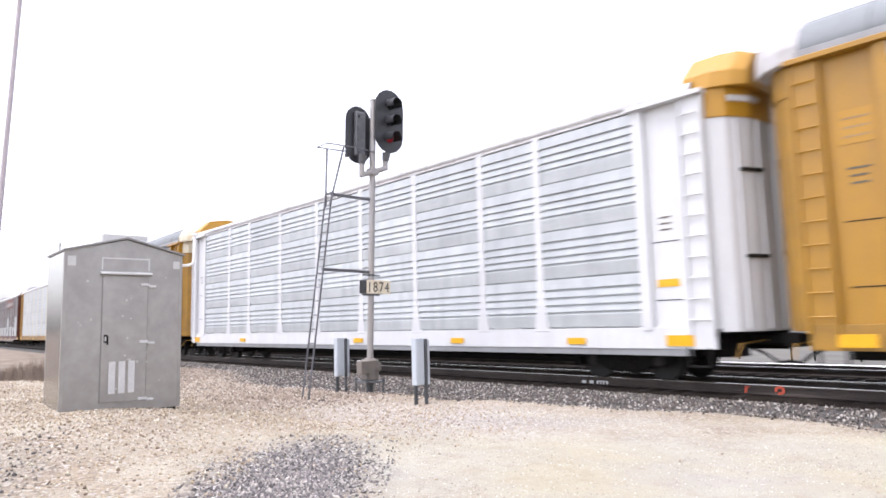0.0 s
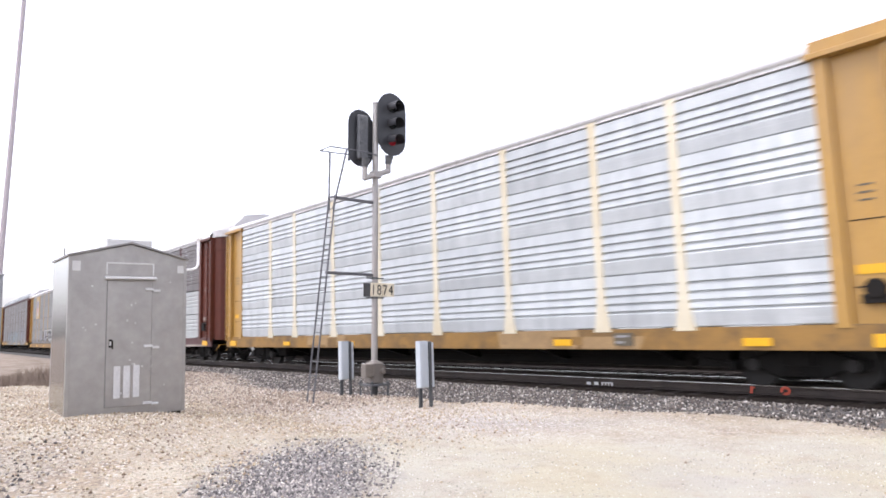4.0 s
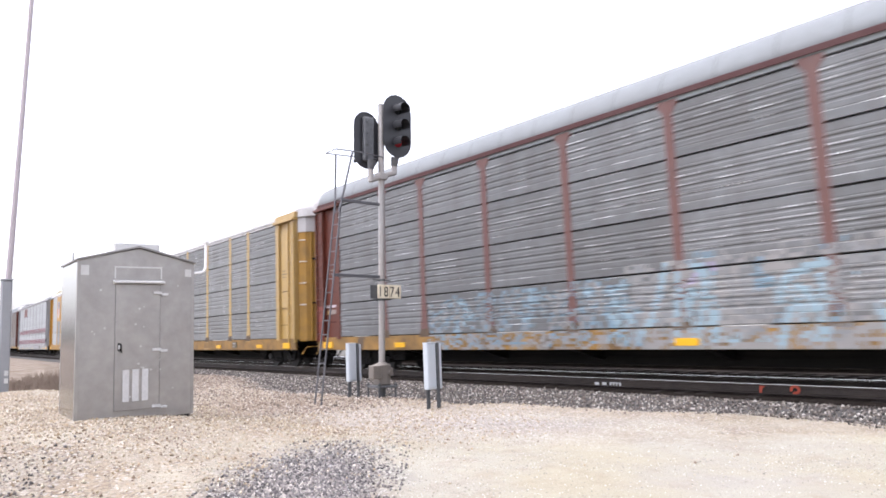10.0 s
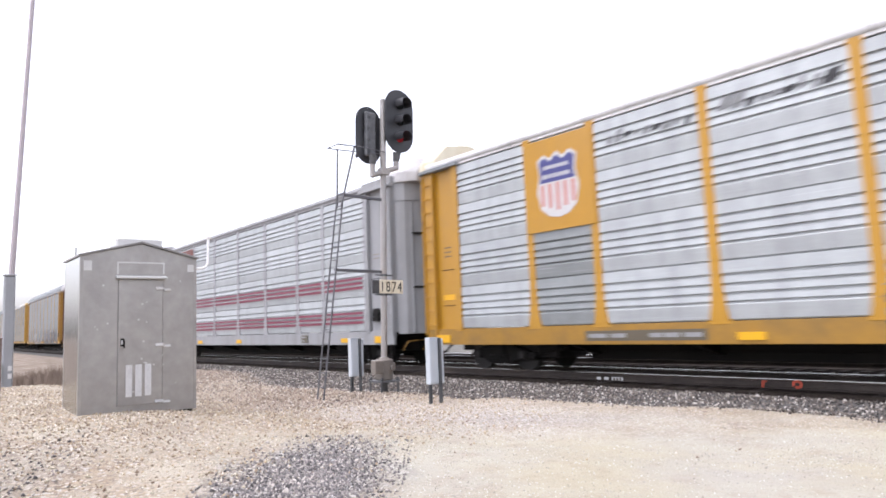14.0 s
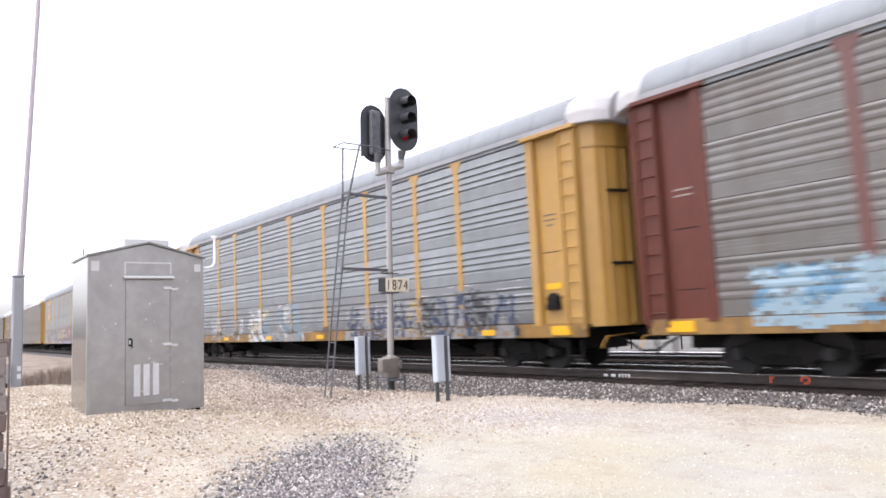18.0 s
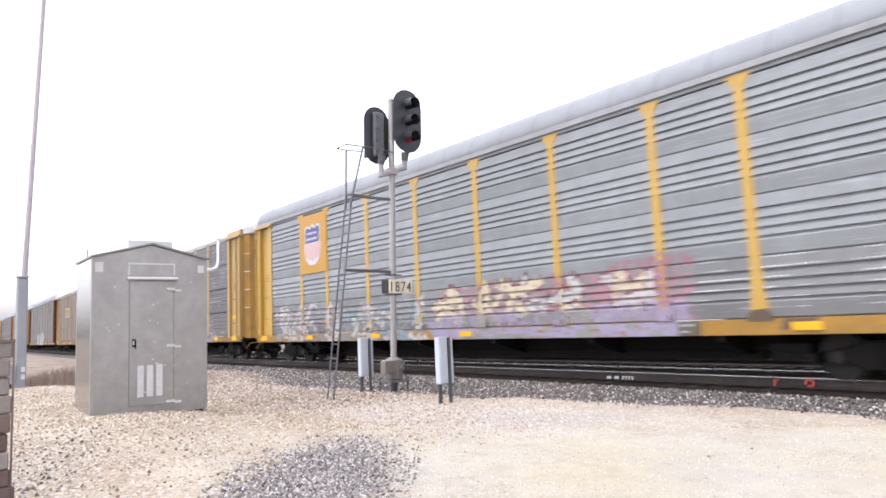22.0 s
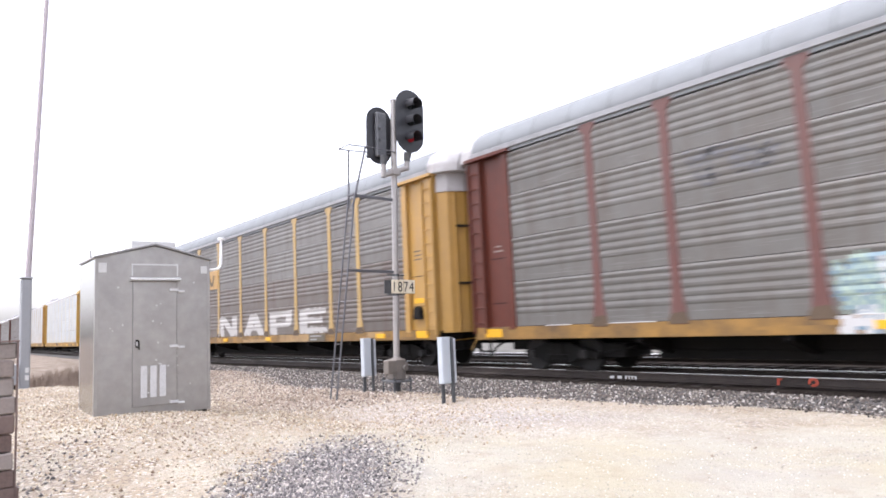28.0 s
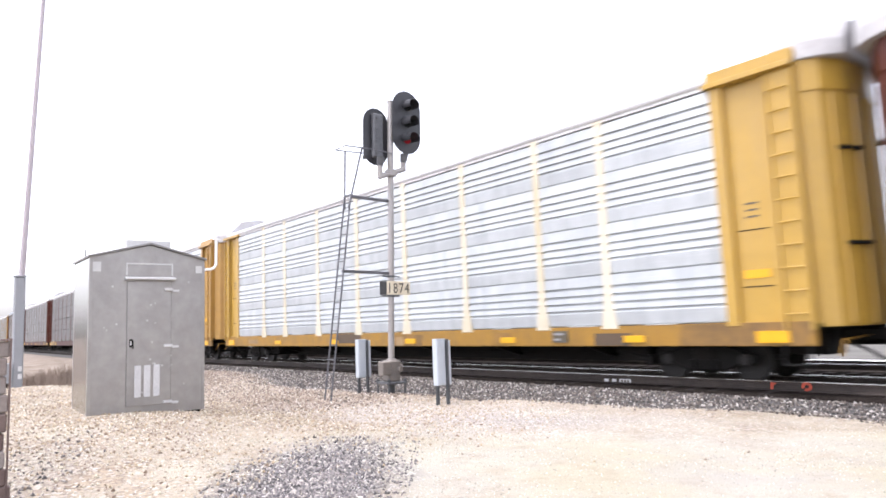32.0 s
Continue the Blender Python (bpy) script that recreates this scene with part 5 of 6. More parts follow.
def shield(car, k, yellow):
    """A yellow board in one bay with a plain shield of blue, white and faded red."""
    a, b = BAYS[k]
    x = HALF - (a + b) / 2
    w = b - a
    y = SIDE - 0.036
    part("badge_board", kept(("badge_board", yellow.name), lambda: Shape().box(-w / 2 - 0.05, w / 2 + 0.05, y, SIDE + 0.02, 3.5, 5.82).mesh("badge_board", yellow, 0.004)), car, (x, 0, 0), "yellow board with a shield badge")
    o = [(-0.62, 5.28), (-0.42, 5.42), (-0.2, 5.3), (0, 5.45), (0.2, 5.3), (0.42, 5.42), (0.62, 5.28), (0.56, 4.9), (0.66, 4.5), (0.55, 4.05), (0.3, 3.86), (0, 3.8), (-0.3, 3.86), (-0.55, 4.05), (-0.66, 4.5), (-0.56, 4.9)]
    f = part("shield", kept("shield_field", lambda: Shape().plate(o, y - 0.004, 0.006).mesh("shield_field", MARK_WHITE)), car, (x, 0, 0), "white shield with blue and faded red bars")
    head = [(-0.56, 5.24), (-0.4, 5.34), (-0.2, 5.22), (0, 5.36), (0.2, 5.22), (0.4, 5.34), (0.56, 5.24), (0.51, 4.9), (0.55, 4.7), (-0.55, 4.7), (-0.51, 4.9)]
    blue = part("shield_head", kept("shield_head", lambda: Shape().plate(head, y - 0.011, 0.004).mesh("shield_head", BLUE)), f, label="blue head of the shield")
    for z0, z1, ww in ((5.03, 5.12, 0.4), (4.8, 4.9, 0.44)):
        for k in range(5):
            part("shield_bar", kept(("sbar", z0, k), lambda: Shape().box(-ww + 0.4 * ww * k, -ww + 0.4 * ww * k + 0.26 * ww, y - 0.02, y - 0.0155, z0, z1).mesh("shield_bar", MARK_WHITE)), f)
    for i in range(5):
        xx = -0.48 + 0.24 * i
        lo = 3.98 + 0.12 * abs(i - 2) * 0.6
        part("shield_stripe", kept(("sstripe", i), lambda: Shape().box(xx - 0.05, xx + 0.05, y - 0.016, y - 0.011, lo, 4.66).mesh("shield_stripe", PINK)), f)


def board(car, k, row, yellow):
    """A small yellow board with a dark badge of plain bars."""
    a, b = BAYS[k]
    x, w, z, y = HALF - (a + b) / 2, b - a, ROWS_Z[row], SIDE - 0.034
    bd = part("badge_board", kept(("small_board", k, row, yellow.name), lambda: Shape().box(-w / 2, w / 2, y, SIDE + 0.02, z + 0.1, z + 1.05).mesh("small_board", yellow, 0.004)), car, (x, 0, 0), "yellow board with a dark badge")
    path = [(-0.35, 0.78), (-0.85, 0.74), (-0.92, 0.42), (-0.7, 0.3), (-0.3, 0.34), (-0.02, 0.76), (0.22, 0.74), (0.5, 0.36), (0.72, 0.34), (0.86, 0.8)]
    for i, ((a, b), (c, d)) in enumerate(zip(path[:-1], path[1:])):
        n = math.hypot(c - a, d - b) / 0.085
        u, v = (c - a) / n, (d - b) / n
        o = [(a - u * 0.4 - v, b - v * 0.4 + u), (c + u * 0.4 - v, d + v * 0.4 + u), (c + u * 0.4 + v, d + v * 0.4 - u), (a - u * 0.4 + v, b - v * 0.4 - u)]
        part("badge_bar", kept(("badge_bar", i), lambda: Shape().plate(o, -0.0008 * i, 0.005).mesh("badge_bar", MARK_DARK)), bd, (0, y - 0.001, z))


def skin(kind, x, z, high):
    """How far out the wagon's side stands at a place (x along the wagon, z up)."""
    line = ribbed_line(kind)
    up, out = [b for _, b in line], [a for a, _ in line]
    row = np.clip(np.floor((z - 1.18) / 1.17), 0, 3)
    y = SIDE + np.interp(z - 1.18 - 1.17 * row, up, out)
    flare = np.interp(z, [1.1, 1.28, 1.75, 2.2], [0.25, 0.2, 0.14, 0.12])
    for d in POSTS:
        y = np.where(np.abs(x - (HALF - d)) < flare, np.minimum(y, SIDE - 0.018), y)
    return np.where(z < high, SIDE - 0.0125, y) - 0.005


def paint_mesh(name, quads, material):
    me = bpy.data.meshes.new(name)
    n = len(quads)
    me.vertices.add(4 * n)
    me.vertices.foreach_set("co", quads.ravel())
    me.loops.add(4 * n)
    me.loops.foreach_set("vertex_index", np.arange(4 * n, dtype=np.int32))
    me.polygons.add(n)
    me.polygons.foreach_set("loop_start", np.arange(0, 4 * n, 4, dtype=np.int32))
    me.update(calc_edges=True)
    me.materials.append(material)
    return me


def near_line(px, pz, line):
    best = np.full(px.shape, 9.0)
    for (ax, az), (bx_, bz) in zip(line[:-1], line[1:]):
        dx, dz = bx_ - ax, bz - az
        t = np.clip(((px - ax) * dx + (pz - az) * dz) / (dx * dx + dz * dz + 1e-9), 0, 1)
        best = np.minimum(best, np.hypot(px - ax - t * dx, pz - az - t * dz))
    return best


LETTERS = {"R": [[(0.1, 0), (0.1, 1), (0.75, 0.95), (0.8, 0.6), (0.15, 0.5)], [(0.35, 0.5), (0.95, 0.0)]],
           "A": [[(0.0, 0.0), (0.45, 1.0), (0.55, 1.0), (0.85, 0.0)], [(0.1, 0.35), (0.95, 0.4)]],
           "S": [[(0.95, 0.95), (0.2, 0.9), (0.1, 0.6), (0.85, 0.4), (0.8, 0.08), (0.0, 0.05)]],
           "P": [[(0.12, -0.05), (0.12, 1), (0.85, 0.95), (0.9, 0.5), (0.2, 0.42)]]}
BLOCKS = {"N": [[(0, 0), (0.27, 0), (0.25, 1), (-0.02, 1)], [(0.73, 0), (1, 0.02), (1.02, 1), (0.75, 0.98)], [(0.03, 1), (0.36, 1), (0.98, 0), (0.64, 0)]],
          "A": [[(-0.02, 0), (0.3, 0), (0.64, 1), (0.34, 1)], [(0.7, 0), (1.02, 0), (0.68, 1), (0.36, 1)], [(0.2, 0.22), (0.8, 0.24), (0.74, 0.47), (0.28, 0.45)]],
          "P": [[(0.0, 0), (0.3, -0.02), (0.3, 1), (0.0, 1)], [(0.1, 0.74), (0.95, 0.76), (0.98, 1), (0.1, 1)], [(0.7, 0.36), (0.96, 0.4), (1.0, 0.96), (0.72, 0.96)], [(0.15, 0.3), (0.9, 0.32), (0.9, 0.54), (0.15, 0.53)]],
          "E": [[(0.0, 0), (0.3, 0), (0.31, 1), (0.0, 0.98)], [(0.1, 0.76), (0.98, 0.78), (1, 1), (0.1, 1)], [(0.1, 0.4), (0.85, 0.41), (0.85, 0.62), (0.1, 0.61)], [(0.1, 0), (1, 0.02), (1, 0.24), (0.1, 0.24)]]}


def in_block(px, pz, o):
    inside = np.ones(px.shape, bool)
    turn = sum(a[0] * b[1] - b[0] * a[1] for a, b in zip(o, o[1:] + o[:1]))
    for (ax, az), (bx_, bz) in zip(o, o[1:] + o[:1]):
        inside &= ((bx_ - ax) * (pz - az) - (bz - az) * (px - ax)) * turn >= 0
    return inside


def graffiti(car, d0, d1, z0, z1, fill, edge, letters, seed, back=None, label="", strokes=4, fat=0.26, keep=1.0, rim=0.05, word="", blocks="", under=None, back_keep=0.9):
    """Paint sprayed over sheets, posts and sill alike: a cloud, fat strokes with rims, letter by letter. It follows every rib."""
    rng, nr = random.Random(seed), np.random.default_rng(seed)
    kind, low, high = FORM[car.name]
    line = [b for _, b in ribbed_line(kind)]
    cut = [z for z in np.arange(low + 0.004, high, 0.065)] + [high - 0.004]
    rows = list(zip(cut[:-1], cut[1:]))
    for r in range(4):
        for a, b in zip(line[:-1], line[1:]):
            if b - a > 0.002:
                k = max(1, round((b - a) / 0.07))
                rows += [(1.18 + 1.17 * r + a + (b - a) * i / k, 1.18 + 1.17 * r + a + (b - a) * (i + 1) / k) for i in range(k)]
    rows = [(a, b) for a, b in rows if b > z0 - 0.1 and a < z1 + 0.1]
    step = 0.055
    xs = np.arange(HALF - d1 - 0.2, HALF - d0 + 0.2, step)
    lo, hi = np.array([a for a, _ in rows]), np.array([b for _, b in rows])
    px, pz = np.meshgrid(xs + step / 2, (lo + hi) / 2, indexing="ij")
    px, pz = px + nr.normal(0, 0.02, px.shape), pz + nr.normal(0, 0.015, px.shape)
    names, tone = [], np.full(px.shape, -1)

    def dab(name, where):
        if name not in names:
            names.append(name)
        tone[where] = names.index(name)

    patchy = np.repeat(nr.random((px.shape[0] // 5 + 2, px.shape[1])), 5, axis=0)
    patchy = np.stack([np.roll(patchy[:, k], int(nr.integers(0, 5))) for k in range(px.shape[1])], 1)[:px.shape[0]]
    patchy = 0.5 * patchy + 0.5 * nr.random(px.shape)
    patchy = np.argsort(np.argsort(patchy.ravel())).reshape(px.shape) / px.size
    mx, mz, hx, hz = HALF - (d0 + d1) / 2, (z0 + z1) / 2, (d1 - d0) / 2, (z1 - z0) / 2
    wob = 0.1 * np.sin(px * 3.1 + seed) + 0.08 * np.sin(px * 7.3 + pz * 4 + seed * 2)
    cloud = (np.abs((px - mx) / hx) ** 4 + np.abs((pz - mz) / hz) ** 4) ** 0.25 + wob
    if back:
        for i, b in enumerate(back.split()):
            dab(b, (cloud < 1.0) & (patchy < back_keep) & ((i == 0) | (np.sin(px * 2.3 + i * 2 + pz * 3) + np.sin(px * 5.1 - i) > 0.5)))
    if under:
        dab(under, (pz < min(high, z1)) & (np.abs(px - mx) < hx * (0.96 + wob * 0.3)) & (patchy < 0.92))
    if word:
        w = (d1 - d0) / len(word)
        for i, ch in enumerate(word):
            x = HALF - d1 + w * i
            d = np.min([near_line(px, pz, [(x + w * (0.08 + 0.8 * a), z0 + 0.16 + (z1 - z0 - 0.32) * b) for a, b in q]) for q in LETTERS[ch]], axis=0)
            dab(edge, (d > 0.17) & (d < 0.17 + rim))
            dab(fill, d < 0.17)
    for ch, off, w in zip(blocks, (17.95, 14.85, 12.0, 9.2), (2.25, 2.25, 2.15, 2.2)):
        for o in BLOCKS[ch]:
            dab(fill, in_block(px, pz, [(HALF - off + a * w, z0 + b * (z1 - z0)) for a, b in o]))
    fills = fill.split()
    w = (d1 - d0) / max(letters, 1)
    for i in range(letters):
        cx, h, tint = HALF - d1 + w * (i + 0.5), hz * 0.86, rng.choice(fills)
        cz = mz + rng.uniform(-0.08, 0.08)
        for _ in range(strokes):
            p, q, r = [(cx + a * w * 0.5 * rng.uniform(0.6, 1), cz + b * h * rng.uniform(0.75, 1)) for a, b in
                       rng.sample([(-1, -1), (-1, 1), (1, 1), (1, -1), (0, 1), (0, -1), (-1, 0), (1, 0)], 3)]
            half = min(w * fat, 0.3) * rng.uniform(0.6, 1.1) / 2
            curve = [tuple((1 - t) ** 2 * p[c] + 2 * t * (1 - t) * q[c] + t * t * r[c] for c in (0, 1)) for t in (0, 0.2, 0.4, 0.6, 0.8, 1)]
            d = near_line(px, pz, curve)
            dab(edge, (d >= half) & (d < half + rim))
            dab(tint if rng.random() < 0.6 else rng.choice(fills), d < half)
    if keep < 1:
        tone[patchy > keep] = -1
    gr = None
    order = sorted(range(len(names)), key=lambda i: -int((tone == i).sum()))
    for i in order:
        a, b = np.nonzero(tone == i)
        if not len(a):
            continue
        x0, x1, za, zb, xm = xs[a], xs[a] + step, lo[b], hi[b], xs[a] + step / 2
        ya, yb = skin(kind, xm, za + 1e-4, high), skin(kind, xm, zb - 1e-4, high)
        quads = np.stack([np.stack(v, -1) for v in ((x0, ya, za), (x1, ya, za), (x1, yb, zb), (x0, yb, zb))], 1)
        me = paint_mesh("sprayed_paint", quads, SPRAY[names[i]])
        if gr is None:
            gr = tagged(part("graffiti", me, car, label=label or names[i].replace("_", " ") + " sprayed graffiti"), kind="stuff")
        else:
            tagged(part("paint_layer", me, gr, label=names[i].replace("_", " ") + " spray paint"), kind="stuff")
    return gr


WAGONS, WHEELS, FORM = [], {}, {}
DOORS = {GOLD.name: GRIMY_FRESH, PALE_YELLOW.name: GRIMY_FRESH, FRESH_YELLOW.name: GRIMY_FRESH}
GRIMY = {LEMON.name: GRIMY_FRESH, GOLD.name: GRIMY_FRESH, YELLOW.name: GRIMY_YELLOW, FRESH_YELLOW.name: GRIMY_FRESH, PALE_YELLOW.name: GRIMY_YELLOW, BROWN.name: GRIMY_BROWN}


def wagon(n, trim, sheet_m, kind, roof, label, sill=None, hood=None, posts=None, door=None, eave=None, roof_m=None, brake=False, plate_low=False, odd=(), cap=None, low=0.72, high=1.165, band=None):
    c = dict(n=n, trim=trim, sill=sill or GRIMY.get(trim.name, trim), hood=hood or HOOD_WHITE, door=door or DOORS.get(trim.name, trim), roof=roof, eave=eave or trim, brake=brake, plate_low=plate_low, cap=cap or (HOOD_WHITE if n in (7, 17) else hood or door or DOORS.get(trim.name, trim)), low=low)
    car = thing("auto_carrier_wagon", (lead(0) - PITCH * n - HALF, TRACK_Y + float(bend(lead(0) - PITCH * n - HALF)), 0), label, "railway wagon", "wagons of the train")
    WAGONS.append((n, car))
    FORM[car.name] = (kind, low, high)
    posts = posts or trim
    odd = dict(odd)
    for k, (a, b) in enumerate(BAYS):
        w = round(b - a, 2)
        for r, z in enumerate(ROWS_Z):
            m = odd.get((k, r)) or odd.get((k, None)) or odd.get((None, r)) or sheet_m
            part("side_sheet", kept(("sheet", kind, w, m.name), lambda: sheet_mesh(kind, w, m)), car, (HALF - (a + b) / 2, 0, z))
    for d in POSTS:
        part("post", kept(("post", posts.name, roof), lambda: post_mesh(posts, 0.24 if roof == "tall" else 0.13)), car, (HALF - d, 0, 0))
        if sheet_m not in (SILVER, SILVER_WORN) and posts is not MAROON_PAINT:
            part("post_foot", kept("post_foot", foot_mesh), car, (HALF - d, 0, 0), "grimy foot of the post")
    part("far_side", kept(("far_side", trim.name), lambda: Shape().box(-13.6, 13.6, 1.5, 1.6, 1.05, 5.9).mesh("far_side", GALV)), car)
    part("side_liner", kept("liner", lambda: Shape().box(-11.9, 11.9, SIDE + 0.1, SIDE + 0.12, 1.05, 5.9).mesh("liner", BLACK)), car)
    part("top_rail", kept(("top_rail", (roof_m or ROOF).name), lambda: Shape().box(-11.8, 11.8, SIDE - 0.008, SIDE + 0.2, 5.88, 5.97).mesh("top_rail", roof_m or ROOF, 0.006)), car)
    part("roof", kept(("roof", roof, (roof_m or ROOF).name), lambda: roof_mesh(TALL if roof == "tall" else LOW, roof_m or ROOF)), car, label="ribbed pale metal roof")
    if roof == "tall":
        edge = MAROON_PAINT if n == 6 else GREY_TRIM
        part("roof_ledge", kept(("roof_ledge", edge.name), lambda: Shape().box(-13.3, 13.3, SIDE - 0.05, SIDE + 0.2, 5.975, 6.1).mesh("roof_ledge", edge, 0.006)), car)
    sl = c["sill"]
    part("side_sill", kept(("sill", sl.name, low, high), lambda: Shape().prism([(SIDE - 0.004, low), (SIDE + 0.08, low), (SIDE + 0.08, high), (SIDE - 0.004, high)], "x", -13.45, 13.45)
         .mesh("side_sill", sl, 0.004)), car)
    if band:
        part("lower_panel", kept(("lower_panel", high), lambda: Shape().box(-11.85, 11.85, SIDE - 0.002, SIDE + 0.06, high + 0.01, 1.165).mesh("lower_panel", band, 0.004)), car, label="dull grey strip above the sill")
    grime = random.Random(n * 7 + 3)
    if n not in (1, 4, 8, 9):
        for k in range(11):
            x, w = grime.uniform(-12.4, 12.2), grime.choice((0.2, 0.3, 0.5, 0.8, 1.3))
            m = grime.choice((OILY, OCHRE, OCHRE, sl, GRIMY_YELLOW) if sl is not GRIMY_FRESH else (GRIMY_YELLOW, OCHRE, GRIMY_FRESH, OILY))
            a, b, q = low + grime.choice((0.01, 0.01, 0.1)), high - grime.choice((0.01, 0.1, 0.16)), grime.uniform(-0.1, 0.1)
            part("sill_stain", Shape().plate([(x - w, a), (x + w * 0.9, a), (x + w, (a + b) / 2), (x + w + q, b), (x - w + q, b)], SIDE - 0.0045 - 0.0004 * k, 0.002).mesh("sill_stain", m), car)
    # pale strips added for the light that gleams in the gap under the sheets
    for k, (a, b) in enumerate(BAYS):
        if grime.random() < (0.95 if n == 4 else 0.5):
            w, mid = (b - a) * grime.uniform(0.3 if n == 4 else 0.1, 0.42 if n == 4 else 0.32), HALF - (a + b) / 2 + grime.uniform(-0.3, 0.3)
            part("deck_edge", Shape().box(mid - w, mid + w, SIDE - 0.012, SIDE + 0.03, 1.167, 1.182).mesh("deck_edge", PVC if n == 4 else SHED_PALE), car, label="pale strip standing for light in the gap below the side sheets")
    part("far_sill", kept("far_sill", lambda: Shape().box(-13.6, 13.6, 1.5, 1.6, 0.6, 1.1).mesh("far_sill", BLACK)), car)
    part("deck", kept("deck", lambda: Shape().box(-13.5, 13.5, SIDE + 0.07, 1.5, 1.0, 1.12).mesh("deck", BLACK)), car)
    part("centre_sill", kept("centre_sill", lambda: Shape().box(-13.2, 13.2, -0.4, 0.4, 0.5, 1.0).box(-8.5, 8.5, -0.3, 0.3, 0.3, 0.5).mesh("centre_sill", BLACK, 0.01)), car)
    for x in (-8.2, -5.0, -1.7, 1.7, 5.0, 8.2):
        part("cross_bearer", kept("bearer", lambda: Shape().prism([(-1.52, 0.98), (-1.52, 0.74), (-0.4, 0.42), (0.4, 0.42), (1.48, 0.74), (1.48, 0.98)], "x", -0.07, 0.07).mesh("bearer", BLACK)), car, (x, 0, 0))
    rng = random.Random(n + 50)
    for d in (3.6, 8.0, 12.6, 17.2, 21.8):
        if rng.random() < 0.8:
            part("reflector", kept("small_reflector", lambda: Shape().box(-0.26, 0.26, SIDE - 0.034, SIDE - 0.002, 0.0, 0.15).mesh("reflector", MARK_YELLOW)), car, (HALF - d + rng.uniform(-0.5, 0.5), 0, low + 0.08), "yellow reflective patch")
    wide = 0.62 if kind == "rib" else 0.24
    if n not in (1, 4):
        at = (HALF - (7.75 if kind == "rib" else 6.1), 0, 0)
        panel = part("data_panel", kept(("data_panel", wide), lambda: Shape().box(-wide, wide, SIDE - 0.03, SIDE - 0.002, -0.14, 0.14).mesh("data_panel", MARK_DARK)), car, (at[0], 0, (low + high) / 2), "dark data panel with pale bars")
        for k in range(2):
            part("data_bar", kept(("data_bar", wide, k), lambda: Shape().box(-wide * 0.8, wide * (0.55 - 0.5 * k), SIDE - 0.036, SIDE - 0.031, -0.025, 0.025).mesh("data_bar", GREY_TRIM)), panel, (0, 0, 0.065 - 0.13 * k))
    wheels = []
    for s in (1, -1):
        wagon_end(car, s, c, s == 1)
        truck(car, s * (HALF - 2.7), wheels)
    WHEELS[n] = wheels
    return car


wagon(0, GOLD, SILVER, "groove", "tall", "yellow auto-carrier wagon with silver ribbed sides and a tall roof")
W1 = wagon(1, WHITE, SILVER, "groove", "low", "white auto-carrier wagon with bright silver grooved sides", hood=FRESH_YELLOW, eave=WHITE, roof_m=ROOF_WHITE)
W2 = wagon(2, GOLD, DULL, "rib", "tall", "yellow auto-carrier wagon with dull grey ribbed sides and red graffiti", brake=True, hood=CREAM)
wagon(3, YELLOW, SILVER, "groove", "low", "yellow auto-carrier wagon with bright white grooved sides", posts=CREAM, brake=True, roof_m=ROOF_WHITE)
W4 = wagon(4, BROWN, UMBER, "panel", "low", "brown auto-carrier wagon with patched grey and silver side panels", sill=GRIMY_BROWN, posts=MAROON_PAINT, brake=True, roof_m=ROOF_WHITE,
           odd={**{(k, 3): PATCH for k in range(7)}, (0, 2): PATCH, (3, 2): PATCH}, low=0.74)
W5 = wagon(5, YELLOW, GALV, "panel", "low", "yellow auto-carrier wagon with grey side panels and a shield badge", roof_m=ROOF_WHITE, plate_low=True, low=0.5, high=0.9, band=GALV_DIM)
W6 = wagon(6, BROWN, GALV_DIM, "panel", "tall", "brown auto-carrier wagon with grey panels under pale blue graffiti", sill=GRIMY_YELLOW, posts=FADED_BROWN)
W7 = wagon(7, PALE_YELLOW, GALV, "panel", "low", "faded yellow auto-carrier wagon with clean grey side panels", plate_low=True, roof_m=ROOF_WHITE)
W8 = wagon(8, FRESH_YELLOW, SILVER_WORN, "groove", "low", "bright yellow auto-carrier wagon with silver grooved sides and a shield badge", hood=CREAM, cap=FRESH_YELLOW, door=SILVER_WORN, eave=ROOF, roof_m=ROOF_WHITE,
           odd={(1, None): MID, (7, 2): MID, (7, 3): MID})
W9 = wagon(9, GREY_TRIM, SILVER_WORN, "groove", "low", "grey auto-carrier wagon with silver sides and maroon stripes", sill=GREY_TRIM, brake=True, roof_m=GREY_TRIM)
W10 = wagon(10, BROWN, DULL_DIM, "rib", "tall", "brown auto-carrier wagon with dull ribbed sides and faint white graffiti", sill=GRIMY_YELLOW, posts=FADED_BROWN, low=0.84)
W11 = wagon(11, YELLOW, MID, "groove", "tall", "yellow auto-carrier wagon with grey grooved sides and dark graffiti", brake=True, odd={(None, 3): GALV}, low=0.82)
W12 = wagon(12, LEMON, GALV, "panel", "low", "yellow auto-carrier wagon with stained grey panels and a shield badge", roof_m=ROOF_WHITE, odd={(1, 0): GALV_DIM, (1, 1): DARK, (1, 2): GALV_DIM}, low=0.88)
W13 = wagon(13, LEMON, MID, "groove", "tall", "yellow auto-carrier wagon with grey grooved sides and cream graffiti", brake=True, odd={(None, 3): GALV}, low=0.86)
W14 = wagon(14, PALE_YELLOW, DARK, "panel", "low", "faded yellow auto-carrier wagon with dark weathered side panels", roof_m=ROOF_WHITE, odd={(8, 3): PATCH}, low=0.9)
W15 = wagon(15, PALE_YELLOW, EARTHY, "rib", "tall", "faded yellow auto-carrier wagon with grimy brownish sides and a white roof", roof_m=ROOF_WHITE, hood=PALE_YELLOW, cap=CREAM, door=GOLD, low=0.84)
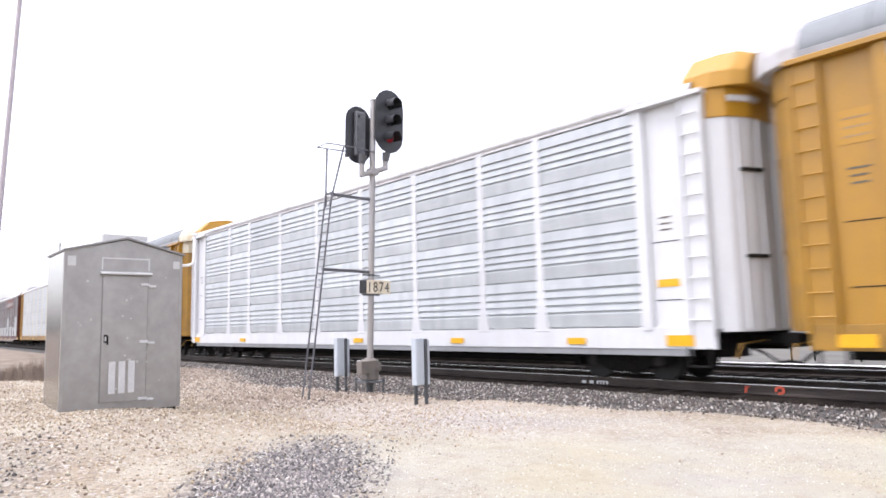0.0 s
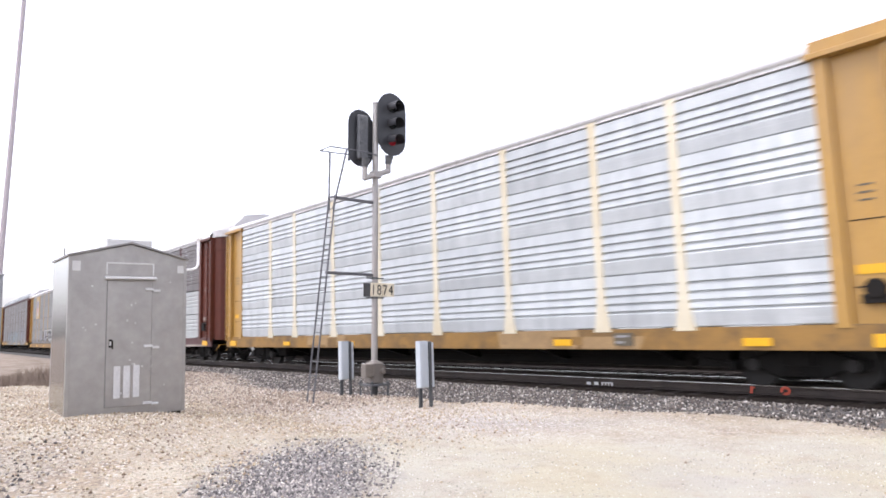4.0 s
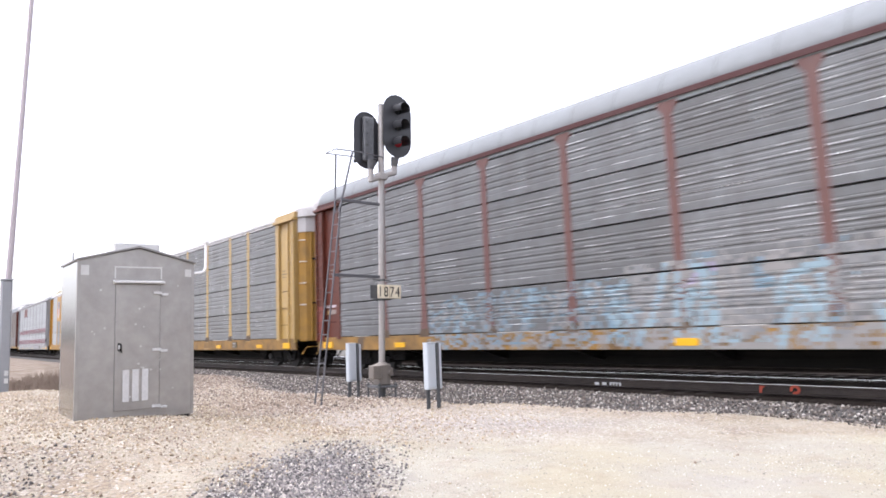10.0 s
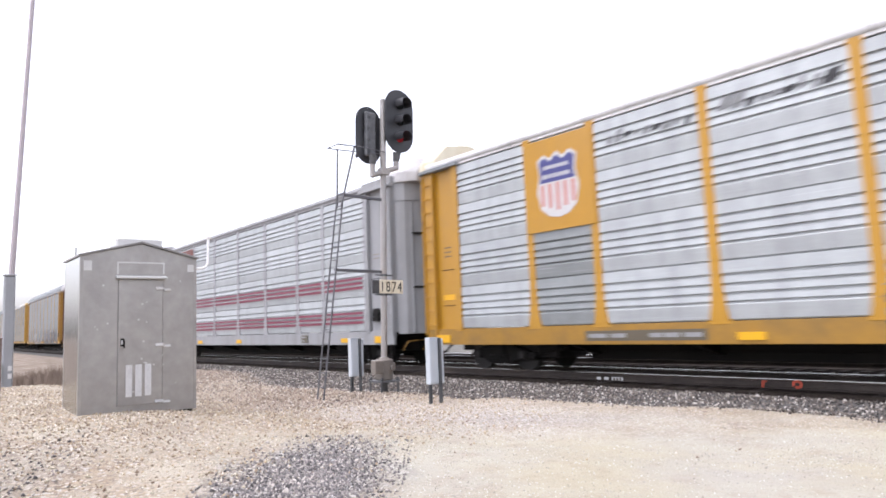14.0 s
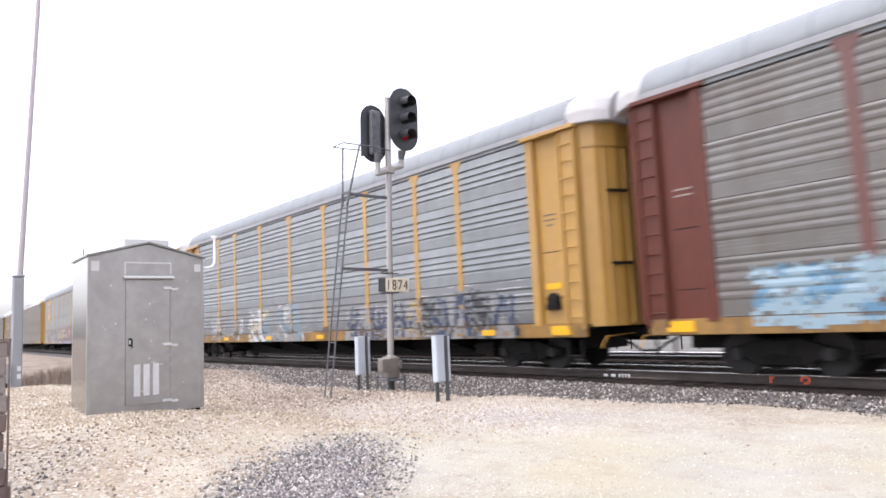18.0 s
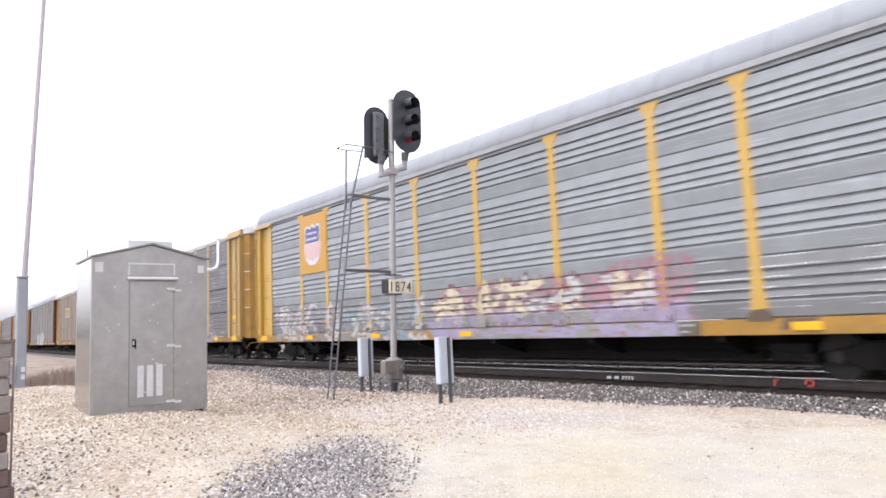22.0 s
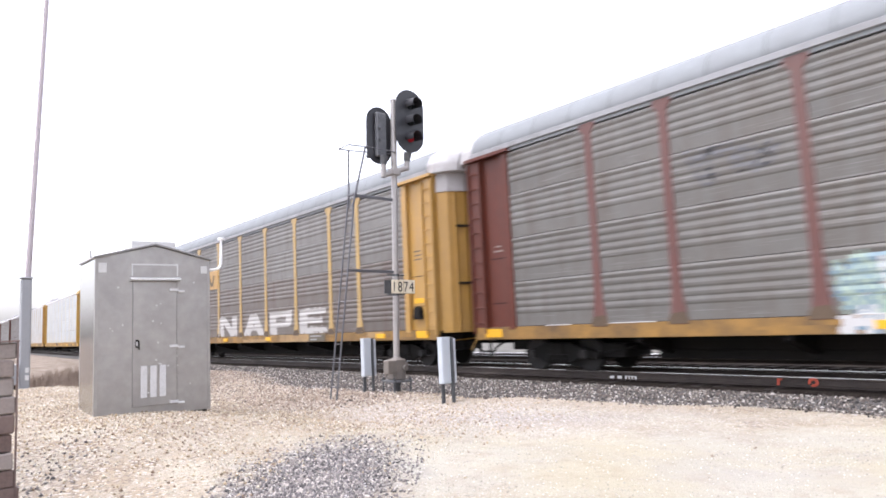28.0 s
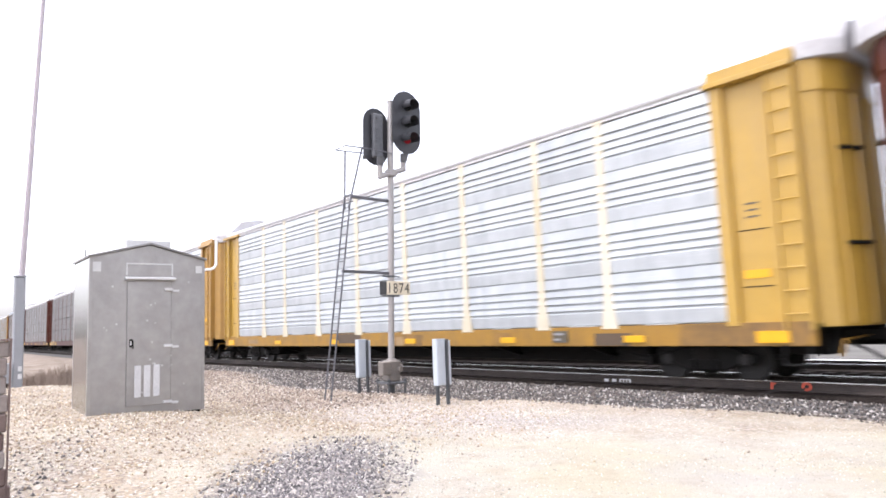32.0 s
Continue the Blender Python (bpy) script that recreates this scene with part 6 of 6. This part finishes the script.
W16 = wagon(16, BROWN, DULL_DIM, "rib", "tall", "brown auto-carrier wagon with dull ribbed sides and white graffiti", sill=GRIMY_YELLOW, posts=FADED_BROWN, low=0.84)
W17 = wagon(17, YELLOW, DULL, "rib", "tall", "yellow auto-carrier wagon with dull ribbed sides and big white graffiti letters", brake=True, odd={(None, 3): RUSTY, (None, 2): RUSTY}, low=0.86, posts=PALE_YELLOW)
W18 = wagon(18, BROWN, DULL_DIM, "rib", "tall", "brown auto-carrier wagon with dull ribbed sides and teal graffiti", sill=GRIMY_YELLOW, posts=FADED_BROWN, brake=True, low=0.86)
wagon(19, LEMON, SILVER, "groove", "low", "yellow auto-carrier wagon with clean white grooved sides", posts=CREAM, roof_m=ROOF_WHITE)
wagon(20, YELLOW, SILVER, "groove", "low", "yellow auto-carrier wagon with bright silver sides", roof_m=ROOF_WHITE)
wagon(21, BROWN, DARK, "panel", "low", "brown auto-carrier wagon with dark grey panels", roof_m=ROOF_WHITE)
wagon(22, BROWN, GALV, "panel", "low", "brown auto-carrier wagon with grey panels", roof_m=ROOF_WHITE)
wagon(23, BROWN, DULL, "rib", "tall", "brown auto-carrier wagon with dusty ribbed sides")
wagon(24, YELLOW, GALV, "groove", "low", "yellow auto-carrier wagon with grey grooved sides", roof_m=ROOF_WHITE)

# badges and boards
shield(W5, 7, PALE_YELLOW)
shield(W8, 7, FRESH_YELLOW)
shield(W12, 7, YELLOW)
shield(W13, 7, FRESH_YELLOW)
board(W7, 6, 1, FRESH_YELLOW)
board(W15, 6, 1, PALE_YELLOW)
board(W17, 6, 1, YELLOW)
y = SIDE - 0.034
sign = part("name_board", Shape().box(HALF - 12.4, HALF - 6.5, y, SIDE + 0.02, 4.72, 5.82).mesh("name_board", SIGN_RED, 0.004), W4, label="red-brown board with white bars for lettering")
for a, b, lo, hi in ((11.9, 9.45, 4.98, 5.1), (11.75, 11.5, 5.2, 5.42), (11.42, 11.1, 5.2, 5.34), (11.02, 10.76, 5.2, 5.34), (10.7, 10.5, 5.2, 5.44), (10.42, 10.1, 5.2, 5.34), (10.02, 9.75, 5.2, 5.34), (9.3, 9.06, 4.93, 5.5), (9.06, 8.66, 5.36, 5.54),
                     (8.72, 8.56, 5.22, 5.4), (9.0, 8.7, 5.16, 5.26), (8.46, 8.1, 5.02, 5.3), (8.0, 7.72, 5.02, 5.14), (8.0, 7.86, 5.14, 5.32), (7.6, 7.46, 5.02, 5.36), (7.34, 7.2, 5.02, 5.56), (7.1, 6.98, 5.02, 5.36), (6.9, 6.66, 5.02, 5.32)):
    k = 0.12
    part("letter_bar", Shape().plate([(HALF - a, lo), (HALF - b, lo), (HALF - b + k, hi), (HALF - a + k, hi)], y - 0.003, 0.005).mesh("letter_bar", MARK_WHITE), sign)
part("red_badge", Shape().box(HALF - 20.7, HALF - 18.1, y, SIDE + 0.02, 4.78, 5.78).mesh("red_badge", SIGN_RED, 0.004), W9, label="square maroon badge")
for a, b in BAYS:
    for z in (2.98, 1.8):
        part("maroon_stripes", kept(("maroon", round(b - a, 2), z), lambda: [s_ := Shape()] and [s_.box(-(b - a) / 2 + 0.12, (b - a) / 2 - 0.12, SIDE - 0.026, SIDE - 0.02, z + d - 0.04, z + d + 0.04) for d in (0, -0.16, -0.32)][0]
             .mesh("maroon_stripes", MAROON)), W9, (HALF - (a + b) / 2, 0, 0), "maroon painted stripes")
flange = part("sill_flange", Shape().plate([(-8.7, 0.515), (8.7, 0.515), (9.0, 0.72), (12.9, 0.76), (12.9, 0.84), (-12.9, 0.84), (-12.9, 0.76), (-9.0, 0.72)], SIDE + 0.06, 0.074).mesh("sill_flange", DUSTY), W4, label="dusty beige lower flange")
rub = random.Random(12)
for k in range(16):
    x, w, z, h = rub.uniform(-8.4, 8.4), rub.choice((0.1, 0.2, 0.35, 0.6)), rub.uniform(0.53, 0.66), rub.uniform(0.06, 0.16)
    part("flange_stain", Shape().plate([(x - w, z), (x + w * 0.8, z + 0.01), (x + w, z + h), (x - w * 0.7, z + h)], SIDE - 0.0145 - 0.0004 * k, 0.002).mesh("flange_stain", (OILY, GRIMY_BROWN, GRIMY_BROWN, GREY_TRIM)[k % 4]), flange)
part("sill_flange", Shape().box(-12.9, 12.9, SIDE + 0.02, SIDE + 0.1, 0.58, 0.72).mesh("lower_flange", GREY_TRIM), W1, label="grey lower flange of the sill")
part("hood_bar", Shape().prism([(HALF + 0.15, -1.28), (HALF + 0.4, -0.81), (HALF + 0.44, -0.5), (HALF + 0.36, -0.5), (HALF + 0.1, -1.2)], "z", 5.68, 5.8).mesh("hood_bar", WHITE), W1, label="white bar on the yellow cap")
disc = [(HALF - 26.4 + 0.32 * math.cos(a), 4.9 + 0.4 * math.sin(a)) for a in np.linspace(0, 6.28, 21)[:-1]]
rb = part("round_badge", Shape().plate(disc, SIDE + 0.086, 0.006).mesh("round_badge", SKY_BLUE), W2, label="blue round badge")
for z in (4.72, 4.9, 5.08):
    part("badge_line", Shape().box(HALF - 26.62, HALF - 26.18, SIDE + 0.072, SIDE + 0.079, z - 0.03, z + 0.03).mesh("badge_line", MARK_WHITE), rb)

# scrubbed lettering high on one wagon, and the placard on its sill
rub = random.Random(31)
for start, count in ((18.35, 9), (15.6, 9)):
    for i in range(count):
        d, z = start + 0.24 * i, 5.26 + rub.uniform(-0.05, 0.05)
        w, h = rub.uniform(0.07, 0.19), rub.uniform(0.1, 0.3)
        part("scrubbed_letter", Shape().plate([(HALF - d - w, z), (HALF - d + w * 0.4, z + 0.03), (HALF - d + w, z + h), (HALF - d - w * 0.3, z + h * 0.9)], SIDE - 0.006, 0.003).mesh("scrubbed_letter", SPRAY["grey"] if i % 3 else SPRAY["black"]), W8)
plaque = part("sill_placard", Shape().box(HALF - 21.3, HALF - 18.3, SIDE - 0.012, SIDE - 0.0045, 0.8, 1.03).mesh("sill_placard", MARK_DARK), W8, label="dark placard with pale bars for lettering")
for a, b in ((21.2, 20.7), (20.6, 20.2), (19.6, 19.3), (19.25, 18.9), (18.8, 18.4)):
    part("placard_bar", Shape().box(HALF - a, HALF - b, SIDE - 0.018, SIDE - 0.0125, 0.87, 0.96).mesh("placard_bar", GREY_TRIM), plaque)

# sprayed lettering, wagon by wagon
graffiti(W4, 10.3, 12.0, 1.55, 2.1, "black black grey", "grey", 3, 77, strokes=3, fat=0.1, keep=0.7, rim=0.02)
graffiti(W2, 10.1, 15.1, 0.74, 2.2, "red", "maroon", 5, 2, back="white", label="dark red graffiti with white edges", strokes=6, fat=0.42, rim=0.03)
graffiti(W2, 13.05, 14.0, 0.74, 2.35, "black ash", "black", 1, 20, strokes=4, fat=0.4, keep=0.85, label="dark grey smear over red graffiti")
graffiti(W5, 13.0, 18.3, 1.0, 2.2, "black", "white", 0, 5, back="white", label="black letters RASP on white spray paint", word="RASP", rim=0.09, back_keep=0.8)
graffiti(W5, 18.6, 21.0, 1.3, 1.95, "ash lavender", "grey", 4, 56, strokes=4, fat=0.2, keep=0.5)
graffiti(W5, 3.3, 12.3, 0.52, 2.0, "lavender grey lavender ash", "lavender", 10, 55, strokes=5, fat=0.3, keep=0.8, rim=0.03, back="grey lavender", back_keep=0.85, under="grey", label="hazy lavender and grey paint over sheets and sill")
graffiti(W6, 2.4, 13.6, 0.74, 2.6, "grey ash pale_blue lavender grey", "ash", 11, 6, strokes=6, fat=0.2, back="ash haze_blue", back_keep=0.55, keep=0.8, under="ash", label="hazy blue and grey graffiti over sheets and sill")
graffiti(W6, 13.3, 20.6, 0.74, 2.3, "ash grey pale_blue grey", "haze_blue", 8, 66, strokes=6, fat=0.16, keep=0.6, under="ash", label="pale grey and blue graffiti outlines")
graffiti(W8, 11.9, 15.0, 0.73, 1.85, "black slate slate", "grey", 3, 8, back="slate grey", back_keep=0.7, strokes=5, fat=0.34, keep=0.88, label="black and grey bubble graffiti", under="slate")
graffiti(W8, 12.0, 14.9, 1.6, 2.15, "black grey", "ash", 4, 18, strokes=3, fat=0.5, keep=0.9, label="small black and grey graffiti bubbles")
graffiti(W8, 9.4, 10.7, 1.75, 2.1, "ash grey", "grey", 3, 88, strokes=3, fat=0.2, keep=0.6)
graffiti(W10, 2.6, 7.6, 1.2, 2.45, "grey chalk ash grey", "grey", 4, 10, strokes=6, fat=0.34, keep=0.62, back="ash grey", back_keep=0.75, label="faint whitish graffiti")
graffiti(W10, 9.6, 14.8, 1.2, 2.1, "grey ash chalk", "ash", 5, 11, strokes=6, fat=0.26, keep=0.55, back="ash", back_keep=0.7, label="faint grey graffiti")
graffiti(W10, 21.3, 24.8, 1.05, 2.05, "blue pale_blue blue", "pale_blue", 4, 12, strokes=6, fat=0.34, back="blue", keep=0.88, label="soft blue graffiti with pale rims")
graffiti(W11, 2.6, 6.6, 0.74, 2.1, "navy navy black ash", "grey", 5, 13, strokes=6, fat=0.3, back="black", back_keep=0.5, keep=0.85, under="black", label="navy and black graffiti")
graffiti(W11, 6.8, 10.9, 0.74, 2.0, "navy ash yellow navy", "ash", 5, 14, strokes=6, fat=0.24, keep=0.8, label="navy and grey graffiti with yellow parts")
graffiti(W11, 14.2, 19.2, 0.74, 2.35, "grey bone white haze_blue chalk", "ash", 5, 15, strokes=6, fat=0.3, back="grey", back_keep=0.6, under="ash", keep=0.8, label="chalky grey and cream graffiti over a dusty sill")
graffiti(W11, 19.6, 25.0, 0.95, 2.0, "white grey ash", "grey", 6, 16, strokes=5, fat=0.2, keep=0.55)
graffiti(W13, 6.2, 14.6, 0.74, 1.5, "lavender ash", "lavender", 6, 72, strokes=4, fat=0.4, back="lavender grey", under="lavender", keep=0.9, label="lavender and grey underpaint on sill and sheets")
graffiti(W13, 6.0, 8.4, 1.2, 2.5, "rose", "rose", 3, 73, strokes=4, fat=0.4, back="rose", back_keep=0.6, keep=0.6, label="faded rose halo of graffiti")
graffiti(W13, 6.9, 14.4, 1.22, 2.4, "bone chalk bone", "maroon", 5, 17, strokes=5, fat=0.34, back="rose", back_keep=0.5, keep=0.9, rim=0.035, label="faded cream graffiti letters with maroon rims")
graffiti(W13, 14.9, 19.9, 0.74, 2.2, "chalk grey chalk haze_blue", "ash", 6, 18, strokes=6, fat=0.24, keep=0.7, back="grey haze_blue", back_keep=0.45, under="grey", label="chalky grey and faint blue graffiti")
graffiti(W13, 20.0, 25.2, 0.74, 2.3, "chalk grey chalk ash", "maroon", 5, 19, strokes=5, fat=0.2, keep=0.75, back="grey chalk", back_keep=0.55, rim=0.025, label="chalky white and dark red graffiti")
graffiti(W14, 3.5, 21.8, 0.92, 1.5, "grey ash white ash cream", "ash", 26, 24, strokes=4, fat=0.2, keep=0.62, under="ash", label="smeared grey and whitish paint along the sill")
graffiti(W14, 20.2, 22.3, 3.7, 4.5, "white grey", "black", 3, 25, strokes=4, fat=0.12, keep=0.7, rim=0.02)
graffiti(W12, 15.1, 17.4, 1.35, 2.45, "black slate", "slate", 4, 44, strokes=5, fat=0.4, keep=0.55, back="slate", back_keep=0.4, label="sooty black smears")
graffiti(W12, 21.5, 22.2, 1.6, 1.98, "white", "white", 2, 62, strokes=3)
graffiti(W16, 14.7, 17.8, 0.88, 2.2, "mint grey white", "haze_blue", 4, 21, back="mint pale_blue", strokes=5, fat=0.16, rim=0.03, under="white", label="pale mint graffiti over a white base")
graffiti(W16, 10.6, 14.0, 0.88, 2.35, "white lavender white", "grey", 5, 22, back="lavender white", strokes=5, fat=0.2, rim=0.03, under="white", label="white and lavender graffiti")
graffiti(W16, 18.5, 20.4, 3.95, 4.7, "slate black", "slate", 4, 46, strokes=3, fat=0.25, keep=0.5, label="sooty dark smear")
graffiti(W17, 6.9, 18.2, 1.2, 2.15, "chalk", "chalk", 0, 9, blocks="NAPE", label="big white block graffiti letters NAPE")
graffiti(W18, 16.5, 26.0, 0.88, 2.35, "teal pale_teal teal black pale_teal black black", "black", 9, 40, strokes=9, fat=0.16, back="black", back_keep=0.85, under="black", label="teal and black graffiti letters")
graffiti(W18, 18.6, 20.5, 4.15, 4.7, "slate black", "slate", 4, 45, strokes=3, fat=0.25, keep=0.45, label="sooty dark smear")
graffiti(W18, 14.4, 16.6, 1.1, 2.5, "orange brick pale_teal teal ash", "maroon", 4, 41, strokes=4, fat=0.22, keep=0.75, label="orange and teal graffiti arrows")
graffiti(W18, 9.0, 11.9, 1.2, 2.2, "cream bone ash", "brick", 4, 42, back="brick", strokes=4, keep=0.75, label="faded cream and brick graffiti")
graffiti(W18, 4.5, 6.6, 1.0, 2.1, "white white violet", "grey", 3, 43, strokes=5, fat=0.3, back="white", back_keep=0.7)

# bare sections let into the sill
sec = part("sill_patch", Shape().box(HALF - 21.2, HALF - 18.5, SIDE - 0.016, SIDE - 0.0105, 0.94, 1.14).mesh("sill_patch", MARK_DARK), W12, label="bare dark section of the sill")
for lo, hi in ((0.97, 1.02), (1.06, 1.11)):
    part("patch_strip", Shape().box(HALF - 21.1, HALF - 18.6, SIDE - 0.022, SIDE - 0.017, lo, hi).mesh("patch_strip", MID), sec)


def motions():
    """The train runs past, gathering a little speed; its wheels turn while it is close by."""
    for n, car in WAGONS:
        rows = []
        for k in range(65):
            x = lead(k / 2) - PITCH * n - HALF
            fore, aft = float(bend(x + 11)), float(bend(x - 11))
            rows.append((k / 2, pose(x, TRACK_Y + (fore + aft) / 2, 0, 0, 0, math.degrees(math.atan((fore - aft) / 22)))))
        walk(car, rows)
    for n, wheels in WHEELS.items():
        for i, w in enumerate(wheels):
            x = w.location.x + w.parent.location.x - HALF - PITCH * n
            rows = [(0, pose(*w.location))]
            for k in range(1, FPS * 32):
                t = k / FPS
                if -27 < lead(t) + x < 7:
                    rows.append((t, pose(*w.location, 0, math.degrees((lead(t) + x) / 0.42) % 360, 0)))
            end = rows[-1][1]
            walk(w, rows + [(32, end)])


motions()
